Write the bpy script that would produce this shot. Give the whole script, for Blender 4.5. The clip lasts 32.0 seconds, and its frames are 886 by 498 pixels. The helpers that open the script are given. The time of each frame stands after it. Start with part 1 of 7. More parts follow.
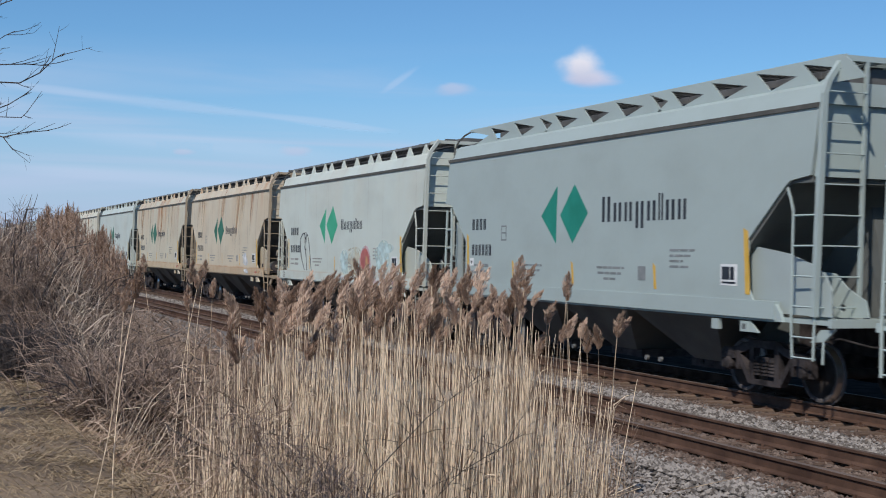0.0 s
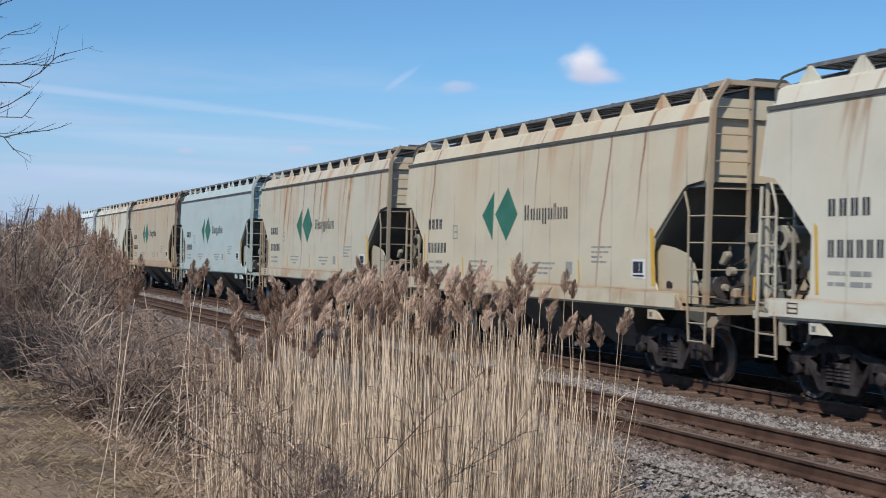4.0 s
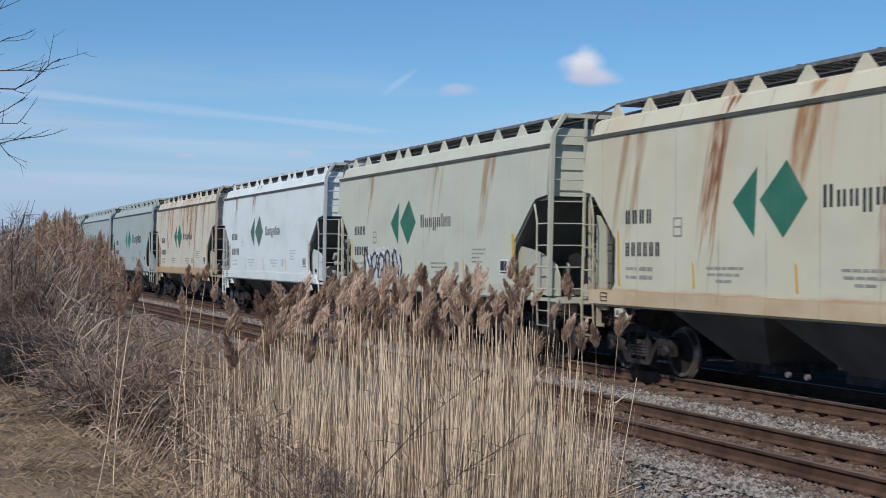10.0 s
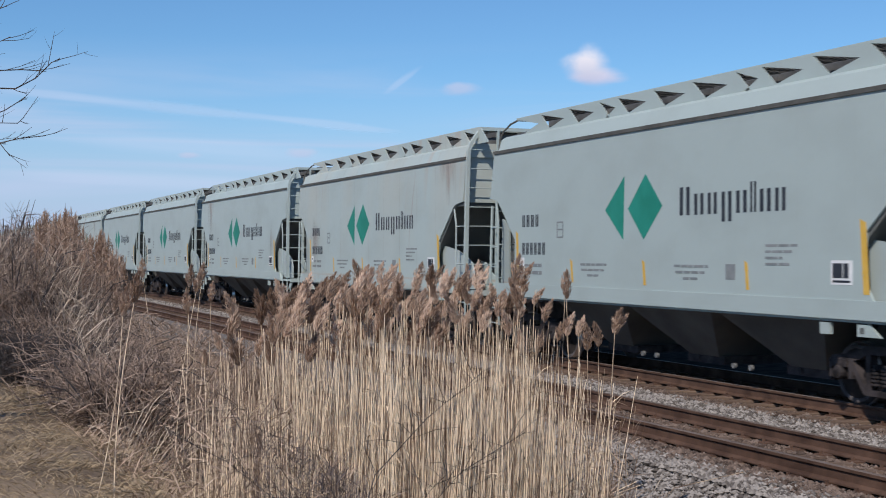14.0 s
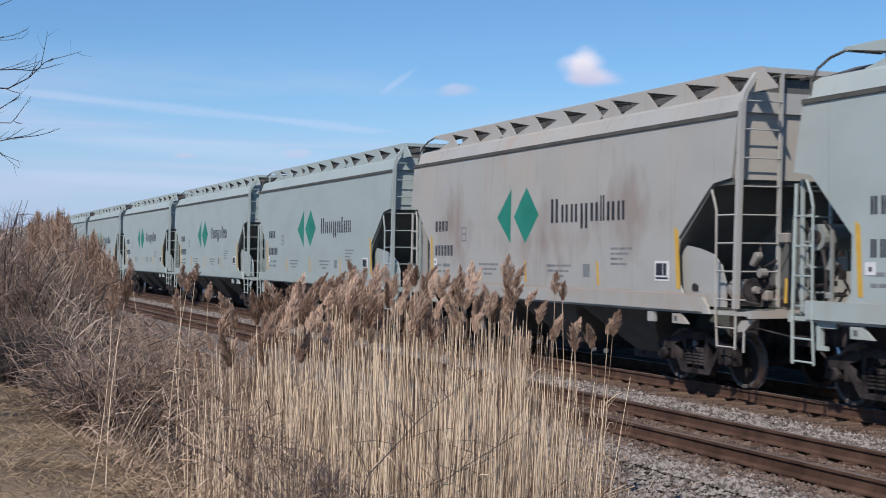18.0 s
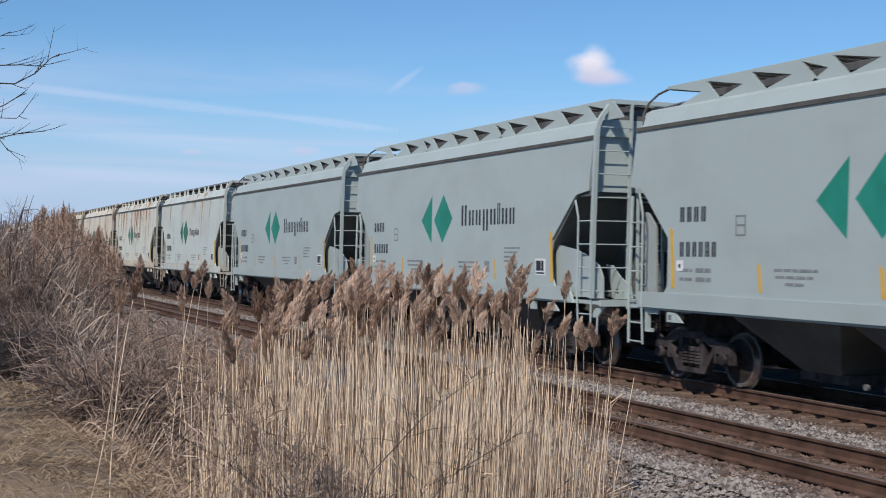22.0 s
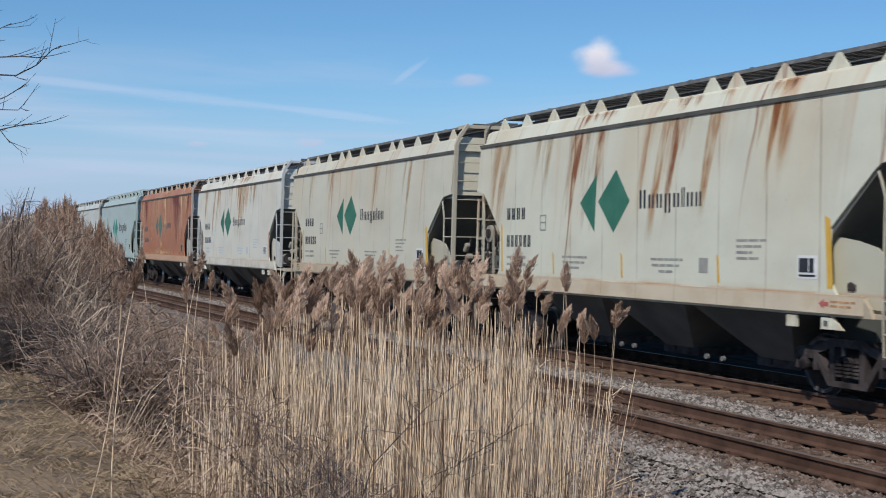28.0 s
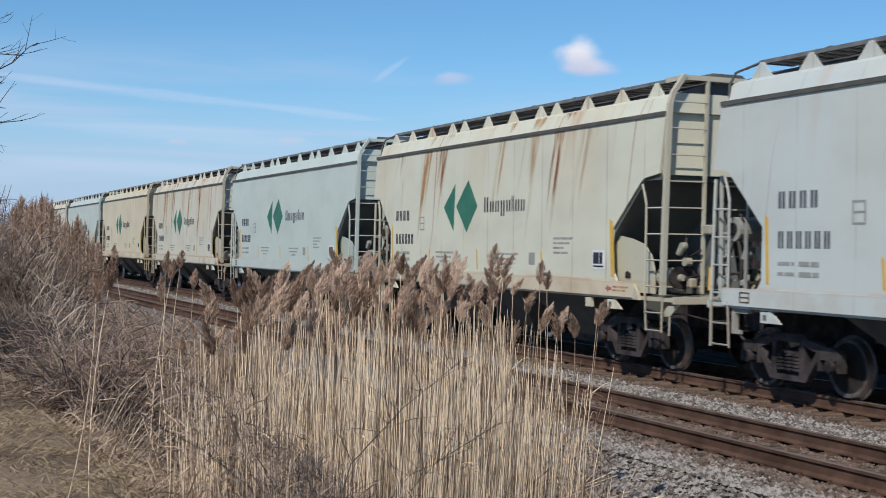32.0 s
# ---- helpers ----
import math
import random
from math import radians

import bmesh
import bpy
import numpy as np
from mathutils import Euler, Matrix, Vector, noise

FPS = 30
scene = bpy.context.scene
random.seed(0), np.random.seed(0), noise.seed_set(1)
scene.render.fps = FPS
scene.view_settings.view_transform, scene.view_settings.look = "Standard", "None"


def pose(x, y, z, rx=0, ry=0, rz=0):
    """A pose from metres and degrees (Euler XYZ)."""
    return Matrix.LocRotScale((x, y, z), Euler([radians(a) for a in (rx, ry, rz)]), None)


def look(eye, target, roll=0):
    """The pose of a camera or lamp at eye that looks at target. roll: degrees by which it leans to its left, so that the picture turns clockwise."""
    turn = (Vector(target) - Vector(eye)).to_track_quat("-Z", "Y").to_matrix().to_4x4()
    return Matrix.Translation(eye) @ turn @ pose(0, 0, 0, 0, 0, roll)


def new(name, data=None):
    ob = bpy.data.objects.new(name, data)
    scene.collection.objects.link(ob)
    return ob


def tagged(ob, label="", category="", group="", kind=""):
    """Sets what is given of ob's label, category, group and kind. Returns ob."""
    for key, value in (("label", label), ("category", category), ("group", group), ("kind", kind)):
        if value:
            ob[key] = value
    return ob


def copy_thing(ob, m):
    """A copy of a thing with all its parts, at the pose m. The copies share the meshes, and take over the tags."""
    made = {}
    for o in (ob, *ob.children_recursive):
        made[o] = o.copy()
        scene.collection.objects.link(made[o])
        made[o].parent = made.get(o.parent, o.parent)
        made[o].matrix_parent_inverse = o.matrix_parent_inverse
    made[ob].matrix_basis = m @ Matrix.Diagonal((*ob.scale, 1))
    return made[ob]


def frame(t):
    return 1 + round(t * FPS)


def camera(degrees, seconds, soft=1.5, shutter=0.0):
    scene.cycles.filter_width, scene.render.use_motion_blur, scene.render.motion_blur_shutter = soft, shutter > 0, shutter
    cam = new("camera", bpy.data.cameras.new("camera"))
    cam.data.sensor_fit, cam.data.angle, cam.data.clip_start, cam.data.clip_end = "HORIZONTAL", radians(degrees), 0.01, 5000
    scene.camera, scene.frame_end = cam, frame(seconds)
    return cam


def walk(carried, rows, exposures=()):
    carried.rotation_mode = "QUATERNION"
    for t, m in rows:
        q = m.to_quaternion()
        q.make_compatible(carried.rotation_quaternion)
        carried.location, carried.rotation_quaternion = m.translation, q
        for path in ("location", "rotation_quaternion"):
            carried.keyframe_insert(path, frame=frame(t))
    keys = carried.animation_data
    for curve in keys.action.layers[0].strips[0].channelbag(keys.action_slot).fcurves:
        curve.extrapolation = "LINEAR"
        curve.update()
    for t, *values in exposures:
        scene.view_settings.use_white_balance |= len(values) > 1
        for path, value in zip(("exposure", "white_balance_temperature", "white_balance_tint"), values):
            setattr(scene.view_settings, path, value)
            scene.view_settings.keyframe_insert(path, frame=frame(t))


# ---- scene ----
# World: +x is the way the train runs, +y from the camera to the rails, z = 0 at the rail tops.
EYE = (0.0, 0.0, 2.1)
cam = camera(37.66, 32.0, soft=1.0, shutter=0.08)


def aim(yaw, pitch, roll):
    """The camera's pose; yaw in degrees from -x towards +y."""
    y, p = radians(yaw), radians(pitch)
    way = Vector((-math.cos(y) * math.cos(p), math.sin(y) * math.cos(p), math.sin(p)))
    return look(EYE, Vector(EYE) + way * 10, roll)


# seconds, yaw, pitch, roll of the hand-held camera
SWAY = [
    (0, 22.411, 0.256, 0.933),
    (0.5, 22.410, 0.358, 0.942),
    (1, 22.408, 0.411, 0.920),
    (1.5, 22.407, 0.437, 0.793),
    (2, 22.305, 0.390, 0.798),
    (2.5, 22.261, 0.232, 0.723),
    (3, 22.255, 0.243, 0.649),
    (3.5, 22.332, 0.171, 0.652),
    (5.5, 22.525, 0.355, 0.681),
    (6, 22.632, 0.449, 0.626),
    (6.5, 22.588, 0.335, 0.635),
    (7, 22.347, 0.247, 0.745),
    (7.5, 22.326, 0.272, 0.737),
    (8, 22.349, 0.236, 0.682),
    (8.5, 22.462, 0.222, 0.542),
    (9, 22.574, 0.202, 0.312),
    (9.5, 22.534, 0.303, 0.309),
    (10, 22.504, 0.290, 0.211),
    (10.5, 22.572, 0.105, 0.218),
    (11, 22.542, 0.087, 0.205),
    (11.5, 22.512, 0.198, 0.069),
    (12, 22.404, 0.233, 0.163),
    (12.5, 22.461, 0.218, 0.067),
    (13, 22.347, 0.359, 0.002),
    (13.5, 22.382, 0.323, 0.006),
    (14, 22.480, 0.240, 0.107),
    (14.5, 22.414, 0.223, 0.161),
    (16.5, 22.388, 0.299, 0.362),
    (17, 22.420, 0.262, 0.410),
    (17.5, 22.531, 0.335, 0.362),
    (18, 22.780, 0.293, 0.265),
    (18.5, 22.914, 0.324, 0.244),
    (19, 23.011, 0.262, 0.221),
    (19.5, 22.896, 0.400, 0.365),
    (20, 22.803, 0.339, 0.396),
    (20.5, 22.696, 0.255, 0.420),
    (21, 22.606, 0.264, 0.510),
    (21.5, 22.567, 0.210, 0.618),
    (22, 22.574, 0.216, 0.672),
    (22.5, 22.537, 0.016, 0.631),
    (23, 22.667, -0.057, 0.551),
    (23.5, 22.559, -0.135, 0.539),
    (24, 22.560, -0.089, 0.688),
    (24.5, 22.593, 0.219, 0.830),
    (25, 22.544, 0.412, 1.021),
    (25.5, 22.469, 0.408, 0.994),
    (27.5, 22.482, -0.098, 0.725),
    (28, 22.512, -0.139, 0.700),
    (28.5, 22.480, -0.173, 0.722),
    (29, 22.496, -0.294, 0.814),
    (29.5, 22.471, -0.164, 0.777),
    (30, 22.647, -0.079, 0.728),
    (30.5, 22.900, 0.052, 0.656),
    (31, 23.078, 0.045, 0.693),
    (31.5, 23.197, -0.041, 0.782),
    (32, 23.451, -0.207, 0.682),
]
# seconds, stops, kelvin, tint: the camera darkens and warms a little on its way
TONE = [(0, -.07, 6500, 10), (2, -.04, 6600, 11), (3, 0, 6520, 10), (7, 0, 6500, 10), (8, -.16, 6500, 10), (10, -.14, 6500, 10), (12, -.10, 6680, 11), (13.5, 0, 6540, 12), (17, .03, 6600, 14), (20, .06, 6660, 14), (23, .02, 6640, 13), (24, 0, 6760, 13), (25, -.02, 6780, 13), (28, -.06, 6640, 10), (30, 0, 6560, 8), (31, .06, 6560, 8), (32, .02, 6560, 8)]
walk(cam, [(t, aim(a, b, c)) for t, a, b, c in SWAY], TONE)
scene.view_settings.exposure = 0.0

# ---- light ----
SUN_EL, SUN_AZ = 43.0, -48.0          # azimuth in degrees from +x, counter-clockwise
world = bpy.data.worlds.new("sky")
scene.world = world
world.use_nodes = True
wn, wl = world.node_tree.nodes, world.node_tree.links
wn.clear()
sky = wn.new("ShaderNodeTexSky")
sky.sky_type, sky.sun_disc = "NISHITA", False
sky.sun_elevation, sky.sun_rotation = radians(SUN_EL), radians(90 - SUN_AZ)
sky.air_density, sky.dust_density, sky.ozone_density = 1.0, 0.1, 4.0
bg, wout = wn.new("ShaderNodeBackground"), wn.new("ShaderNodeOutputWorld")
bg.inputs["Strength"].default_value = 0.10
# a little bluer than the model, lavender haze low down, thin cirrus bands
def wmix(fac, a, c, kind="MIX"):
    x = wn.new("ShaderNodeMix")
    x.data_type, x.blend_type = "RGBA", kind
    for key, v in (("Factor", fac), ("A", a), ("B", c)):
        if isinstance(v, (tuple, float)):
            x.inputs[key].default_value = v
        else:
            wl.new(v, x.inputs[key])
    return x.outputs["Result"]


def wspan(v, a, c, lo, hi):
    r = wn.new("ShaderNodeMapRange")
    r.interpolation_type = "SMOOTHSTEP"
    for key, x in zip(("From Min", "From Max", "To Min", "To Max"), (a, c, lo, hi)):
        r.inputs[key].default_value = x
    wl.new(v, r.inputs["Value"])
    return r.outputs["Result"]


geo, mp, sep = wn.new("ShaderNodeTexCoord"), wn.new("ShaderNodeMapping"), wn.new("ShaderNodeSeparateXYZ")
mp.inputs["Rotation"].default_value = (radians(2.5), radians(1.0), 0)
mp.inputs["Scale"].default_value = (1.0, 1.0, 16.0)
cir = wn.new("ShaderNodeTexNoise")
cir.inputs["Scale"].default_value, cir.inputs["Detail"].default_value, cir.inputs["Distortion"].default_value = 1.7, 5.0, 0.6
wl.new(geo.outputs["Generated"], mp.inputs["Vector"])
wl.new(geo.outputs["Generated"], sep.inputs["Vector"])
wl.new(mp.outputs["Vector"], cir.inputs["Vector"])
mul = wn.new("ShaderNodeMath")
mul.operation = "MULTIPLY"
wl.new(wspan(cir.outputs["Fac"], 0.44, 0.70, 0.0, 0.85), mul.inputs[0])
wl.new(wspan(sep.outputs["Z"], 0.165, 0.09, 0.0, 1.0), mul.inputs[1])
tinted = wmix(1.0, sky.outputs["Color"], (0.63, 0.91, 1.10, 1.0), "MULTIPLY")
hazed = wmix(wspan(sep.outputs["Z"], 0.15, -0.01, 0.0, 0.93), tinted, (4.2, 5.3, 7.7, 1.0))

clouded = wmix(mul.outputs["Value"], hazed, (4.9, 6.1, 8.3, 1.0))
wl.new(clouded, bg.inputs["Color"])
wl.new(bg.outputs["Background"], wout.inputs["Surface"])
sun = new("sun", bpy.data.lights.new("sun", "SUN"))
sun.data.energy, sun.data.angle, sun.data.color = 3.6, radians(0.6), (1.0, 0.95, 0.88)
az, el = radians(SUN_AZ), radians(SUN_EL)
sun.matrix_world = look((math.cos(az) * math.cos(el) * 50, math.sin(az) * math.cos(el) * 50, math.sin(el) * 50), (0, 0, 0))


# ---- materials ----
def shader(name, rough=0.7, metal=0.0):
    m = bpy.data.materials.new(name)
    m.use_nodes = True
    b = m.node_tree.nodes["Principled BSDF"]
    b.inputs["Roughness"].default_value, b.inputs["Metallic"].default_value = rough, metal
    b.inputs["Specular IOR Level"].default_value = 0.25
    return m, m.node_tree.nodes, m.node_tree.links, b


def grainy(name, a, b, scale=8.0, rough=0.75, metal=0.0, bump=0.2, fine=60.0, random_object=0.0, island=0.0, stretch=(1, 1, 1)):
    """Two colours mixed by a coarse and a fine noise, with relief from the fine one."""
    m, n, l, p = shader(name, rough, metal)
    tc, mpn = n.new("ShaderNodeTexCoord"), n.new("ShaderNodeMapping")
    mpn.inputs["Scale"].default_value = stretch
    c, fnn = n.new("ShaderNodeTexNoise"), n.new("ShaderNodeTexNoise")
    c.inputs["Scale"].default_value, c.inputs["Detail"].default_value = scale, 5.0
    fnn.inputs["Scale"].default_value, fnn.inputs["Detail"].default_value = fine, 3.0
    add, mx = n.new("ShaderNodeMath"), n.new("ShaderNodeMix")
    add.operation, mx.data_type = "MULTIPLY_ADD", "RGBA"
    add.inputs[1].default_value = 0.45
    l.new(tc.outputs["Object"], mpn.inputs["Vector"])
    l.new(mpn.outputs["Vector"], c.inputs["Vector"])
    l.new(mpn.outputs["Vector"], fnn.inputs["Vector"])
    l.new(fnn.outputs["Fac"], add.inputs[0])
    rng = n.new("ShaderNodeMapRange")
    rng.inputs["From Min"].default_value, rng.inputs["From Max"].default_value = 0.35, 0.65
    rng.inputs["To Min"].default_value, rng.inputs["To Max"].default_value = -0.1, 0.65
    l.new(c.outputs["Fac"], rng.inputs["Value"])
    l.new(rng.outputs["Result"], add.inputs[2])
    last = add.outputs["Value"]
    for amount, kind, out in ((random_object, "ShaderNodeObjectInfo", "Random"), (island, "ShaderNodeNewGeometry", "Random Per Island")):
        if amount:
            info, more = n.new(kind), n.new("ShaderNodeMath")
            more.operation, more.inputs[1].default_value = "MULTIPLY_ADD", amount
            off = n.new("ShaderNodeMath")
            off.operation, off.inputs[1].default_value = "SUBTRACT", 0.5
            l.new(info.outputs[out], off.inputs[0])
            l.new(off.outputs["Value"], more.inputs[0])
            l.new(last, more.inputs[2])
            last = more.outputs["Value"]
    l.new(last, mx.inputs["Factor"])
    mx.inputs["A"].default_value, mx.inputs["B"].default_value = (*a, 1), (*b, 1)
    l.new(mx.outputs["Result"], p.inputs["Base Color"])
    if bump:
        bp = n.new("ShaderNodeBump")
        bp.inputs["Strength"].default_value, bp.inputs["Distance"].default_value = bump, 0.01
        l.new(fnn.outputs["Fac"], bp.inputs["Height"])
        l.new(bp.outputs["Normal"], p.inputs["Normal"])
    return m


def car_paint():
    """Weathered freight-car paint: the object's colour, its alpha the amount of rust that runs down from the roof."""
    m, n, l, p = shader("weathered_car_paint", 0.55)
    info, tc = n.new("ShaderNodeObjectInfo"), n.new("ShaderNodeTexCoord")
    seed = n.new("ShaderNodeVectorMath")
    seed.operation = "MULTIPLY_ADD"
    seed.inputs[1].default_value = (37.0, 0.0, 3.0)
    l.new(info.outputs["Random"], seed.inputs[0])
    # runs wander a little on their way down
    wob, wadd = n.new("ShaderNodeTexNoise"), n.new("ShaderNodeVectorMath")
    wob.inputs["Scale"].default_value, wob.inputs["Detail"].default_value = 0.6, 1.0
    wadd.operation, wadd.inputs[1].default_value = "MULTIPLY_ADD", (0.42, 0.0, 0.0)
    l.new(tc.outputs["Object"], wob.inputs["Vector"])
    l.new(wob.outputs["Color"], wadd.inputs[0])
    l.new(tc.outputs["Object"], wadd.inputs[2])
    # and lean back with the wind of the run
    lean_in, lean, lean_out = n.new("ShaderNodeSeparateXYZ"), n.new("ShaderNodeMath"), n.new("ShaderNodeCombineXYZ")
    lean.operation, lean.inputs[1].default_value = "MULTIPLY_ADD", -0.17
    l.new(wadd.outputs["Vector"], lean_in.inputs["Vector"])
    l.new(lean_in.outputs["Z"], lean.inputs[0])
    l.new(lean_in.outputs["X"], lean.inputs[2])
    l.new(lean.outputs["Value"], lean_out.inputs["X"])
    l.new(lean_in.outputs["Y"], lean_out.inputs["Y"])
    l.new(lean_in.outputs["Z"], lean_out.inputs["Z"])
    l.new(lean_out.outputs["Vector"], seed.inputs[2])

    def tex(scale, stretch, detail):
        mpn, t = n.new("ShaderNodeMapping"), n.new("ShaderNodeTexNoise")
        mpn.inputs["Scale"].default_value = stretch
        t.inputs["Scale"].default_value, t.inputs["Detail"].default_value = scale, detail
        l.new(seed.outputs["Vector"], mpn.inputs["Vector"])
        l.new(mpn.outputs["Vector"], t.inputs["Vector"])
        return t.outputs["Fac"]

    def span(v, a, b, lo, hi):
        r = n.new("ShaderNodeMapRange")
        for k, x in zip(("From Min", "From Max", "To Min", "To Max"), (a, b, lo, hi)):
            r.inputs[k].default_value = x
        l.new(v, r.inputs["Value"])
        return r.outputs["Result"]

    def calc(op, a, b=0.0):
        c = n.new("ShaderNodeMath")
        c.operation = op
        for k, v in enumerate((a, b)):
            if isinstance(v, (int, float)):
                c.inputs[k].default_value = v
            else:
                l.new(v, c.inputs[k])
        return c.outputs["Value"]

    def blend(fac, a, b):
        x = n.new("ShaderNodeMix")
        x.data_type = "RGBA"
        for k, v in (("Factor", fac), ("A", a), ("B", b)):
            if isinstance(v, tuple):
                x.inputs[k].default_value = v
            else:
                l.new(v, x.inputs[k])
        return x.outputs["Result"]

    amount = info.outputs["Alpha"]
    sepx = n.new("ShaderNodeSeparateXYZ")
    l.new(tc.outputs["Object"], sepx.inputs["Vector"])

    def unit(v):
        return calc("MINIMUM", calc("MAXIMUM", v, 0.0), 1.0)

    wide = tex(0.8, (1.0, 0.15, 0.08), 3.0)           # broad faded columns
    band = tex(1.7, (1.0, 0.1, 0.02), 2.5)            # orange washes
    thin = tex(4.2, (1.0, 0.1, 0.012), 2.5)           # dark narrow runs
    fall = calc("SUBTRACT", 4.75, sepx.outputs["Z"])  # metres below the roof edge

    def reach(scale, lo, hi, soft):
        """1 above the height at which a run ends, fading to 0 below."""
        end = span(tex(scale, (1.0, 0.1, 0.0), 2.0), 0.33, 0.67, lo, hi)
        return unit(calc("MULTIPLY", calc("SUBTRACT", end, fall), soft))

    wash = unit(calc("MULTIPLY", calc("SUBTRACT", band, calc("SUBTRACT", 0.64, calc("MULTIPLY", amount, 0.20))), 8.0))
    wash = calc("MULTIPLY", calc("MULTIPLY", wash, reach(2.6, 0.25, 2.9, 0.7)), unit(calc("MULTIPLY", amount, 2.2)))
    runs = unit(calc("MULTIPLY", calc("SUBTRACT", thin, calc("SUBTRACT", 0.715, calc("MULTIPLY", amount, 0.15))), 14.0))
    runs = calc("MULTIPLY", calc("MULTIPLY", runs, reach(3.4, 0.4, 4.2, 0.7)), unit(calc("MULTIPLY", amount, 4.0)))
    stain = calc("MULTIPLY", span(wide, 0.38, 0.66, 0.0, 0.75), unit(calc("MULTIPLY", amount, 1.2)))
    topward = calc("MAXIMUM", unit(calc("MULTIPLY", calc("SUBTRACT", sepx.outputs["Z"], 1.4), 0.42)), 0.25)
    grime = tex(0.7, (1.0, 1.0, 1.6), 6.0)
    fine = tex(24.0, (1.0, 1.0, 0.6), 4.0)
    # weld seams that hold dirt
    seam = calc("ABSOLUTE", calc("SUBTRACT", calc("FRACT", calc("ADD", calc("DIVIDE", sepx.outputs["X"], 1.21), 0.5)), 0.5), 0.0)
    seam = calc("MULTIPLY", unit(calc("SUBTRACT", 1.0, calc("MULTIPLY", seam, 52.0))), calc("MULTIPLY", unit(calc("ADD", calc("MULTIPLY", amount, 2.0), 0.05)), span(grime, 0.38, 0.66, 0.1, 0.9)))
    base = blend(span(grime, 0.45, 0.75, 0.0, 0.16), info.outputs["Color"], (0.17, 0.16, 0.14, 1))
    base = blend(calc("MULTIPLY", stain, topward), base, (0.58, 0.41, 0.25, 1))
    base = blend(calc("MULTIPLY", wash, 0.62), base, (0.50, 0.205, 0.06, 1))
    base = blend(seam, base, (0.24, 0.17, 0.12, 1))
    rustc = blend(span(fine, 0.35, 0.65, 0.0, 1.0), (0.20, 0.05, 0.024, 1), (0.36, 0.12, 0.05, 1))
    base = blend(calc("MULTIPLY", runs, 0.9), base, rustc)
    # rust along the foot of the sheets and on the sill's edges
    foot = unit(calc("MULTIPLY", calc("SUBTRACT", 1.62, sepx.outputs["Z"]), 5.0))
    foot = calc("MULTIPLY", calc("MULTIPLY", foot, span(tex(1.8, (1.0, 0.5, 1.0), 5.0), 0.45, 0.65, 0.0, 0.7)), unit(calc("MULTIPLY", amount, 1.6)))
    base = blend(foot, base, (0.42, 0.24, 0.11, 1))
    edge = unit(calc("SUBTRACT", 1.0, calc("MULTIPLY", calc("ABSOLUTE", calc("SUBTRACT", sepx.outputs["Z"], 1.505)), 26.0)))
    edge = calc("MULTIPLY", calc("MULTIPLY", edge, span(tex(1.1, (1.0, 0.5, 0.2), 4.0), 0.32, 0.6, 0.0, 0.9)), unit(calc("MULTIPLY", amount, 2.0)))
    base = blend(edge, base, (0.44, 0.21, 0.09, 1))
    speck = calc("MULTIPLY", span(fine, 0.66, 0.74, 0.0, 0.35), amount)
    base = blend(speck, base, (0.25, 0.11, 0.05, 1))
    l.new(base, p.inputs["Base Color"])
    l.new(span(fine, 0.2, 0.8, 0.40, 0.62), p.inputs["Roughness"])
    bp = n.new("ShaderNodeBump")
    bp.inputs["Strength"].default_value, bp.inputs["Distance"].default_value = 0.28, 0.03
    l.new(tex(1.6, (1.0, 1.0, 0.10), 1.0), bp.inputs["Height"])
    l.new(bp.outputs["Normal"], p.inputs["Normal"])
    return m


PAINT = car_paint()
LIP = grainy("dark_grey_seal", (0.075, 0.075, 0.068), (0.13, 0.126, 0.112), 3.0, 0.85)
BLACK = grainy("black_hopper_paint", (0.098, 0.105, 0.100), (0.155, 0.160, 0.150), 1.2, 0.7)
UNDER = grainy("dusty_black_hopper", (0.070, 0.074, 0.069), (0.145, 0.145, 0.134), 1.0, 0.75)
IRON = grainy("grimy_truck_iron", (0.014, 0.012, 0.012), (0.082, 0.068, 0.066), 5.0, 0.7, 0.2, 0.5, 40.0, 0.5)
STEEL = grainy("grimy_wheel_plate", (0.015, 0.012, 0.010), (0.048, 0.039, 0.035), 6.0, 0.8, 0.0)
RIM = grainy("worn_wheel_rim", (0.06, 0.053, 0.05), (0.165, 0.148, 0.143), 6.0, 0.55, 0.0)
TREAD = grainy("polished_wheel_tread", (0.42, 0.41, 0.40), (0.62, 0.61, 0.60), 9.0, 0.28, 1.0, 0.1)
GRATE = grainy("dull_grating_steel", (0.14, 0.14, 0.138), (0.27, 0.27, 0.26), 5.0, 0.6, 0.3)
GREEN = grainy("teal_green_paint", (0.012, 0.20, 0.14), (0.02, 0.26, 0.19), 2.5, 0.5, 0.0, 0.05)
GREEN_OLD = grainy("faded_green_paint", (0.03, 0.15, 0.10), (0.06, 0.20, 0.14), 2.0, 0.6, 0.0, 0.05)
GREEN_BRIGHT = grainy("bright_green_paint", (0.04, 0.36, 0.20), (0.07, 0.42, 0.25), 2.0, 0.5, 0.0, 0.05)
GREEN_GREY = grainy("greyed_green_paint", (0.075, 0.155, 0.125), (0.12, 0.205, 0.17), 2.0, 0.6, 0.0, 0.05)
INK = grainy("dark_slate_lettering", (0.022, 0.028, 0.038), (0.045, 0.05, 0.06), 3.0, 0.6, 0.0, 0.05)
INK_FAINT = grainy("faded_grey_lettering", (0.17, 0.19, 0.19), (0.27, 0.28, 0.28), 5.0, 0.7, 0.0, 0.05)
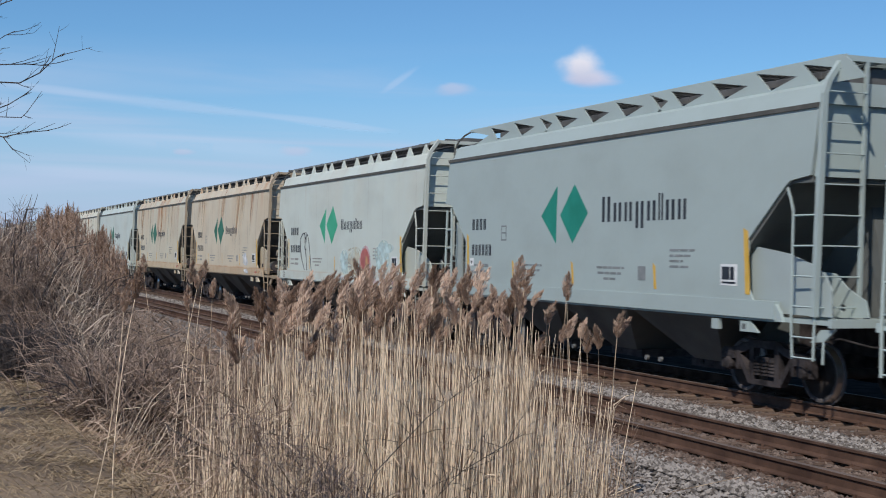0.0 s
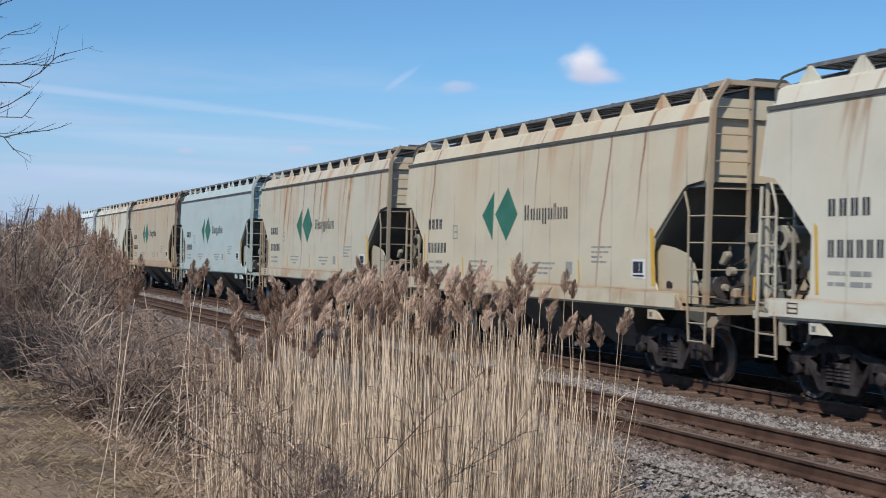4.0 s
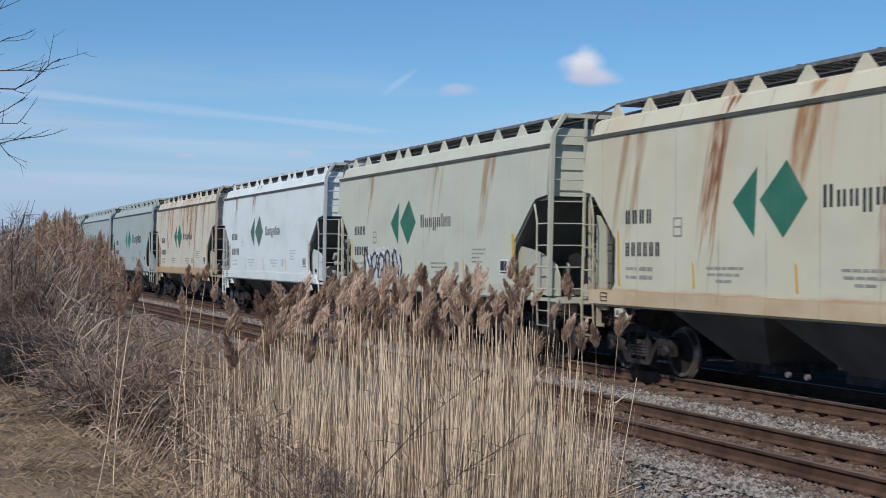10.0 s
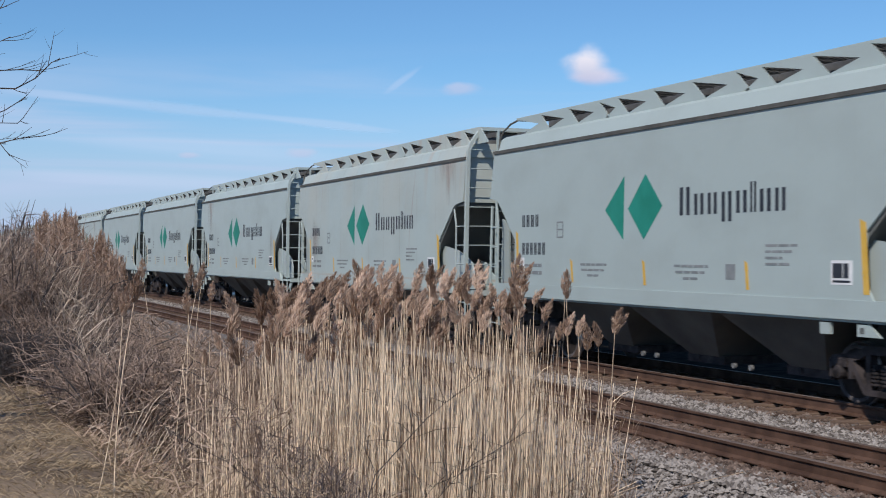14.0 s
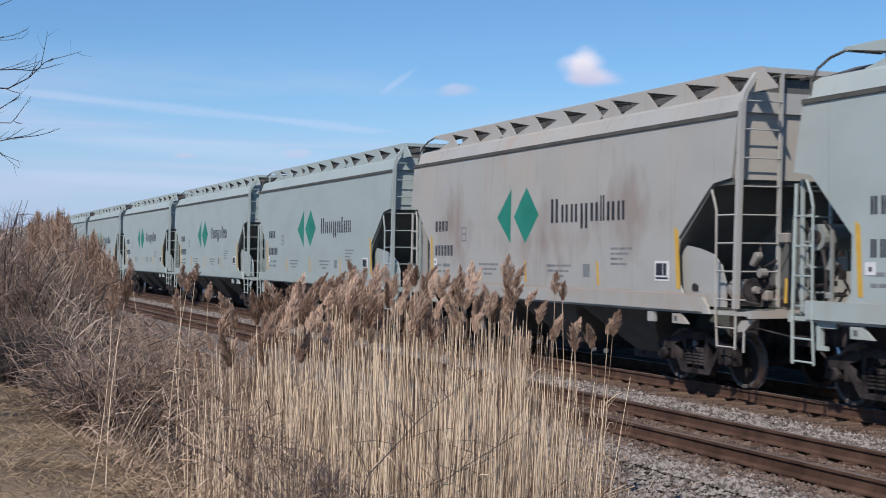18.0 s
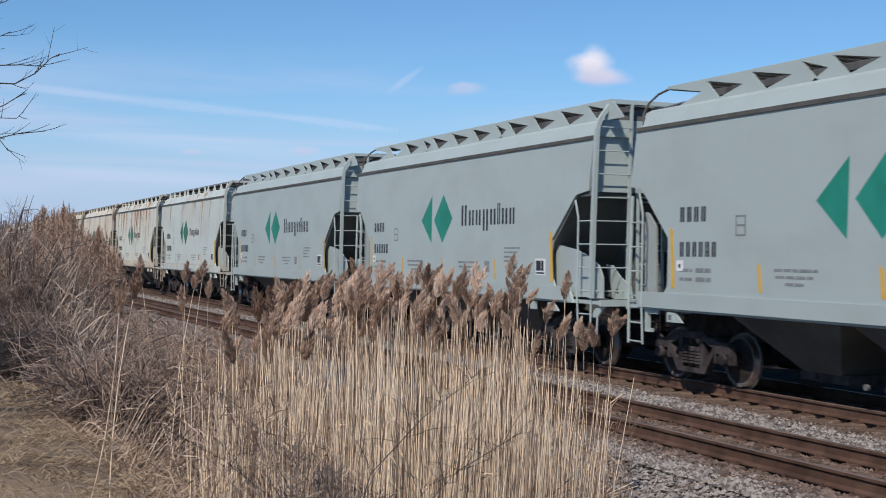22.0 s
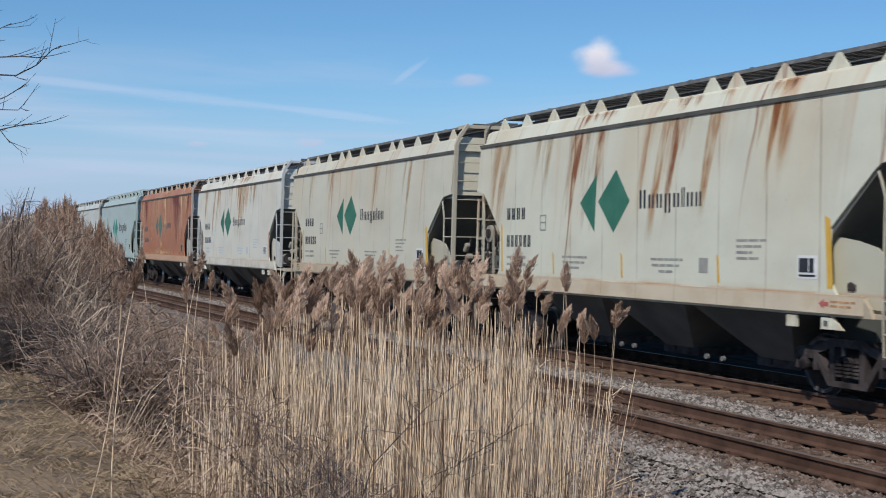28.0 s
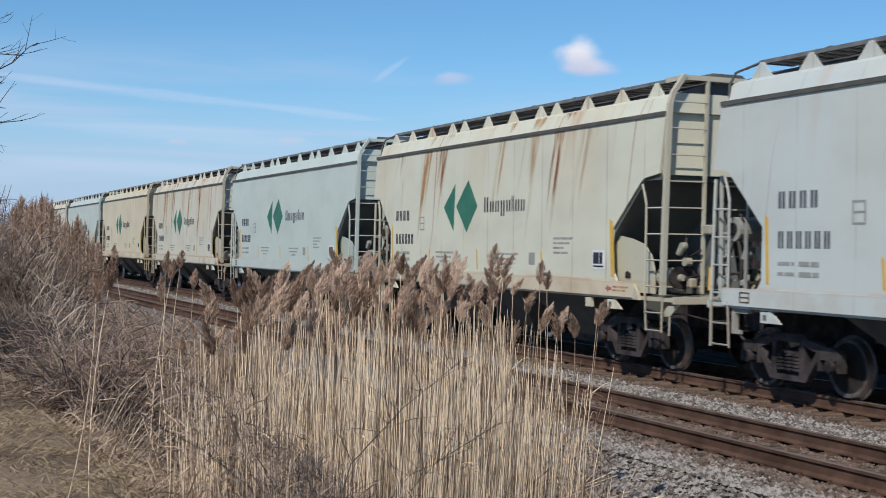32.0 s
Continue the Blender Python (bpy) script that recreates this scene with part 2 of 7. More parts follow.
def smear_paint(name, rgb, most, hang=False):
    """A thin veil of dust or rust that fades out towards its edges."""
    m, n, l, p = shader(name, 0.9)
    tc, nz, mpn = n.new("ShaderNodeTexCoord"), n.new("ShaderNodeTexNoise"), n.new("ShaderNodeMapping")
    mpn.inputs["Scale"].default_value = (1.0, 1.0, 0.12 if hang else 0.4)
    nz.inputs["Scale"].default_value, nz.inputs["Detail"].default_value = 8.0 if hang else 3.0, 4.0
    l.new(tc.outputs["Object"], mpn.inputs["Vector"])
    l.new(mpn.outputs["Vector"], nz.inputs["Vector"])
    sp = n.new("ShaderNodeSeparateXYZ")
    l.new(tc.outputs["Generated"], sp.inputs["Vector"])
    last = nz.outputs["Fac"]
    for axis in ("X", "Z"):
        one, two, up = (n.new("ShaderNodeMath") for _ in range(3))
        one.operation, one.inputs[1].default_value = "SUBTRACT", 1.0 if hang and axis == "Z" else 0.5
        two.operation = "ABSOLUTE"
        up.operation, up.inputs[1].default_value = "MULTIPLY_ADD", -0.4 if hang and axis == "Z" else -0.9
        l.new(sp.outputs[axis], one.inputs[0])
        l.new(one.outputs["Value"], two.inputs[0])
        l.new(two.outputs["Value"], up.inputs[0])
        l.new(last, up.inputs[2])
        last = up.outputs["Value"]
    r = n.new("ShaderNodeMapRange")
    for key, x in zip(("From Min", "From Max", "To Min", "To Max"), (0.10, 0.56, 0.0, most)):
        r.inputs[key].default_value = x
    l.new(last, r.inputs["Value"])
    l.new(r.outputs["Result"], p.inputs["Alpha"])
    p.inputs["Base Color"].default_value = (*rgb, 1)
    return m


def run_paint(name, dark, pale, most, scale):
    """Rust that has run down from a seam in many thin tails of uneven length; the mesh carries metres and shares as two sets of coordinates."""
    m, n, l, p = shader(name, 0.85)
    met, sha, sp, info = n.new("ShaderNodeUVMap"), n.new("ShaderNodeUVMap"), n.new("ShaderNodeSeparateXYZ"), n.new("ShaderNodeObjectInfo")
    met.uv_map, sha.uv_map = "metres", "share"
    l.new(sha.outputs["UV"], sp.inputs["Vector"])
    off = n.new("ShaderNodeVectorMath")
    off.operation, off.inputs[1].default_value = "MULTIPLY_ADD", (31.0, 0.0, 5.0)
    l.new(info.outputs["Random"], off.inputs[0])
    l.new(met.outputs["UV"], off.inputs[2])

    def tex(sc, stretch, detail):
        mpn, nz = n.new("ShaderNodeMapping"), n.new("ShaderNodeTexNoise")
        mpn.inputs["Scale"].default_value = stretch
        nz.inputs["Scale"].default_value, nz.inputs["Detail"].default_value = sc, detail
        l.new(off.outputs["Vector"], mpn.inputs["Vector"])
        l.new(mpn.outputs["Vector"], nz.inputs["Vector"])
        return nz.outputs["Fac"]

    def calc(op, a, b, c=0.0):
        q = n.new("ShaderNodeMath")
        q.operation = op
        for k, v in enumerate((a, b, c)):
            if isinstance(v, float):
                q.inputs[k].default_value = v
            else:
                l.new(v, q.inputs[k])
        return q.outputs["Value"]

    def span(v, a, c, lo, hi):
        r = n.new("ShaderNodeMapRange")
        r.interpolation_type = "SMOOTHSTEP"
        for key, x in zip(("From Min", "From Max", "To Min", "To Max"), (a, c, lo, hi)):
            r.inputs[key].default_value = x
        l.new(v, r.inputs["Value"])
        return r.outputs["Result"]

    down = sp.outputs["Y"]
    across = calc("ABSOLUTE", calc("SUBTRACT", sp.outputs["X"], 0.5), 0.0)
    tails = span(tex(scale, (1.0, 0.06, 1.0), 2.0), 0.33, 0.68, 0.15, 1.1)
    tails = calc("MULTIPLY_ADD", across, -0.9, tails)
    left = span(calc("SUBTRACT", tails, down), -0.10, 0.55, 0.0, 1.0)
    thick = span(tex(scale * 1.6, (1.0, 0.22, 1.0), 4.0), 0.30, 0.64, 0.25, 1.0)
    alpha = calc("MULTIPLY", calc("MULTIPLY", left, thick), span(across, 0.5, 0.22, 0.0, most))
    l.new(calc("MULTIPLY", alpha, span(down, 1.0, 0.7, 0.0, 1.0)), p.inputs["Alpha"])
    mx = n.new("ShaderNodeMix")
    mx.data_type = "RGBA"
    l.new(span(calc("MULTIPLY", left, thick), 0.25, 0.95, 0.0, 1.0), mx.inputs["Factor"])
    mx.inputs["A"].default_value, mx.inputs["B"].default_value = (*pale, 1), (*dark, 1)
    l.new(mx.outputs["Result"], p.inputs["Base Color"])
    return m


RUN_PAINT = {"red": run_paint("dark_red_rust_run", (0.27, 0.085, 0.036), (0.56, 0.30, 0.13), 0.76, 5.0), "orange": run_paint("orange_rust_run", (0.47, 0.21, 0.075), (0.65, 0.42, 0.21), 0.62, 3.6),
             "tan": run_paint("tan_rust_wash", (0.50, 0.32, 0.18), (0.62, 0.48, 0.33), 0.55, 3.0), "pale": run_paint("pale_streak_in_rust", (0.68, 0.48, 0.30), (0.56, 0.31, 0.17), 0.92, 3.4)}
SMEAR = {"dark": smear_paint("dark_rust_patch", (0.21, 0.066, 0.068), 1.0, True), "peach": smear_paint("peach_bleached_rust", (0.66, 0.40, 0.24), 0.9), "red": smear_paint("red_dust_smear", (0.38, 0.22, 0.16), 0.30), "veil": smear_paint("red_dust_veil", (0.42, 0.22, 0.16), 0.34, True)}
INK_DATA = grainy("bleached_lettering", (0.25, 0.25, 0.23), (0.38, 0.37, 0.34), 5.0, 0.7, 0.0, 0.05)
INK_PALE = grainy("chalky_blue_lettering", (0.46, 0.53, 0.58), (0.56, 0.62, 0.66), 5.0, 0.7, 0.0, 0.05)
INK_GREY = grainy("faded_slate_lettering", (0.08, 0.09, 0.10), (0.13, 0.14, 0.15), 3.0, 0.6, 0.0, 0.05)
YELLOW = grainy("yellow_reflector", (0.62, 0.36, 0.05), (0.70, 0.44, 0.10), 6.0, 0.45, 0.0, 0.05)
FADED = grainy("sun_bleached_reflector", (0.62, 0.40, 0.30), (0.70, 0.52, 0.42), 6.0, 0.6, 0.0, 0.05)
WHITE = grainy("white_plate", (0.68, 0.68, 0.66), (0.80, 0.80, 0.78), 6.0, 0.5, 0.0, 0.05)
RUSTY_RAIL = grainy("rusty_rail", (0.06, 0.033, 0.023), (0.155, 0.09, 0.062), 3.0, 0.75, 0.2, 0.3, 50.0)
RAIL_HEAD = grainy("worn_rail_head", (0.10, 0.07, 0.055), (0.20, 0.15, 0.125), 2.0, 0.6, 0.1, 0.1, 30.0, 0, 0, (0.3, 3, 3))
TIE = grainy("creosoted_tie_wood", (0.075, 0.048, 0.036), (0.22, 0.15, 0.108), 3.0, 0.9, 0.0, 0.6, 30.0, 0.5, 0, (5, 0.7, 3))
STAINED = grainy("rust_stained_ballast", (0.05, 0.033, 0.024), (0.20, 0.14, 0.105), 9.0, 0.95, 0.0, 0.9, 40.0)
STAINED_STONE = grainy("rust_stained_stone", (0.055, 0.037, 0.028), (0.20, 0.145, 0.115), 6.0, 0.9, 0.0, 0.4, 50.0, 0, 0.9)
STONE = grainy("grey_ballast_stone", (0.10, 0.085, 0.074), (0.33, 0.295, 0.265), 6.0, 0.9, 0.0, 0.4, 50.0, 0, 1.4)
BALLAST = grainy("ballast_bed", (0.085, 0.073, 0.064), (0.26, 0.23, 0.205), 16.0, 0.95, 0.0, 0.9, 45.0)
# the train's shade on the ground beyond it, put into a near-black colour
FAR_SHADE = grainy("black_cinder_dirt", (0.020, 0.018, 0.016), (0.046, 0.040, 0.034), 3.0, 0.98, 0.0, 0.8, 25.0)
FAR_SHADE.node_tree.nodes["Principled BSDF"].inputs["Specular IOR Level"].default_value = 0.0
# shade under the roof walkway, put into the colour of deck and hatch
DECK = grainy("grimy_dark_roof", (0.065, 0.065, 0.064), (0.15, 0.148, 0.14), 2.0, 0.8)
SOIL = grainy("dry_brown_soil_and_thatch", (0.12, 0.084, 0.055), (0.33, 0.245, 0.165), 1.3, 0.95, 0.0, 0.9, 18.0)
# random dark stalks carry the shade between the bright ones in their colour
STRAW = grainy("pale_straw_stalk", (0.13, 0.075, 0.045), (1.0, 0.79, 0.56), 4.0, 0.6, 0.0, 0.0, 40.0, 0.6, 1.8)
PLUME = grainy("brown_seed_plume", (0.25, 0.155, 0.105), (0.70, 0.515, 0.39), 2.0, 0.9, 0.0, 0.0, 40.0, 1.0, 0.5)
GRASS = grainy("dead_olive_grass", (0.19, 0.135, 0.08), (0.46, 0.35, 0.225), 2.0, 0.85, 0.0, 0.0, 20.0, 0.2, 0.9)
GRASS_TAN = grainy("tan_dead_grass", (0.27, 0.195, 0.145), (0.70, 0.565, 0.44), 2.0, 0.8, 0.0, 0.0, 20.0, 0.2, 1.1)
THATCH = grainy("pale_brown_thatch", (0.14, 0.092, 0.064), (0.54, 0.40, 0.30), 2.0, 0.9, 0.0, 0.0, 20.0, 0.2, 1.2)
TWIG = grainy("grey_brown_twigs", (0.10, 0.067, 0.052), (0.44, 0.325, 0.25), 3.0, 0.9, 0.0, 0.0, 20.0, 0.3, 1.1)
DARK_TWIG = grainy("dark_mauve_twigs", (0.07, 0.055, 0.055), (0.20, 0.16, 0.15), 3.0, 0.9, 0.0, 0.0, 20.0, 0.3, 1.0)
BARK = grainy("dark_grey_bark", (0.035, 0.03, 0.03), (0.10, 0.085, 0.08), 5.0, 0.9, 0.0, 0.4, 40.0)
HAZE_TWIG = grainy("far_bare_woods", (0.13, 0.11, 0.12), (0.22, 0.19, 0.20), 0.2, 0.95, 0.0, 0.0, 2.0, 0, 0.5)


# ---- mesh helpers ----
def box(bm, x0, y0, z0, x1, y1, z1):
    v = [bm.verts.new((x, y, z)) for x in (x0, x1) for y in (y0, y1) for z in (z0, z1)]
    for f in ((0, 1, 3, 2), (4, 6, 7, 5), (0, 4, 5, 1), (2, 3, 7, 6), (0, 2, 6, 4), (1, 5, 7, 3)):
        bm.faces.new([v[i] for i in f])


def prism(bm, pts, a, b, axis="y"):
    """A flat outline made solid between a and b; pts are (x, z) for axis y, (y, z) for axis x, (x, y) for axis z."""
    def at(p, q):
        return {"y": (p[0], q, p[1]), "x": (q, p[0], p[1]), "z": (p[0], p[1], q)}[axis]
    n = len(pts)
    lo, hi = [bm.verts.new(at(p, a)) for p in pts], [bm.verts.new(at(p, b)) for p in pts]
    bm.faces.new(lo), bm.faces.new(hi[::-1])
    for i in range(n):
        bm.faces.new((lo[i], hi[i], hi[(i + 1) % n], lo[(i + 1) % n]))


def tube(bm, pts, r0, r1=None, sides=5):
    """A round bar along pts that tapers from r0 to r1."""
    r1 = r0 if r1 is None else r1
    pts = [Vector(p) for p in pts]
    rings = []
    for i, p in enumerate(pts):
        d = (pts[min(i + 1, len(pts) - 1)] - pts[max(i - 1, 0)]).normalized()
        s = d.orthogonal().normalized()
        w = d.cross(s)
        r = r0 + (r1 - r0) * i / (len(pts) - 1)
        rings.append([bm.verts.new(p + (s * math.cos(k * math.tau / sides) + w * math.sin(k * math.tau / sides)) * r) for k in range(sides)])
    for a, b in zip(rings, rings[1:]):
        for k in range(sides):
            bm.faces.new((a[k], a[(k + 1) % sides], b[(k + 1) % sides], b[k]))
    bm.faces.new(rings[0][::-1]), bm.faces.new(rings[-1])


def lathe(bm, prof, cx, cz, sides=24):
    """Turns (radius, y) pairs round an axis along y through (cx, cz)."""
    rings = [[bm.verts.new((cx + r * math.cos(k * math.tau / sides), y, cz + r * math.sin(k * math.tau / sides))) for k in range(sides)] for r, y in prof]
    for a, b in zip(rings, rings[1:]):
        for k in range(sides):
            bm.faces.new((a[k], b[k], b[(k + 1) % sides], a[(k + 1) % sides]))
    bm.faces.new(rings[0]), bm.faces.new(rings[-1][::-1])


def mesh_of(name, bm, material):
    bmesh.ops.recalc_face_normals(bm, faces=bm.faces)
    me = bpy.data.meshes.new(name)
    bm.to_mesh(me)
    bm.free()
    me.materials.append(material)
    return me


def part(name, bm, material, parent, label=""):
    """Links a bmesh (or a mesh that exists) as one mesh object under a thing or a part."""
    me = mesh_of(name, bm, material) if isinstance(bm, bmesh.types.BMesh) else bm
    ob = new(name, me)
    ob.parent = parent
    return tagged(ob, label) if label else ob


def solid(name, material, parent, fn, *args, label="", bevel=0.0, **kw):
    bm = bmesh.new()
    fn(bm, *args, **kw)
    if bevel:
        bmesh.ops.bevel(bm, geom=list(bm.edges), offset=bevel, segments=1, affect="EDGES", profile=0.5)
    return part(name, bm, material, parent, label)


# ---- ground ----
def ground_z(x, y):
    """Bank by the camera, ditch, and the level formation under the tracks."""
    def ease(a, b, t):
        t = min(max((t - a) / (b - a), 0.0), 1.0)
        return t * t * (3 - 2 * t)
    bank = 0.42 - 0.25 * ease(-14, -40, x)
    z = bank + (-1.05 - bank) * ease(1.1, 4.2, y) + 0.60 * ease(4.8, 7.5, y)
    if y > 18:
        z -= 0.5 * ease(18, 24, y)
    return z + 0.07 * noise.noise((x * 0.5, y * 0.5, 0)) + 0.03 * noise.noise((x * 1.9, y * 1.9, 4))


def build_ground():
    xs = [-3000, -1500, -900, -500, -300, -200, -140, -100, -75] + [-60 + i * 0.6 for i in range(117)] + [12, 20, 40, 80, 200, 600, 2000]
    ys = [-2000, -800, -300, -120, -60, -30, -16] + [-10 + i * 0.5 for i in range(60)] + [22, 26, 34, 50, 90, 200, 500, 1200, 3000]
    verts = [(x, y, ground_z(x, y)) for x in xs for y in ys]
    n = len(ys)
    faces = [(i * n + j, (i + 1) * n + j, (i + 1) * n + j + 1, i * n + j + 1) for i in range(len(xs) - 1) for j in range(n - 1)]
    me = bpy.data.meshes.new("ground")
    me.from_pydata(verts, [], faces)
    me.materials.append(SOIL)
    for p in me.polygons:
        p.use_smooth = True
    tagged(new("ground", me), "dry brown trackside ground with dead thatch", "ground", kind="structure")


build_ground()

# ---- tracks ----
NEAR_Y, FAR_Y = 9.49, 13.17
NEAR_Z = -0.06


def rail(parent, y, z):
    prof = [(-.075, -.18), (.075, -.18), (.075, -.165), (.012, -.14), (.012, -.045), (.036, -.035), (.036, -.004), (-.036, -.004), (-.036, -.035), (-.012, -.045), (-.012, -.14), (-.075, -.165)]
    r = solid("rail", RUSTY_RAIL, parent, prism, [(y + a, z + b) for a, b in prof], -1100, 120, "x")
    solid("rail_head", RAIL_HEAD, r, prism, [(y - .034, z - .004), (y + .034, z - .004), (y + .028, z), (y - .028, z)], -1100, 120, "x", label="worn running surface")


def ballast_bed():
    """One bed under both tracks, with shoulders."""
    bm = bmesh.new()
    prism(bm, [(7.1, -1.0), (7.3, -.45), (7.7, -.29), (8.40, -.25), (8.66, -.25), (8.72, -.36), (10.5, -.36), (10.7, -.27), (11.75, -.245), (12.16, -.235), (12.24, -.32), (14.5, -.32), (14.7, -.23), (15.0, -.22), (17.5, -1.0)], -1100, 120, "x")
    ob = new("ballast", mesh_of("ballast", bm, BALLAST))
    tagged(ob, "grey crushed stone ballast bed under two tracks", "ballast", kind="structure")
    return ob


ballast_bed()


def stones():
    """Loose stones on the bed where the camera looks closest."""
    rng = np.random.default_rng(3)
    areas = [(-30, -7, 10.25, 11.85, -.255, 14500), (-30, -7, 11.6, 12.2, -.245, 3200), (-17, -6, 6.6, 8.66, -.33, 14500), (-24, -6, 8.92, 10.1, -.285, 5500), (-70, -30, 10.2, 12.3, -.25, 6000)]
    base = np.array([(1, 0, 0), (-1, 0, 0), (0, 1, 0), (0, -1, 0), (0, 0, 1), (0, 0, -1)], float)
    tri = np.array([(0, 2, 4), (2, 1, 4), (1, 3, 4), (3, 0, 4), (2, 0, 5), (1, 2, 5), (3, 1, 5), (0, 3, 5)])
    lots = {"grey": [[], [], 0], "stained": [[], [], 0]}
    for x0, x1, y0, y1, z, n in areas:
        for _ in range(n):
            x, y = rng.uniform(x0, x1), rng.uniform(y0, y1)
            zz = z
            if y < 8.7:
                zz = -.255 if y > 7.7 else max(-.28 - (7.7 - y) * .33, ground_z(x, y))
            edge = rng.uniform(-.25, .25)
            lot = lots["stained" if 8.25 + edge < y < 10.3 + edge or y > 11.7 + edge * .6 else "grey"]
            s = rng.uniform(.018, .045) * (1.5 if x < -30 else 1.0)
            q = base * rng.uniform(.6, 1.3, (6, 1)) * s * np.array([rng.uniform(.8, 1.4), rng.uniform(.8, 1.4), .75])
            a = rng.uniform(0, 6.28)
            c, d = math.cos(a), math.sin(a)
            q = np.stack([q[:, 0] * c - q[:, 1] * d, q[:, 0] * d + q[:, 1] * c, q[:, 2]], 1)
            lot[0].append(q + (x, y, zz + .012))
            lot[1].append(tri + 6 * lot[2])
            lot[2] += 1
    for (vs, fs, _), name, mat, label in ((lots["grey"], "loose_stones", STONE, "loose grey crushed stones beside the rails"), (lots["stained"], "stained_stones", STAINED_STONE, "rust-stained crushed stones between the rails")):
        me = bpy.data.meshes.new(name)
        me.from_pydata(np.concatenate(vs).tolist(), [], np.concatenate(fs).tolist())
        me.materials.append(mat)
        tagged(new(name, me), label, "ballast", kind="stuff")


def stained_strip(name, y0, y1, z):
    bm = bmesh.new()
    prism(bm, [(y0, z - .05), (y0 + .1, z), (y1 - .1, z), (y1, z - .05)], -1100, 120, "x")
    tagged(new(name, mesh_of(name, bm, STAINED)), "rust-stained dirty ballast under the rails", "ballast", kind="structure")


stained_strip("ballast_crib_near", 8.86, 10.15, -.278)
stained_strip("ballast_crib_far", 12.5, 14.5, -.235)


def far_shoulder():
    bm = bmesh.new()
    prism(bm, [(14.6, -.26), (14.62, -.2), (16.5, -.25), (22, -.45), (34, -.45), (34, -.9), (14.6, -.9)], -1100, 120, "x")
    tagged(new("ground_far_side", mesh_of("ground_far_side", bm, FAR_SHADE)), "far ground coloured near-black for the train's shade", "ground", kind="structure")


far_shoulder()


stones()


def track(y, z, gauge, name, label):
    t = new(name)
    tagged(t, label, "railway track", kind="structure")
    rail(t, y - gauge / 2, z), rail(t, y + gauge / 2, z)
    bm = bmesh.new()
    prism(bm, [(-.11, -.02), (.11, -.02), (.11, .155), (.095, .175), (-.095, .175), (-.11, .155)], -1.3, 1.3, "y")
    tie_mesh = mesh_of("tie", bm, TIE)
    bm = bmesh.new()
    for side in (-1, 1):
        box(bm, -.09, side * gauge / 2 - .17, .175, .09, side * gauge / 2 + .17, .19)
        for k in (-1, 1):
            box(bm, -.05, side * gauge / 2 + k * .12 - .015, .19, -.02, side * gauge / 2 + k * .12 + .015, .225)
    plate_mesh = mesh_of("tie_plate", bm, RUSTY_RAIL)
    x = -6.0
    while x > -46:
        tie = part("tie", tie_mesh, None, t)
        tie.location = (x, y + random.uniform(-.05, .05), z - .375 + random.uniform(-.008, .008))
        tie.rotation_euler.z = random.uniform(-.02, .02)
        part("tie_plates", plate_mesh, None, tie)
        x -= .535 + random.uniform(-.02, .02)
    bm = bmesh.new()
    while x > -330:
        box(bm, x - .11, y - 1.3, z - .38, x + .11, y + 1.3, z - .2)
        x -= .55
    tagged(part("far_ties", bm, TIE, t), kind="stuff")
    return t


track(NEAR_Y, NEAR_Z, 1.27, "track_near", "rusty near railway track on dark wooden ties")
track(FAR_Y, 0.0, 1.435, "track_far", "railway track that carries the freight train")


# ---- the freight train ----
PITCH = 14.79                      # from coupling to coupling
GUSSETS = (-6.0, -4.9, -3.7, -2.5, -1.83, -0.62, 0.59, 1.8, 2.45, 3.65, 4.85, 5.95)
BAYS = (-2.75, 0.0, 2.75)
SIDE = 1.5
LIP_Z = 4.25


def side_sheet(bm, y):
    right = [(6.67, LIP_Z), (6.50, 3.30), (6.04, 3.24), (5.92, 3.16), (5.06, 2.41), (5.03, 2.0), (5.08, 1.66), (5.22, 1.46)]
    left = [(-6.80, 1.46), (-5.70, 1.50), (-5.60, 1.62), (-5.58, 2.40), (-5.96, 2.78), (-6.42, 3.24), (-6.80, 3.30), (-6.60, LIP_Z)]
    prism(bm, right + left, y - .02, y + .02)


def roof_shell(bm):
    half = [(-1.47, LIP_Z + .05), (-1.36, 4.56), (-1.25, 4.62)]
    prism(bm, half + [(-y, z) for y, z in reversed(half)], -6.56, 6.60, "x")


def roof_deck(bm):
    half = [(-1.22, 4.62), (-.62, 4.81), (-.5, 4.83)]
    prism(bm, half + [(-y, z) for y, z in reversed(half)], -6.60, 6.60, "x")


def gusset_old(bm, x, s):
    y = s * 1.24
    prism(bm, [(x - .27, 4.60), (x + .27, 4.60), (x + .035, 4.845), (x - .035, 4.845)], y - .012, y + .012)


def gusset_new(bm, x0, x1, s):
    """A fascia plate from one bracket to the next; each bay has a long open wedge that tapers away from its bracket."""
    y = s * 1.24
    w = x1 - x0
    tail = min(.97, w - .10)
    low = min(.36, tail * .42)
    prism(bm, [(x0 + low, 4.595), (x1 + .36, 4.595), (x1 + .34, 4.635), (x1 - .01, 4.93), (x1 - .01, 4.965), (x0 - .01, 4.965), (x0 - .01, 4.935), (x0 + tail, 4.775), (x0 + low, 4.635)], y - .012, y + .012)


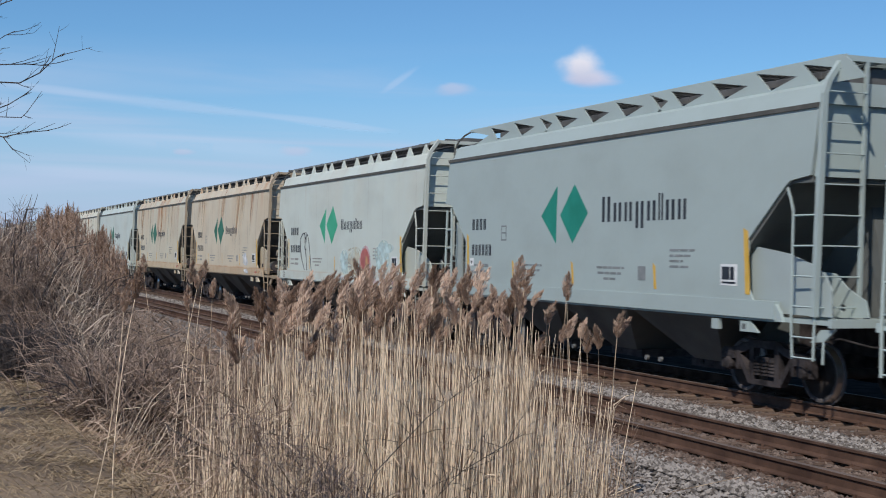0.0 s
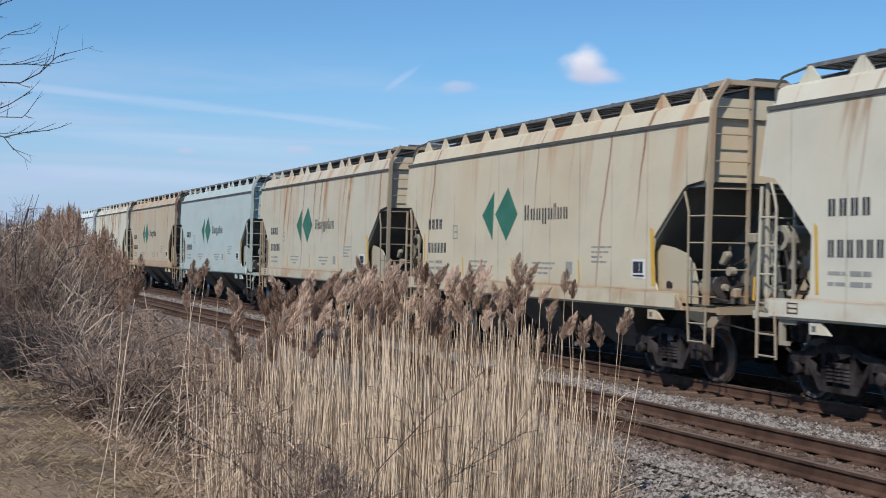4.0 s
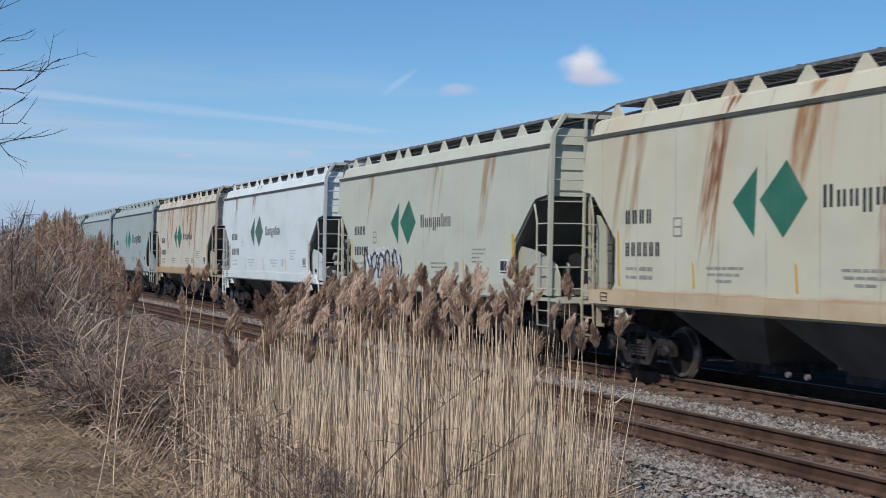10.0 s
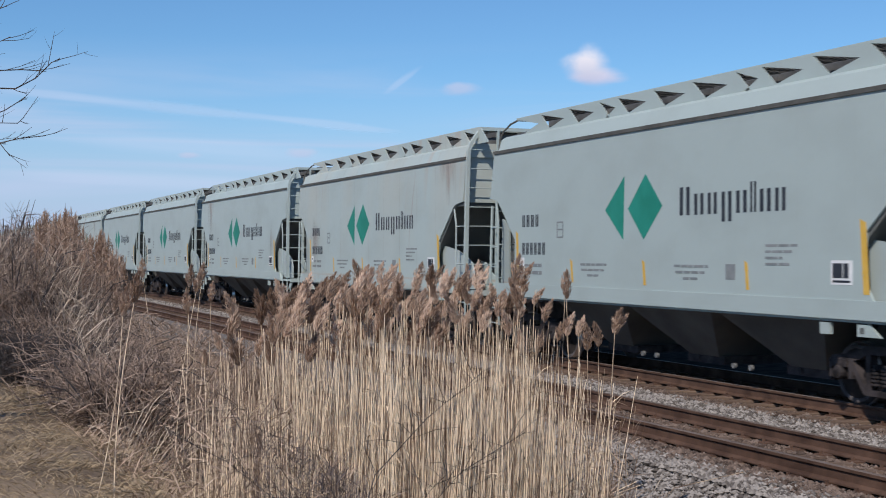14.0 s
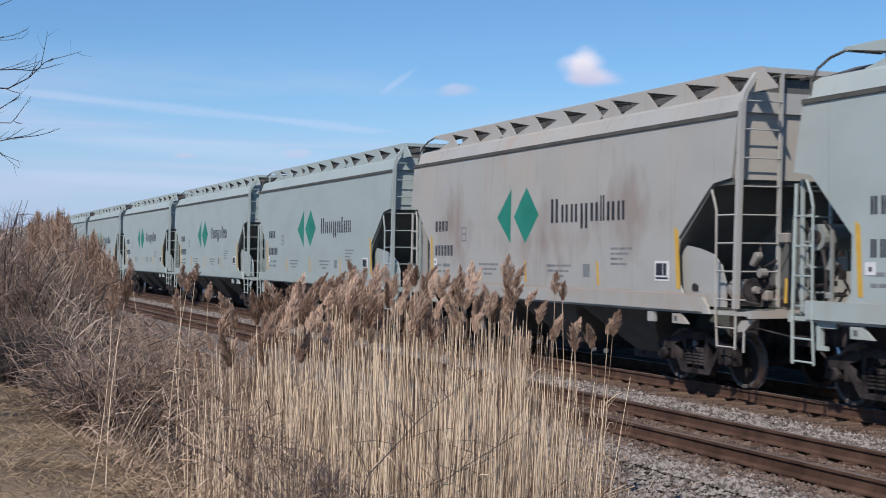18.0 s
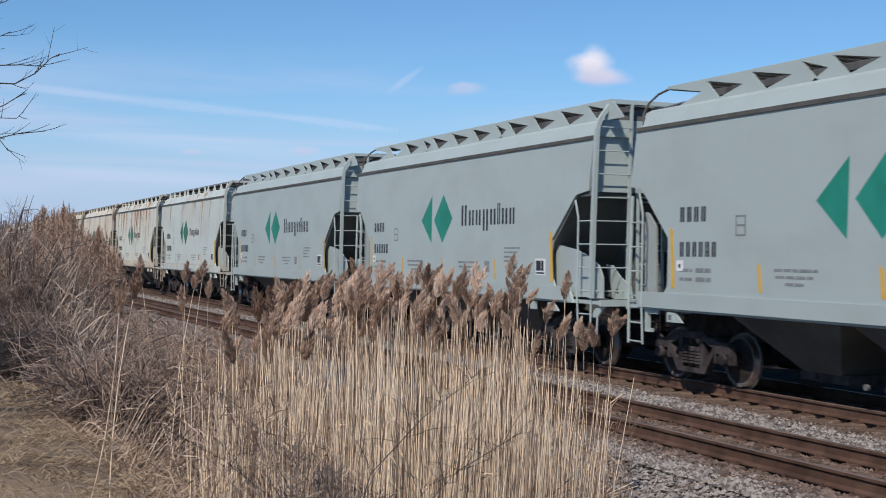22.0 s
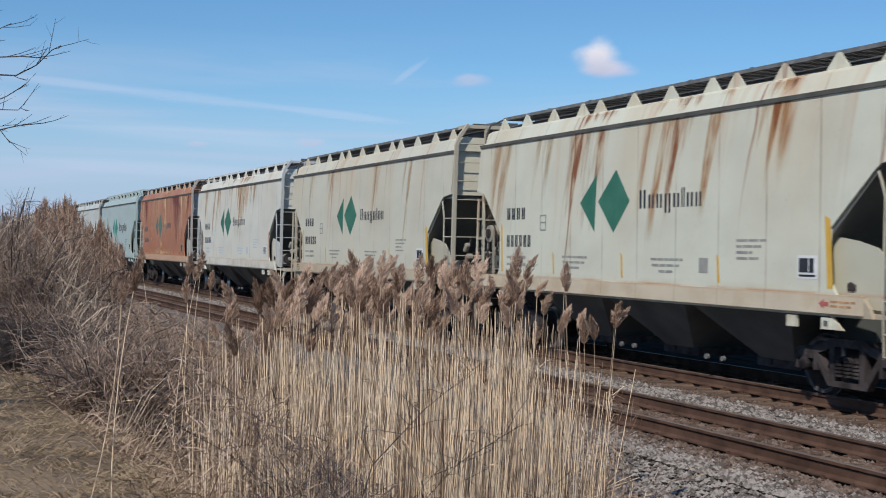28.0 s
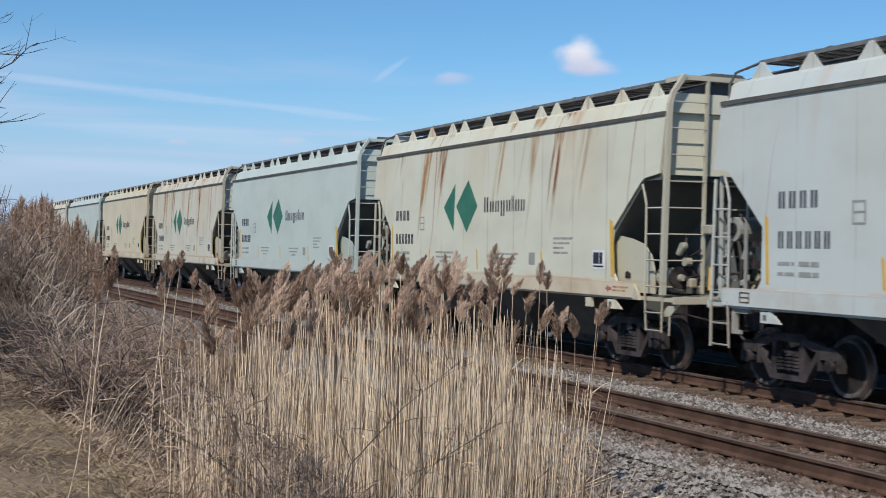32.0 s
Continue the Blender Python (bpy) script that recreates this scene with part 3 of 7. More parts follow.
def end_ladder(bm, y0, y1):
    """The tall frame on the car's end: the outer post leans out and bends in under the roof platform, the inner one stands beside it."""
    tube(bm, [(6.60, y0, 1.32), (6.68, y0, 3.2), (6.73, y0 * .99, 4.42), (6.73, y0 * .95, 4.60), (6.72, y0 * .80, 4.90)], .060, .052, 4)
    tube(bm, [(6.62, y1, 1.32), (6.66, y1, 3.2), (6.72, y1, 4.90)], .036, .036, 4)
    for k in range(8):
        z = 1.45 + k * .43
        x = 6.61 + (z - 1.3) * .038
        tube(bm, [(x, y0, z), (x, y1, z)], .013)


def wheelset(bm):
    lathe(bm, [(.02, -1.02), (.08, -1.02), (.08, -.80), (.12, -.79), (.16, -.80), (.38, -.775), (.40, -.79), (.44, -.79), (.47, -.70), (.50, -.69), (.50, -.665), (.40, -.665), (.36, -.70), (.16, -.70), (.10, -.66), (.085, -.5),
               (.085, .5), (.10, .66), (.16, .70), (.36, .70), (.40, .665), (.50, .665), (.50, .69), (.47, .70), (.44, .79), (.40, .79), (.38, .775), (.16, .80), (.12, .79), (.08, .80), (.08, 1.02), (.02, 1.02)], 0, 0, 28)
    bmesh.ops.scale(bm, verts=bm.verts, vec=(.93, 1, .93))


def side_frame(bm, y):
    """A cast frame: an arched top bar, a dipped tension bar, two columns and the pedestal jaws."""
    a, b = y - .06, y + .06
    prism(bm, [(-1.12, .56), (-1.04, .66), (-.80, .68), (-.50, .74), (-.36, .82), (.36, .82), (.50, .74), (.80, .68), (1.04, .66), (1.12, .56), (1.06, .54), (.74, .56), (.46, .63), (.34, .70), (-.34, .70), (-.46, .63), (-.74, .56), (-1.06, .54)], a, b)
    prism(bm, [(-.72, .58), (-.63, .60), (-.34, .22), (.34, .22), (.63, .60), (.72, .58), (.40, .14), (-.40, .14)], a, b)
    for s in (-1, 1):
        box(bm, s * .31 - .05, a - .003, .22, s * .31 + .05, b + .003, .74)
        for e in (-.20, .20):
            box(bm, s * .88 + e - .035, a, .34, s * .88 + e + .035, b, .60)
        box(bm, s * .88 - .15, a - .02, .50, s * .88 + .15, b + .02, .60)


def spring_group(bm, y):
    for k in range(3):
        x = -.18 + .18 * k
        for j in range(5):
            tube(bm, [(x, y, .27 + j * .052), (x, y, .30 + j * .052)], .078, .078, 10)
        tube(bm, [(x, y, .26), (x, y, .55)], .055, .055, 8)


def bearing_cap(bm, x, y):
    lathe(bm, [(.03, y - .05), (.085, y - .04), (.105, y), (.105, y + .08)] if y < 0 else [(.105, y - .08), (.105, y), (.085, y + .04), (.03, y + .05)], x, .47, 12)


def hopper_bay(bm, x):
    top, bot = [(-1.33, -1.42), (1.33, -1.42), (1.33, 1.42), (-1.33, 1.42)], [(-.42, -.62), (.42, -.62), (.42, .62), (-.42, .62)]
    lo = [bm.verts.new((x + a, b, .40)) for a, b in bot]
    hi = [bm.verts.new((x + a, b, 1.26)) for a, b in top]
    bm.faces.new(lo), bm.faces.new(hi[::-1])
    for i in range(4):
        bm.faces.new((lo[i], hi[i], hi[(i + 1) % 4], lo[(i + 1) % 4]))


GLYPHS = ((0, .30, 0, 1), (.37, .27, 0, .74), (.70, .26, 0, .74), (1.03, .27, -.26, .74), (1.36, .28, 0, .74), (1.68, .15, 0, 1), (1.88, .27, 0, .74), (2.20, .25, 0, .74))


def slab(bm, x0, x1, z0, z1, y):
    box(bm, x0, y - .003, z0, x1, y, z1)


def word_bars(bm, x, z, w, h, y):
    """The company's name as a row of plain upright bars of the letters' sizes, two to a letter."""
    k = w / 2.45
    for dx, gw, lo, hi in GLYPHS:
        x0, x1, z0, z1 = x + (dx + gw * .06) * k, x + (dx + gw * .90) * k, z + lo * h, z + hi * h * .95
        t = (x1 - x0) * .34
        slab(bm, x0, x0 + t, z0, z1, y), slab(bm, x1 - t, x1, z0, z1, y)


def text_bars(bm, x, z, count, w, h, y):
    for i in range(count):
        for d in (0, .36):
            slab(bm, x + (i + d) * w, x + (i + d + .26) * w, z, z + h, y)


def text_line(bm, x, z, length, h, y, seed):
    """A line of small print as plain bars, word by word."""
    r = random.Random(seed)
    end = x + length
    while x < end - .04:
        w = min(r.uniform(.10, .30), end - x)
        slab(bm, x, x + w, z, z + h, y)
        x += w + .028


def diamond(bm, pts, y):
    prism(bm, pts, y - .003, y)


def holed_web(bm, cx, cz, r, pts, y):
    """An upright plate with a round hole through it; pts run round the outside, one for each side of the hole."""
    n = len(pts)
    rims = []
    for yy in (y - .015, y + .015):
        outer = [bm.verts.new((x, yy, z)) for x, z in pts]
        inner = []
        for x, z in pts:
            a = math.atan2(z - cz, x - cx)
            inner.append(bm.verts.new((cx + r * math.cos(a), yy, cz + r * math.sin(a))))
        for i in range(n):
            bm.faces.new((outer[i], outer[(i + 1) % n], inner[(i + 1) % n], inner[i]))
        rims.append((outer, inner))
    for ring_a, ring_b in zip(*rims):
        for i in range(n):
            bm.faces.new((ring_a[i], ring_a[(i + 1) % n], ring_b[(i + 1) % n], ring_b[i]))


def flanged_drum(bm, x0, x1, y, z, r):
    """A brake cylinder lying along the car, with two ribs round it and a boss at its end."""
    tube(bm, [(x0, y, z), (x1, y, z)], r, r, 16)
    for x in (x0 + .03, x0 + (x1 - x0) * .55):
        tube(bm, [(x, y, z), (x + .03, y, z)], r * 1.1, r * 1.1, 16)
    tube(bm, [(x1, y, z), (x1 + .16, y, z)], r * .45, r * .35, 10)


def leading_gear(car):
    """Brake cylinder, levers and pipes on the leading end's platform."""
    solid("brake_cylinder", PAINT, car, flanged_drum, 6.20, 6.62, -1.22, 1.60, .15)
    solid("cylinder_head", IRON, car, tube, [(6.62, -1.22, 1.60), (6.69, -1.22, 1.60)], .18, .18, 16, label="dark iron cylinder head")
    solid("release_casting", PAINT, car, prism, [(6.52, 1.98), (6.62, 1.95), (6.78, 2.10), (6.76, 2.18), (6.64, 2.17)], -1.22, -1.12, bevel=.02)
    solid("retainer_box", PAINT, car, box, 6.68, -.80, 2.31, 6.90, -.70, 2.47, bevel=.02)
    solid("warning_rod", YELLOW, car, tube, [(6.78, -.72, 1.40), (6.79, -.71, 1.78)], .024, .02, 6, label="dull yellow rod")
    solid("sill_lug", IRON, car, prism, [(5.24, 1.56), (5.40, 1.56), (5.40, 1.64), (5.30, 1.68), (5.24, 1.65)], -1.375, -1.358)
    for pts, r in (([(6.10, -1.25, 1.36), (6.45, -1.28, 1.40), (6.80, -1.24, 1.37)], .03), ([(6.66, -1.10, 1.36), (6.68, -1.12, 1.90), (6.60, -1.05, 2.30)], .022),
                   ([(6.84, -1.05, 1.36), (6.84, -1.05, 1.66), (6.70, -1.00, 1.78)], .026), ([(6.62, -1.20, 1.60), (6.80, -1.16, 1.58), (6.92, -1.0, 1.66)], .035), ([(6.30, -.9, 1.40), (6.50, -.9, 1.95), (6.72, -.85, 2.05)], .028)):
        solid("brake_pipe", IRON, car, tube, pts, r, r, 6)
    solid("control_valve", PAINT, car, box, 6.76, -1.16, 1.44, 6.90, -1.02, 1.60, bevel=.025)
    solid("valve_cover", PAINT, car, tube, [(6.80, -1.22, 1.86), (6.80, -1.10, 1.86)], .07, .07, 10)


def trailing_gear(car):
    """Air tank, valves and pipes in the trailing end's opening."""
    solid("air_tank", PAINT, car, tube, [(-6.52, -1.34, 2.38), (-6.52, -.60, 2.38)], .185, .185, 16)
    solid("tank_flange", IRON, car, tube, [(-6.52, -1.38, 2.38), (-6.52, -1.34, 2.38)], .10, .10, 12)
    solid("control_valve", PAINT, car, box, -6.98, -1.32, 1.84, -6.84, -1.14, 2.00, bevel=.025)
    solid("valve_cover", PAINT, car, tube, [(-6.80, -1.36, 1.58), (-6.80, -1.22, 1.58)], .095, .095, 12)
    solid("release_casting", PAINT, car, prism, [(-6.36, 1.92), (-6.22, 1.90), (-6.16, 2.02), (-6.26, 2.10)], -1.34, -1.24, bevel=.02)
    solid("brake_post", PAINT, car, box, -6.10, -1.45, 1.46, -6.05, -1.42, 2.48)
    solid("pipe_clamp", PAINT, car, box, -6.36, -1.34, 1.52, -6.18, -1.26, 1.62, bevel=.02)
    for pts, r in (([(-6.38, -1.30, 1.40), (-6.36, -1.30, 1.90), (-6.44, -1.30, 2.20)], .026), ([(-6.66, -1.30, 1.40), (-6.66, -1.30, 2.0), (-6.58, -1.25, 2.24)], .022), ([(-6.20, -1.32, 2.10), (-6.22, -1.32, 2.44), (-6.40, -1.30, 2.60)], .024),
                   ([(-6.90, -1.22, 1.40), (-6.92, -1.22, 1.86)], .03), ([(-6.36, -1.28, 1.72), (-6.60, -1.30, 1.70), (-6.84, -1.28, 1.62)], .022), ([(-6.72, -1.30, 2.44), (-6.84, -1.28, 2.62), (-6.80, -1.2, 2.80)], .02)):
        solid("brake_pipe", IRON, car, tube, pts, r, r, 6)


def clean_lead(car, is_new):
    if is_new:
        # a pointed web with a small round hole near its foot
        pts = [(6.90, 1.32), (6.83, 1.55), (6.62, 1.64), (6.45, 1.72), (6.30, 1.83), (6.17, 1.92), (5.95, 1.94), (6.06, 1.66), (6.16, 1.46), (6.18, 1.30), (6.36, 1.29), (6.60, 1.30)]
        solid("end_web", PAINT, car, holed_web, 6.36, 1.43, .062, pts, -.80)
        return
    pts = [(7.0, 1.50), (6.98, 1.72), (6.92, 1.96), (6.74, 2.10), (6.44, 2.16), (6.14, 2.10), (5.96, 1.96), (5.90, 1.72), (5.90, 1.50), (5.96, 1.31), (6.40, 1.26), (6.86, 1.31)]
    solid("end_web", STEEL, car, holed_web, 6.44, 1.57, .32, pts, -.80, label="dark web plate with a round hole")
    solid("web_foot", PAINT, car, prism, [(6.74, 1.31), (7.0, 1.31), (6.96, 1.40), (6.92, 1.56), (6.84, 1.52), (6.82, 1.42)], -.86, -.82)
    solid("web_tab", PAINT, car, prism, [(6.04, 1.80), (6.14, 1.74), (6.22, 1.90), (6.12, 1.97)], -.86, -.82)
    solid("web_foot", PAINT, car, prism, [(6.04, 1.31), (6.40, 1.31), (6.20, 1.40), (6.10, 1.52)], -.86, -.82)


def build_car(kind, lead, tail):
    """One covered hopper car, leading end at +x, near side at -y; kind: new, old; lead and tail: gear on that end, or clean."""
    is_new = kind == "new"
    car = new("hopper_car")
    for s in (-1, 1):
        bm = bmesh.new()
        box(bm, -6.52, s * 1.49 - .05, 1.24, 5.74, s * 1.49 + .05, 1.50)
        box(bm, -6.5, s * 1.44 - .05, 1.20, 5.72, s * 1.44 + .05, 1.24)
        part("side_sill", bm, PAINT, car)
        bm = bmesh.new()
        prism(bm, [(s * 1.48, LIP_Z - .02), (s * 1.545, LIP_Z - .015), (s * 1.55, LIP_Z + .05), (s * 1.45, LIP_Z + .055)], -6.60, 6.67, "x")
        part("roof_lip", bm, LIP, car, "dark grey roof seam")
        # walkway on the roof, a little higher on the newer cars
        bm = bmesh.new()
        up = .03 if is_new else -.06
        if is_new:
            solid("walkway_edge", PAINT, car, box, -6.10, s * 1.20 - .03, 4.89 + up, 6.5, s * 1.20 + .03, 4.95 + up)
        else:
            solid("walkway_edge", GRATE, car, box, -6.10, s * 1.20 - .02, 4.88 + up, 6.5, s * 1.20 + .02, 4.94 + up)
        y0, y1 = sorted((s * .62, s * 1.17))
        for k in range(7):
            yy = y0 + (y1 - y0) * k / 6
            box(bm, -6.10, yy - .03, 4.90 + up, 6.5, yy + .03, 4.93 + up)
        for k in range(42):
            xx = -6.05 + k * .3
            box(bm, xx - .02, y0, 4.885 + up, xx + .02, y1, 4.925 + up)
        part("running_board", bm, GRATE, car, "dull grey steel roof walkway")
        spans = list(zip(GUSSETS, GUSSETS[1:] + (6.9,)))
        if s < 0:
            for a, b in spans:
                solid("walkway_bracket", PAINT, car, *((gusset_new, a, b, s) if is_new else (gusset_old, a, s)))
        else:
            bm = bmesh.new()
            for a, b in spans:
                gusset_new(bm, a, b, s) if is_new else gusset_old(bm, a, s)
            tagged(part("walkway_brackets", bm, PAINT, car), kind="stuff")
    bm = bmesh.new()
    for s in (-1, 1):
        side_sheet(bm, s * SIDE)
    roof_shell(bm)
    part("body_shell", bm, PAINT, car)
    for s in (-1, 1):
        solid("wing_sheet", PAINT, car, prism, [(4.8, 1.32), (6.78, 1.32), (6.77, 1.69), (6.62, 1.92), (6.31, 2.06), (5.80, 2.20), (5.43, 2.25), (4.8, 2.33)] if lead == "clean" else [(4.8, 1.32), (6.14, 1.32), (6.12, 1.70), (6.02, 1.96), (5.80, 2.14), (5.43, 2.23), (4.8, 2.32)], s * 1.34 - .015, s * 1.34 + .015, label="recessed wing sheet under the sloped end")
    solid("roof_deck", DECK, car, roof_deck, label="roof deck coloured dark for the walkway's shade")
    bm = bmesh.new()
    prism(bm, [(-.42, 4.80), (-.42, 4.96), (-.30, 5.04), (.30, 5.04), (.42, 4.96), (.42, 4.80)], -6.2, 6.2, "x")
    for k in range(7):
        box(bm, -5.5 + k * 1.8, -.46, 4.82, -5.42 + k * 1.8, .46, 5.07)
    part("hatch_cover", bm, DECK, car, "long trough hatch along the roof")
    for s in (-1, 1):
        bm = bmesh.new()
        prism(bm, [(-1.46, 3.28), (1.46, 3.28), (1.46, LIP_Z), (1.3, 4.6), (.5, 4.83), (-.5, 4.83), (-1.3, 4.6), (-1.46, LIP_Z)], s * 6.50, s * 6.54, "x")
        part("end_sheet", bm, PAINT, car)
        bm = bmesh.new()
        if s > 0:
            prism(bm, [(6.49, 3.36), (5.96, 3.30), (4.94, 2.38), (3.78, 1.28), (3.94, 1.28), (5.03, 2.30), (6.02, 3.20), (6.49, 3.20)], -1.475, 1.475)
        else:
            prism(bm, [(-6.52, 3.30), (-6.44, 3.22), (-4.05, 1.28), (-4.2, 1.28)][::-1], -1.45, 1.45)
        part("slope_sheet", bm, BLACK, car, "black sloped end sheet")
        bm = bmesh.new()
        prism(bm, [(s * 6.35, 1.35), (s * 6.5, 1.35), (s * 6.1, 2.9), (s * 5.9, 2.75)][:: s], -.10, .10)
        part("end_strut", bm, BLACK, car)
        # added web, keeps the sunlit far side sheet out of the dark opening
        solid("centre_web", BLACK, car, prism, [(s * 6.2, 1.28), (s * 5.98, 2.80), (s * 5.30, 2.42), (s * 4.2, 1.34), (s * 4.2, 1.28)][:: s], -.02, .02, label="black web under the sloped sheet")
        bm = bmesh.new()
        box(bm, s * 5.76, -1.48, 1.21, s * 6.92, 1.48, 1.27)
        box(bm, s * 6.88, -1.49, 1.18, s * 6.96, 1.49, 1.30)
        if s > 0:
            prism(bm, [(5.745, 1.21), (5.745, 1.46), (5.86, 1.34), (5.92, 1.21)], -1.53, -1.47)
        part("end_platform", bm, PAINT, car)
        # couplers and draft gear
        bm = bmesh.new()
        box(bm, s * 4.6, -.2, .72, s * 6.9, .2, 1.16)
        box(bm, s * 6.9, -.10, .80, s * 7.22, .10, 1.02)
        box(bm, s * 7.2, -.17, .76, s * 7.40, .12, 1.06)
        part("coupler", bm, IRON, car, "grimy knuckle coupler and draft gear")
        solid("air_hose", IRON, car, tube, [(s * 6.95, -.35, .95), (s * 7.1, -.36, .70), (s * 7.25, -.30, .58), (s * 7.38, -.2, .62)], .03)
        for y in (-1, 1):
            if s > 0:
                tagged(solid("end_ladder", PAINT, car, end_ladder, y * 1.50, y * .75), kind="stuff")
            else:
                bm = bmesh.new()
                for ya in (y * 1.36, y * .86):
                    tube(bm, [(-6.80, ya, 1.3), (-6.80, ya, 3.2)], .03, .03, 4)
                for q in range(5):
                    tube(bm, [(-6.80, y * 1.36, 1.6 + q * .36), (-6.80, y * .86, 1.6 + q * .36)], .015)
                tagged(part("end_ladder", bm, PAINT, car), kind="stuff")
                solid("roof_handhold", LIP, car, tube, [(-6.52, y * 1.44, 4.32), (-6.57, y * 1.40, 4.56), (-6.50, y * 1.34, 4.74), (-6.34, y * 1.26, 4.84 + (.03 if is_new else -.05)), (-6.05, y * 1.21, 4.91 + (.03 if is_new else -.06))], .022)
            if y > 0:
                continue
            bm, step = bmesh.new(), bmesh.new()
            if s > 0:
                tube(step, [(6.12, -1.50, .70), (6.12, -1.53, 1.30)], .019, .019, 5)
                tube(bm, [(6.12, -1.53, 1.3), (6.14, -1.53, 2.80), (6.08, -1.53, 2.98), (5.98, -1.51, 3.14)], .019, .019, 5)
                tube(step, [(6.58, -1.50, .70), (6.60, -1.50, 1.32)], .019, .019, 5)
                for z in (.73, 1.02, 1.45, 1.88, 2.31, 2.74):
                    tube(step if z < 1.3 else bm, [(6.13, -1.52, z), (6.61, -1.50, z)], .015, .015, 5)
            else:
                tube(step, [(-6.38, -1.50, .60), (-6.38, -1.53, 1.3)], .019, .019, 5)
                tube(bm, [(-6.38, -1.53, 1.3), (-6.36, -1.53, 2.80), (-6.42, -1.52, 2.98), (-6.56, -1.48, 3.18)], .019, .019, 5)
                tube(step, [(-6.84, -1.50, .60), (-6.84, -1.50, 1.3)], .025, .025, 5)
                tube(bm, [(-6.84, -1.50, 1.3), (-6.78, -1.48, 3.14)], .028, .028, 5)
                for z in (.64, .96, 1.42, 1.84, 2.26, 2.68):
                    tube(step if z < 1.3 else bm, [(-6.37, -1.52, z), (-6.82, -1.49, z)], .015, .015, 5)
            tagged(part("side_ladder", bm, PAINT, car), kind="stuff")
            tagged(part("sill_step", step, PAINT, car), kind="stuff")
            if s > 0:
                solid("crossover_step", PAINT, car, prism, [(6.43, .95), (6.65, 1.14), (6.97, 1.17), (6.73, .98)], -1.43, -1.39)
                solid("step_hanger", PAINT, car, tube, [(6.70, -1.42, .98), (6.70, -1.43, .66)], .018, .018, 6)
                solid("uncoupling_lever", IRON, car, tube, [(6.66, -1.40, 1.0), (6.90, -1.30, 1.03), (7.08, -.9, .92), (7.2, -.4, .90)], .016, .016, 6)
        if s < 0:
            bm = bmesh.new()
            for y in (-1.2, 1.2):
                tube(bm, [(s * 6.9, y, 1.3), (s * 6.9, y, 2.25)], .014)
            tube(bm, [(s * 6.9, -1.2, 2.2), (s * 6.9, 1.2, 2.2)], .014)
            part("end_handrail", bm, PAINT, car)
    bm = bmesh.new()
    up = .03 if is_new else -.05
    for k in range(12):
        xx = 6.22 + k * .043
        box(bm, xx - .008, -1.18, 4.90 + up, xx + .008, 1.18, 4.935 + up)
    for yy in (-1.0, -.5, 0, .5, 1.0):
        box(bm, 6.20, yy - .02, 4.86 + up, 6.70, yy + .02, 4.90 + up)
    box(bm, 6.69, -1.22, 4.87 + up, 6.74, 1.22, 4.95 + up)
    for yy in (-1.20, 1.20):
        box(bm, 6.20, yy - .025, 4.87 + up, 6.69, yy + .025, 4.95 + up)
    tagged(part("roof_platform", bm, PAINT, car), kind="stuff")
    # hand brake on the trailing end
    bm = bmesh.new()
    lathe(bm, [(.24, -.02), (.27, 0), (.24, .02), (.22, 0)], 0, 0, 18)
    for k in range(4):
        a = k * math.pi / 4
        box_r = [(math.cos(a) * -.23, 0, math.sin(a) * -.23), (math.cos(a) * .23, 0, math.sin(a) * .23)]
        tube(bm, box_r, .014)
    bmesh.ops.rotate(bm, verts=bm.verts, cent=(0, 0, 0), matrix=Matrix.Rotation(math.pi / 2, 3, "Z"))
    bmesh.ops.translate(bm, verts=bm.verts, vec=(-6.98, -.45, 2.35))
    part("brake_wheel", bm, PAINT, car)
    solid("brake_housing", PAINT, car, box, -6.95, -.6, 1.9, -6.75, -.3, 2.6)
    # air-brake fittings in the openings, or clean plates
    leading_gear(car) if lead == "gear" else clean_lead(car, is_new)
    if tail == "gear":
        trailing_gear(car)
    else:
        solid("inner_panel", PAINT, car, prism, [(-6.62, 1.46), (-6.26, 1.46), (-6.28, 2.62), (-6.52, 2.84), (-6.62, 2.86)], -1.32, -1.28)
    for s, top, has in ((-1, 2.6, tail), (1, 1.8, lead)):
        if has != "gear":
            continue
        r = random.Random(5 + s)
        bm = bmesh.new()
        for _ in range(16 if s < 0 else 10):
            x, y, z = s * r.uniform(5.95, 6.75), r.uniform(-1.28, -.6), r.uniform(1.38, top)
            if r.random() < .4:
                a, b, c = (r.uniform(.03, .07) for _ in range(3))
                box(bm, x - a, y - b, z - c, x + a, y + b, z + c)
            else:
                tube(bm, [(x, y, z), (x + r.uniform(-.25, .25), y + r.uniform(-.1, .1), z + r.uniform(-.3, .3))], .02, .02, 6)
        tagged(part("brake_rigging", bm, IRON, car, "grimy brown brake rigging"), kind="stuff")
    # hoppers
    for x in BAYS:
        bay = solid("hopper_bay", UNDER, car, hopper_bay, x, label="dark grey hopper bay")
        bm = bmesh.new()
        box(bm, x - .55, -.60, .27, x + .55, .60, .41)
        tube(bm, [(x - .2, -.62, .34), (x - .2, .62, .34)], .045, .045, 8)
        part("outlet_gate", bm, IRON, bay)
        for y in (-1, 1) if x > -1 else ():
            bm = bmesh.new()
            for dx in (-1.40, -.95):
                tube(bm, [(x + dx, y * .95, .34), (x + dx, y * 1.0, .34)], .045, .045, 10)
            tagged(part("gate_capstan", bm, GRATE, bay, "pale grey round capstan ends"), kind="stuff")
    if not is_new:
        bm = bmesh.new()
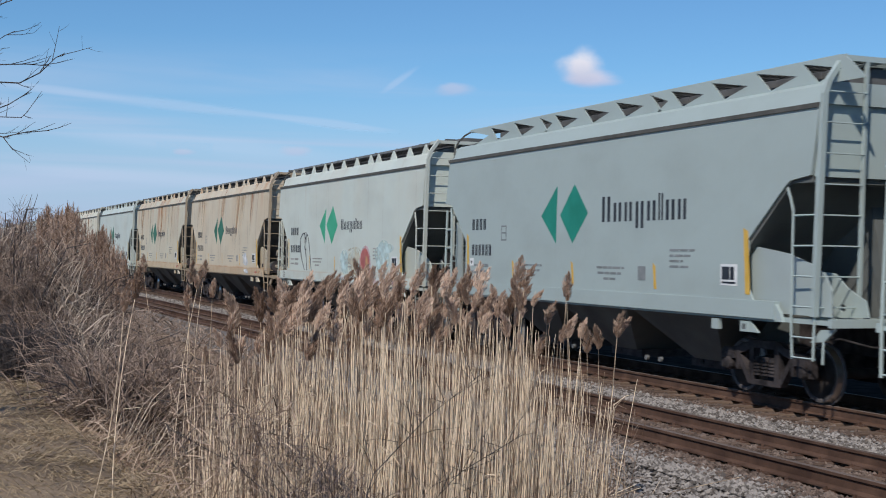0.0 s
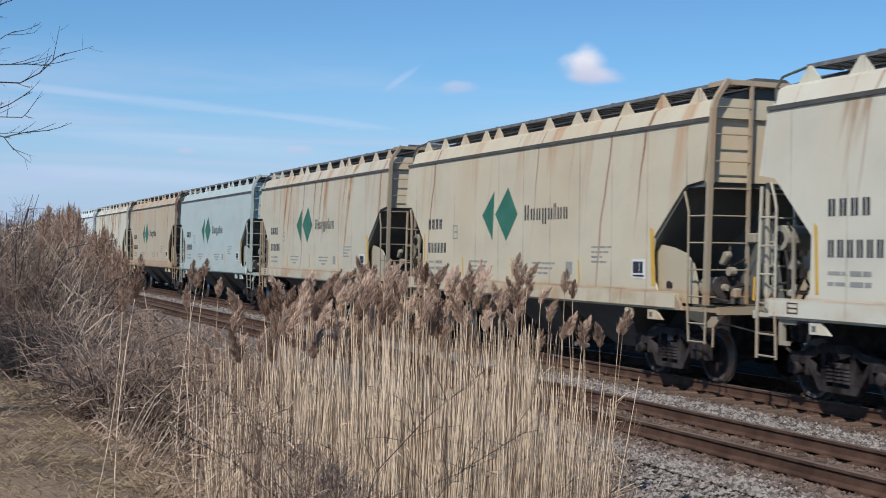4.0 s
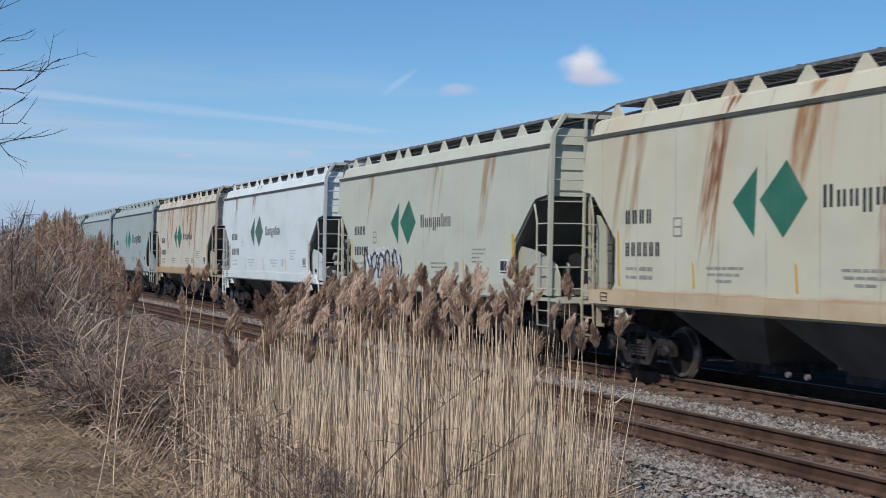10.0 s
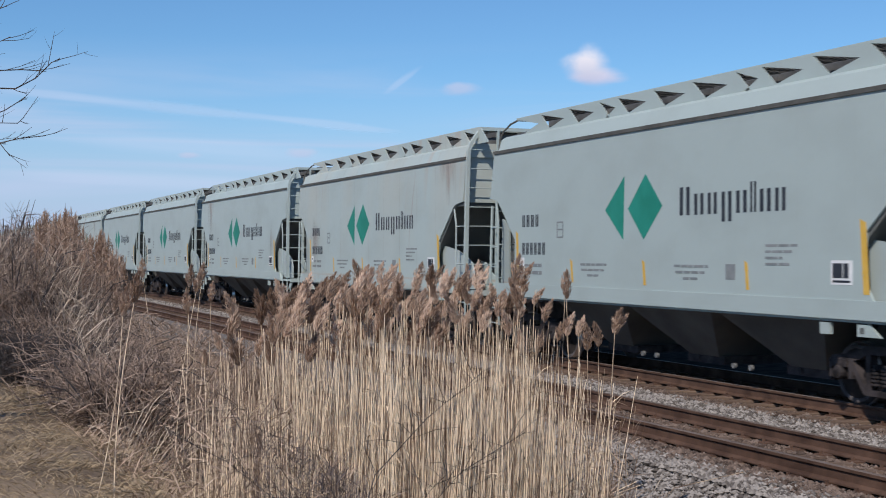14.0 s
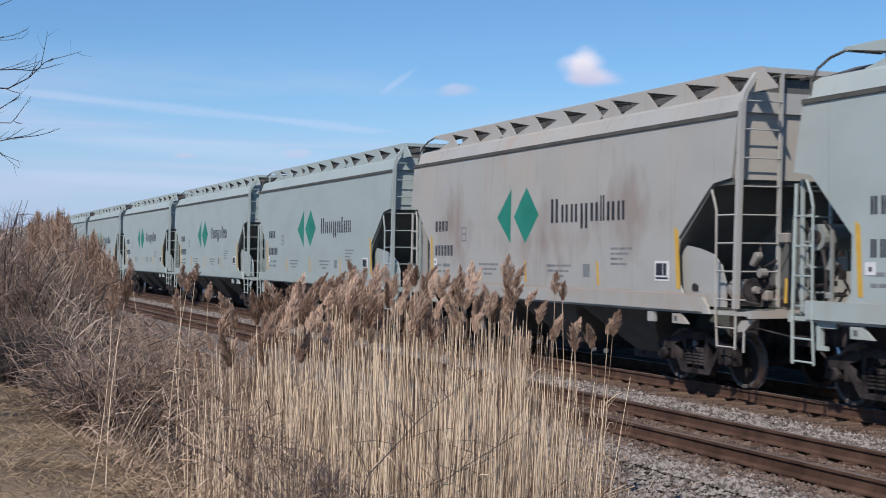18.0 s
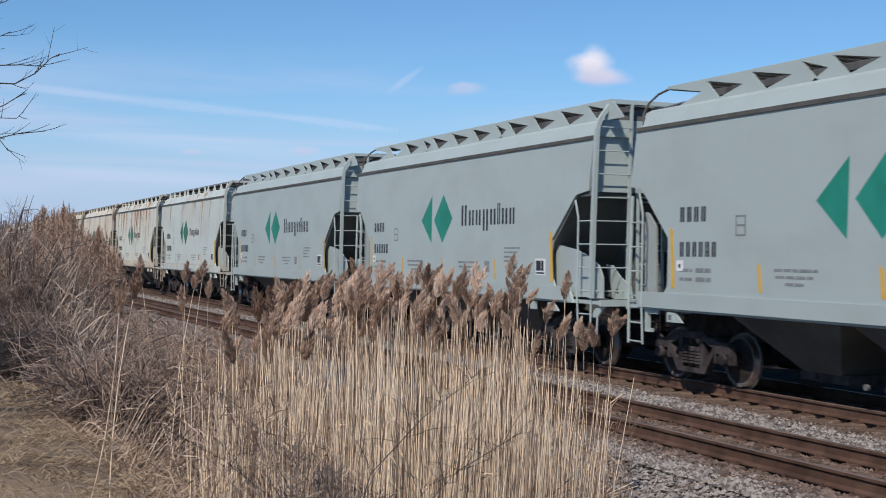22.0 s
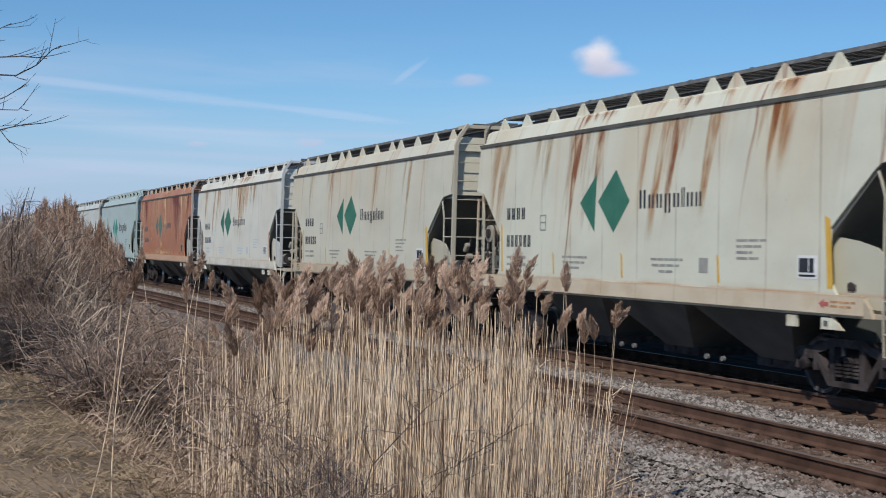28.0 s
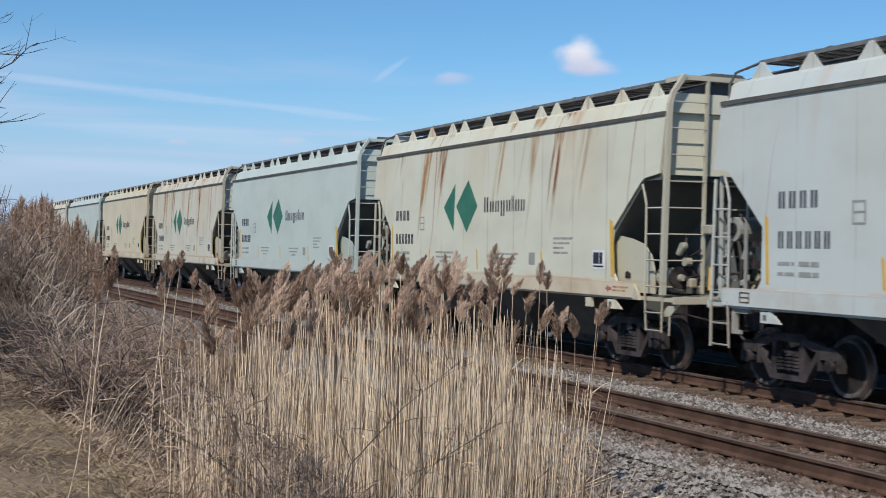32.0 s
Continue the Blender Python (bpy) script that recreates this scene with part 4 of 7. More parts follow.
        for x0, x1, z0, z1 in ((-6.08, -5.84, 1.43, 1.45), (-6.08, -5.84, 1.29, 1.31), (-6.08, -6.06, 1.31, 1.43), (-5.86, -5.84, 1.31, 1.43), (-6.06, -5.86, 1.36, 1.38)):
            slab(bm, x0, x1, z0, z1, -1.541)
        part("sill_tag_frame", bm, RUSTY_RAIL, car, "rusty tag frame on the sill")
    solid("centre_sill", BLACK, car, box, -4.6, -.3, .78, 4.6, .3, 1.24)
    for x, holed in ((4.20, False), (4.96, True), (-5.53, True)):
        bm = bmesh.new()
        box(bm, x - .10, -1.50, 1.02, x + .10, -1.44, 1.18)
        if holed:
            prism(bm, [(x + .10, 1.20), (x + .34, 1.02), (x + .10, 1.02)], -1.49, -1.45)
        pad = part("jacking_pad", bm, PAINT, car)
        if holed:
            # the hole is a dark square on the pad, its shade put into colour
            bm = bmesh.new()
            box(bm, x - .04, -1.506, 1.06, x + .04, -1.498, 1.14)
            part("pad_hole", bm, BLACK, pad)
    bm = bmesh.new()
    box(bm, -6.36, -1.47, .82, -6.28, -1.40, 1.20)
    box(bm, -6.28, -1.46, 1.13, -5.98, -1.41, 1.20)
    box(bm, -6.28, -1.46, .82, -6.16, -1.41, .88)
    part("corner_bracket", bm, PAINT, car)
    # trucks
    for s in (-1, 1):
        truck = new("truck")
        truck.parent, truck.location = car, (4.91 if s > 0 else -5.52, 0, 0)
        for y in (-1, 1):
            solid("side_frame", IRON, truck, side_frame, y * 1.03).location.z = .05
            tagged(solid("spring_nest", IRON, truck, spring_group, y * 1.05), kind="stuff").location.z = .07
            for x in (-.90, .92) if y < 0 else ():
                solid("bearing_cap", IRON, truck, bearing_cap, x, y * 1.10)
        bm = bmesh.new()
        prism(bm, [(-1.05, .44), (1.05, .44), (1.05, .60), (.4, .76), (-.4, .76), (-1.05, .60)], -.2, .2, "x")
        part("bolster", bm, IRON, truck)
        for x in (-.90, .92):
            w = solid("wheelset", STEEL, truck, wheelset)
            w.location = (x, 0, .437)
            w.data.materials.append(RIM)
            w.data.materials.append(TREAD)
            for p in w.data.polygons:
                c = p.center
                r = math.hypot(c.x, c.z)
                p.material_index = 2 if r > .405 and abs(c.y) > .70 else 1 if r > .355 else 0
    # painted signs on the near side
    y = -SIDE - .021
    g = GREEN if is_new else GREEN_OLD
    half = [(-1.82, 2.90), (-1.14, 3.48), (-1.18, 2.36)] if is_new else [(-2.05, 2.93), (-1.42, 3.44), (-1.50, 2.39)]
    full = [(-1.02, 2.90), (-.44, 3.48), (.09, 2.92), (-.50, 2.36)] if is_new else [(-1.37, 2.94), (-.73, 3.49), (-.26, 2.92), (-.81, 2.37)]
    solid("emblem_half", g, car, diamond, half, y, label="green half diamond emblem")
    solid("emblem_diamond", g, car, diamond, full, y, label="green diamond emblem")
    bm = bmesh.new()
    if is_new:
        word_bars(bm, .60, 2.74, 2.80, .48, y)
    else:
        word_bars(bm, .06, 2.78, 1.90, .33, y)
    tagged(part("company_lettering", bm, INK, car, "dark slate lettering as plain bars"), kind="stuff")
    bm = bmesh.new()
    text_bars(bm, -5.22, 2.66, 4, .20 if is_new else .23, .24, y)
    tagged(part("owner_mark", bm, INK, car, "dark lettering bars"), kind="stuff")
    bm = bmesh.new()
    text_bars(bm, -5.22, 2.10, 6, .18 if is_new else .195, .24, y)
    tagged(part("car_number", bm, INK, car, "dark lettering bars"), kind="stuff")
    bm = bmesh.new()
    for k in range(2):
        text_line(bm, -5.22, 1.86 - k * .145, .36, .05, y, k)
        text_line(bm, -4.76, 1.85 - k * .145, .42, .07, y, k + 5)
    for x0 in (-2.75, .45):
        for k, (d, c) in enumerate(((0, .98), (.04, .90), (.26, .42))):
            text_line(bm, x0 + d, 1.90 - k * .10, c, .042, y, k + 9)
    for k, c in enumerate((.74, .62, .40, .56)):
        text_line(bm, 2.9, 2.22 - k * .09, c, .038, y, k + 20)
    for x0, x1, z0, z1 in ((-3.70, -3.67, 2.42, 2.74), (-3.47, -3.44, 2.42, 2.74), (-3.67, -3.47, 2.71, 2.74), (-3.67, -3.47, 2.57, 2.60), (-3.67, -3.47, 2.42, 2.45)):
        slab(bm, x0, x1, z0, z1, y)
    box(bm, 1.9, y - .003, 1.72, 2.15, y, 1.96)
    tagged(part("data_lettering", bm, INK_FAINT if is_new else INK_DATA, car, "small faded grey lettering bars"), kind="stuff")
    if is_new:
        tag = solid("small_plate", WHITE, car, slab, -5.32, -5.12, 1.87, 2.04, y - .002, label="small white square plate")
        solid("plate_mark", INK, tag, slab, -5.25, -5.19, 1.92, 1.98, y - .006)
    plac = solid("placard", WHITE, car, slab, 4.36, 4.80, 1.70, 2.03, y, label="white framed black notice plate")
    bm = bmesh.new()
    slab(bm, 4.40, 4.60, 1.79, 1.99, y - .003), slab(bm, 4.62, 4.72, 1.79, 1.99, y - .003), slab(bm, 4.40, 4.76, 1.73, 1.76, y - .003)
    part("notice_print", bm, INK, plac)
    for x, z0, z1, w in ((4.94, 1.58, 2.58, .12), (-5.52, 1.58, 2.58, .10), (2.38, 1.58, 2.02, .08), (-.55, 1.58, 2.02, .08), (-3.15, 1.58, 2.02, .08)):
        bm = bmesh.new()
        w *= 1 if is_new or w > .11 else .7
        prism(bm, [(x, z1), (x + w, z1 - .05), (x + w * 1.6, z0), (x + w * .6, z0)], y - .003, y)
        part("reflector_strip", bm, YELLOW, car, "yellow reflective strip")
    return car


# car by car: build, paint (r, g, b), rust, emblem, words on its look
GREY, MINT, CREAM = (.402, .47, .45), (.55, .615, .565), (.67, .65, .53)
TAN, WHT, BUFF = (.62, .58, .45), (.77, .84, .83), (.66, .59, .43)
BROWN, BLUE = (.41, .163, .088), (.42, .52, .50)
ROSTER = {
    0: ("new", GREY, .0), 1: ("new", GREY, .0), 2: ("old", (.565, .615, .555), .15), 3: ("old", (.65, .57, .43), 0.5), 4: ("old", TAN, 0.55), 5: ("old", MINT, .1), 6: ("old", CREAM, 0.3), 7: ("old", BUFF, .5), 8: ("old", TAN, .6),
    9: ("old", (.50, .59, .56), .07), 10: ("old", (.55, .48, .35), 0.8), 11: ("old", (.71, .70, .57), 0.4), 12: ("old", WHT, .0), 13: ("old", WHT, .08), 14: ("old", (.62, .63, .54), 0.35), 15: ("old", (.63, .61, .47), 0.4), 16: ("old", (.60, .62, .51), .14), 17: ("old", WHT, .05),
    18: ("old", (.70, .67, .55), 0.5), 19: ("new", GREY, .12), 20: ("new", GREY, .0), 21: ("new", GREY, .0), 22: ("new", GREY, .2), 23: ("new", GREY, .0), 24: ("new", GREY, .0), 25: ("new", GREY, .0), 26: ("new", GREY, .12), 27: ("new", (.43, .43, .40), .2),
    35: ("old", MINT, .28), 36: ("old", (.64, .67, .58), 0.45), 37: ("old", (.69, .65, .53), .45), 38: ("old", BUFF, .4), 39: ("old", CREAM, .3), 40: ("old", (.73, .74, .67), .15), 41: ("old", (.67, .68, .56), 0.45), 42: ("old", (.61, .60, .49), .35), 43: ("old", (.71, .71, .62), .25),
    44: ("old", BROWN, 0.4), 45: ("new", BLUE, .0), 46: ("old", (.55, .59, .56), .2), 47: ("old", (.68, .67, .54), 0.35), 48: ("old", MINT, .05), 49: ("old", CREAM, 0.5), 50: ("old", BUFF, .3), 51: ("old", MINT, .1), 52: ("old", CREAM, .4), 53: ("old", TAN, .5),
}


def tint_words(rgb, rust):
    name = {GREY: "grey-green", MINT: "pale mint", CREAM: "cream", TAN: "tan", WHT: "bluish white", BUFF: "buff", BROWN: "rust-brown", BLUE: "blue-grey"}.get(rgb, "dull grey")
    wear = "clean" if rust < .06 else "lightly stained" if rust < .3 else "rust-streaked" if rust < .7 else "heavily rusted"
    return "%s %s steel covered hopper car with green diamond emblem" % (wear, name)


EMBLEMS = {2: GREEN_BRIGHT, 46: GREEN_BRIGHT, 12: GREEN_GREY, 13: GREEN_GREY, 17: GREEN_GREY, 40: GREEN_GREY, 44: GREEN_GREY}
EMBLEM_SHIFT = {4: -.24, 10: -.36, 11: -.17, 16: -.28, 40: -.02, 37: -.3, 47: -.25}      # stencilled a little further back
SILL_TINT = {44: (.56, .36, .24), 3: (.55, .43, .29), 4: (.60, .48, .32), 10: (.52, .38, .25), 14: (.68, .63, .48), 36: (.62, .55, .43), 41: (.64, .56, .42), 18: (.58, .38, .22), 11: (.60, .45, .28), 15: (.62, .50, .33), 42: (.54, .47, .35), 37: (.64, .55, .40), 47: (.64, .56, .42)}
def spray_paint(name, a, c, thin, full):
    """Sprayed paint, patchy where the coat is thin."""
    m, n, l, p = shader("spray_" + name, 0.6)
    tc, nz, mx, r = n.new("ShaderNodeTexCoord"), n.new("ShaderNodeTexNoise"), n.new("ShaderNodeMix"), n.new("ShaderNodeMapRange")
    nz.inputs["Scale"].default_value, nz.inputs["Detail"].default_value = 2.6, 5.0
    mx.data_type = "RGBA"
    mx.inputs["A"].default_value, mx.inputs["B"].default_value = (*a, 1), (*c, 1)
    for key, x in zip(("From Min", "From Max", "To Min", "To Max"), (.36, .62, thin, full)):
        r.inputs[key].default_value = x
    l.new(tc.outputs["Object"], nz.inputs["Vector"])
    l.new(nz.outputs["Fac"], mx.inputs["Factor"])
    l.new(nz.outputs["Fac"], r.inputs["Value"])
    l.new(mx.outputs["Result"], p.inputs["Base Color"])
    l.new(r.outputs["Result"], p.inputs["Alpha"])
    return m


SPRAY = {q[0]: spray_paint(*q) for q in (
    ("black", (.02, .02, .025), (.07, .07, .075), .75, 1.0), ("grey", (.10, .11, .11), (.24, .25, .25), .35, .95), ("white", (.66, .68, .70), (.80, .82, .84), .45, 1.0),
    ("cyan", (.46, .66, .66), (.70, .82, .80), .15, .9), ("red", (.42, .09, .10), (.56, .20, .16), .7, 1.0), ("orange", (.55, .28, .14), (.66, .40, .22), .3, .9),
    ("pink", (.62, .30, .36), (.70, .48, .50), .2, .9), ("silver", (.38, .39, .36), (.55, .55, .50), .05, .7), ("sand", (.62, .55, .40), (.70, .64, .50), .1, .7))}


def smooth_line(pts, steps=5):
    """A soft curve through the given points."""
    out = []
    for i in range(len(pts) - 1):
        p0, p1, p2, p3 = pts[max(i - 1, 0)], pts[i], pts[i + 1], pts[min(i + 2, len(pts) - 1)]
        for j in range(steps):
            t = j / steps
            out.append(tuple(.5 * (2 * b + (c - a) * t + (2 * a - 5 * b + 4 * c - d) * t * t + (3 * b - a - 3 * c + d) * t ** 3) for a, b, c, d in zip(p0, p1, p2, p3)))
    return out + [pts[-1]]


def ribbon(bm, pts, w, y):
    """A sprayed line of uneven width along (x, z) points."""
    pts = smooth_line(pts)
    rows = []
    for i, (x, z) in enumerate(pts):
        a, c = pts[max(i - 1, 0)], pts[min(i + 1, len(pts) - 1)]
        dx, dz = c[0] - a[0], c[1] - a[1]
        q = math.hypot(dx, dz) or 1
        h = w / 2 * (1 + .3 * math.sin(i * 1.3 + x * 5))
        rows.append([bm.verts.new((x + e * dz / q * h, y, z - e * dx / q * h)) for e in (-1, 1)])
    for a, c in zip(rows, rows[1:]):
        bm.faces.new((a[0], a[1], c[1], c[0]))


def blob(cx, cz, rx, rz, seed, n=22, rough=.18):
    r = random.Random(seed)
    ph = [r.uniform(0, 6.28) for _ in range(4)]
    out = []
    for i in range(n):
        a = i * math.tau / n
        k = 1 + rough * sum(math.sin(a * (j + 2) + ph[j]) / (j + 1) for j in range(4))
        out.append((cx + rx * k * math.cos(a), cz + rz * k * math.sin(a)))
    return out


def sprayed(car, colour, shapes, lines, w=.05, lift=.026, sill=False):
    y = -SIDE - lift - (.03 if sill else 0)
    bm = bmesh.new()
    for i, pts in enumerate(shapes):
        bm.faces.new([bm.verts.new((x, y - .0008 * i, z)) for x, z in pts])
    for i, pts in enumerate(lines):
        ribbon(bm, pts, w, y - .0007 * (i % 5))
    tagged(part("graffiti", bm, SPRAY[colour], car, colour + " sprayed graffiti shape"), kind="stuff")


def ring(*a, **k):
    p = blob(*a, **k)
    return p + p[:1]


def graffiti_two(car):
    sprayed(car, "black", [], [[(-3.98, 1.95), (-4.10, 2.25), (-4.12, 2.5), (-3.92, 2.66), (-3.68, 2.70), (-3.55, 2.52), (-3.60, 2.22), (-3.45, 2.20)], [(-3.52, 2.52), (-3.36, 2.66), (-3.22, 2.50), (-3.05, 2.1), (-2.86, 1.53)], [(-3.62, 2.3), (-3.46, 2.0), (-3.34, 1.54)], [(-4.02, 2.0), (-3.8, 1.75), (-3.62, 1.55)]], .05)
    sprayed(car, "cyan", [blob(.42, 1.84, .40, .34, 5, rough=.1), blob(3.62, 1.95, .50, .38, 7), blob(3.9, 2.28, .55, .16, 9)], [], lift=.024)
    sprayed(car, "sand", [blob(1.30, 1.86, .60, .34, 6, rough=.1)], [[(.75, 2.18), (1.3, 2.25), (1.85, 2.16), (1.9, 1.6)]], .05, lift=.0245)
    sprayed(car, "pink", [blob(2.2, 1.62, .55, .12, 8)], [ring(2.26, 1.87, .40, .42, 3, rough=.05)], .07, lift=.025)
    sprayed(car, "red", [blob(2.24, 1.88, .36, .39, 4, rough=.05)], [], lift=.027)
    sprayed(car, "orange", [blob(2.40, 1.80, .13, .24, 11, rough=.1)], [], lift=.029)
    sprayed(car, "white", [blob(.35, 1.39, .44, .05, 12)], [], sill=True)
    sprayed(car, "pink", [blob(2.05, 1.42, .30, .07, 13), blob(4.62, 1.36, .14, .06, 14)], [[(2.44 + .11 * i, 1.30 + .10 * (i % 2)) for i in range(18)]], .03, sill=True)


def graffiti_three(car):
    sprayed(car, "white", [blob(3.35, 1.80, .38, .22, 10)], [])
    sprayed(car, "white", [blob(3.6, 1.38, .32, .08, 12)], [], sill=True)


def graffiti_eleven(car):
    letters = [(-4.22 + i * .70, 2.10 - .03 * i, .42, .56, i + 1) for i in range(5)]
    sprayed(car, "cyan", [blob(*q, rough=.12) for q in letters], [], lift=.024)
    sprayed(car, "white", [blob(x - .08, z + .05, .13, .36, j + 20, rough=.3) for x, z, _, _, j in letters[1:]], [ring(x, z, rx * .9, rz * .9, j, rough=.14) for x, z, rx, rz, j in letters], .045, lift=.0285)
    sprayed(car, "silver", [[(-.18, 2.42), (-.08, 1.60), (.5, 1.58), (1.2, 1.60), (1.9, 1.62), (2.5, 1.62), (2.72, 1.95), (2.98, 2.26), (3.12, 2.55), (2.7, 2.68), (2.1, 2.50), (1.4, 2.50), (.8, 2.56), (.35, 2.40), (.1, 2.28)]], [], lift=.0245)
    sprayed(car, "grey", [blob(.22, 1.86, .30, .26, 31, rough=.3), blob(.75, 2.0, .34, .30, 32, rough=.3)],
            [[(-.20, 2.46), (-.16, 2.1), (-.08, 1.58)], [(-.20, 2.46), (.08, 2.26), (.42, 2.48), (.85, 2.60), (1.5, 2.50), (2.05, 2.50), (2.40, 2.66), (2.7, 2.68), (2.98, 2.74), (3.14, 2.60), (3.10, 2.40), (2.98, 2.28), (2.78, 2.18), (2.72, 1.95), (2.62, 1.62)],
             [(.2, 2.2), (.5, 1.9), (.75, 2.3), (.95, 1.85)], [(1.9, 2.3), (1.95, 2.0), (2.15, 1.75), (2.2, 1.55)], [(2.1, 2.42), (2.5, 2.50), (2.9, 2.45)], [(1.2, 2.3), (1.35, 1.9), (1.3, 1.62)], [(2.55, 2.3), (2.45, 2.0), (2.4, 1.6)]], .06, lift=.027)
    sprayed(car, "black", [[(3.28, 1.56), (3.30, 1.92), (3.42, 1.84), (3.60, 1.84), (3.76, 1.96), (3.78, 1.70), (3.66, 1.54)], blob(3.02, 1.90, .06, .05, 3), blob(3.14, 1.82, .05, .05, 4), blob(2.92, 1.98, .05, .05, 5)], [[(-.20, 2.44), (-.12, 2.2), (-.10, 1.9)], [(2.66, 2.67), (2.96, 2.74), (3.14, 2.60), (3.10, 2.40)]], .05, lift=.030)
    sprayed(car, "white", [blob(2.20, 2.16, .26, .17, 15, rough=.3), blob(1.98, 2.34, .10, .10, 16)], [], lift=.033)
    sprayed(car, "grey", [blob(-.15, 1.31, .50, .07, 41)], [[(-.7, 1.27), (-.5, 1.42), (-.1, 1.44), (.3, 1.28)]], .04, sill=True)


def graffiti_sixteen(car):
    sprayed(car, "white", [blob(-3.05, 1.82, 1.60, .42, 21, rough=.06)], [[(-4.3, 2.30), (-3.6, 2.24), (-2.9, 2.30), (-1.8, 2.26)]], .06, lift=.024)
    sprayed(car, "black", [], [ring(-4.2 + i * .56, 1.84, .20, .32, 30 + i, n=12, rough=.3) for i in range(5)] + [[(-4.45 + i * .56, 2.12), (-4.30 + i * .56, 1.8), (-4.42 + i * .56, 1.54)] for i in range(6)], .085)
    sprayed(car, "black", [], [[(-1.2, 1.36), (-.9, 1.42), (-.6, 1.34), (-.4, 1.42)], [(-.1, 1.38), (.1, 1.44), (.3, 1.36)]], .03, sill=True)


def graffiti_forty(car):
    sprayed(car, "black", [], [ring(-.62, 2.12, .17, .24, 41, rough=.1), [(-.75, 2.2), (-.62, 2.05), (-.5, 2.22)], ring(.06, 2.28, .24, .20, 42, rough=.06), [(-.05, 2.30), (.05, 2.2), (.2, 2.34)],
        [(-.36, 1.82), (-.42, 1.55), (-.30, 1.60), (-.2, 1.72), (.1, 1.68), (.4, 1.74), (.5, 1.9)], ring(.62, 2.12, .24, .40, 43, rough=.12), [(.55, 2.3), (.62, 2.0), (.7, 1.75)], [(1.05, 1.7), (1.10, 2.1), (1.12, 2.42), (1.35, 2.46), (1.56, 2.40), (1.52, 2.0), (1.46, 1.62)],
        [(1.2, 2.2), (1.35, 2.1), (1.3, 1.9)], ring(2.05, 2.0, .34, .46, 44, rough=.14), [(1.95, 2.2), (2.02, 1.9), (2.15, 1.7)], ring(2.75, 1.95, .28, .46, 45, rough=.14)], .05)
    sprayed(car, "black", [], [[(-.1, 1.44), (.0, 1.26), (.2, 1.30), (.3, 1.42)], [(1.1, 1.46), (1.2, 1.28), (1.5, 1.36), (1.7, 1.46)], [(2.0, 1.44), (2.2, 1.30), (2.6, 1.40)]], .045, sill=True)


SMEARS = {22: ((5.6, 3.75, .7, .5, "veil"), (-5.0, 2.6, .6, 1.2, "red")), 23: ((-5.0, 3.1, .6, 1.1, "veil"), (4.6, 2.4, .5, .9, "red")), 26: ((3.6, 3.5, .7, .75, "veil"),), 27: ((-4.0, 2.8, 1.6, 1.4, "red"), (3.4, 2.9, 1.6, 1.4, "red"), (.3, 2.4, 2.4, 1.1, "red")),
          44: ((3.3, 3.2, 1.7, 1.3, "dark"), (-4.9, 3.4, .8, .8, "dark"), (5.8, 3.6, .7, .6, "dark"), (-3.2, 3.3, .55, 1.5, "peach"), (.5, 3.2, .8, 1.4, "peach"), (-5.7, 2.5, .6, 1.2, "peach"), (-.6, 2.0, .5, .6, "peach"), (-.4, 1.62, 5.2, .22, "peach"))}
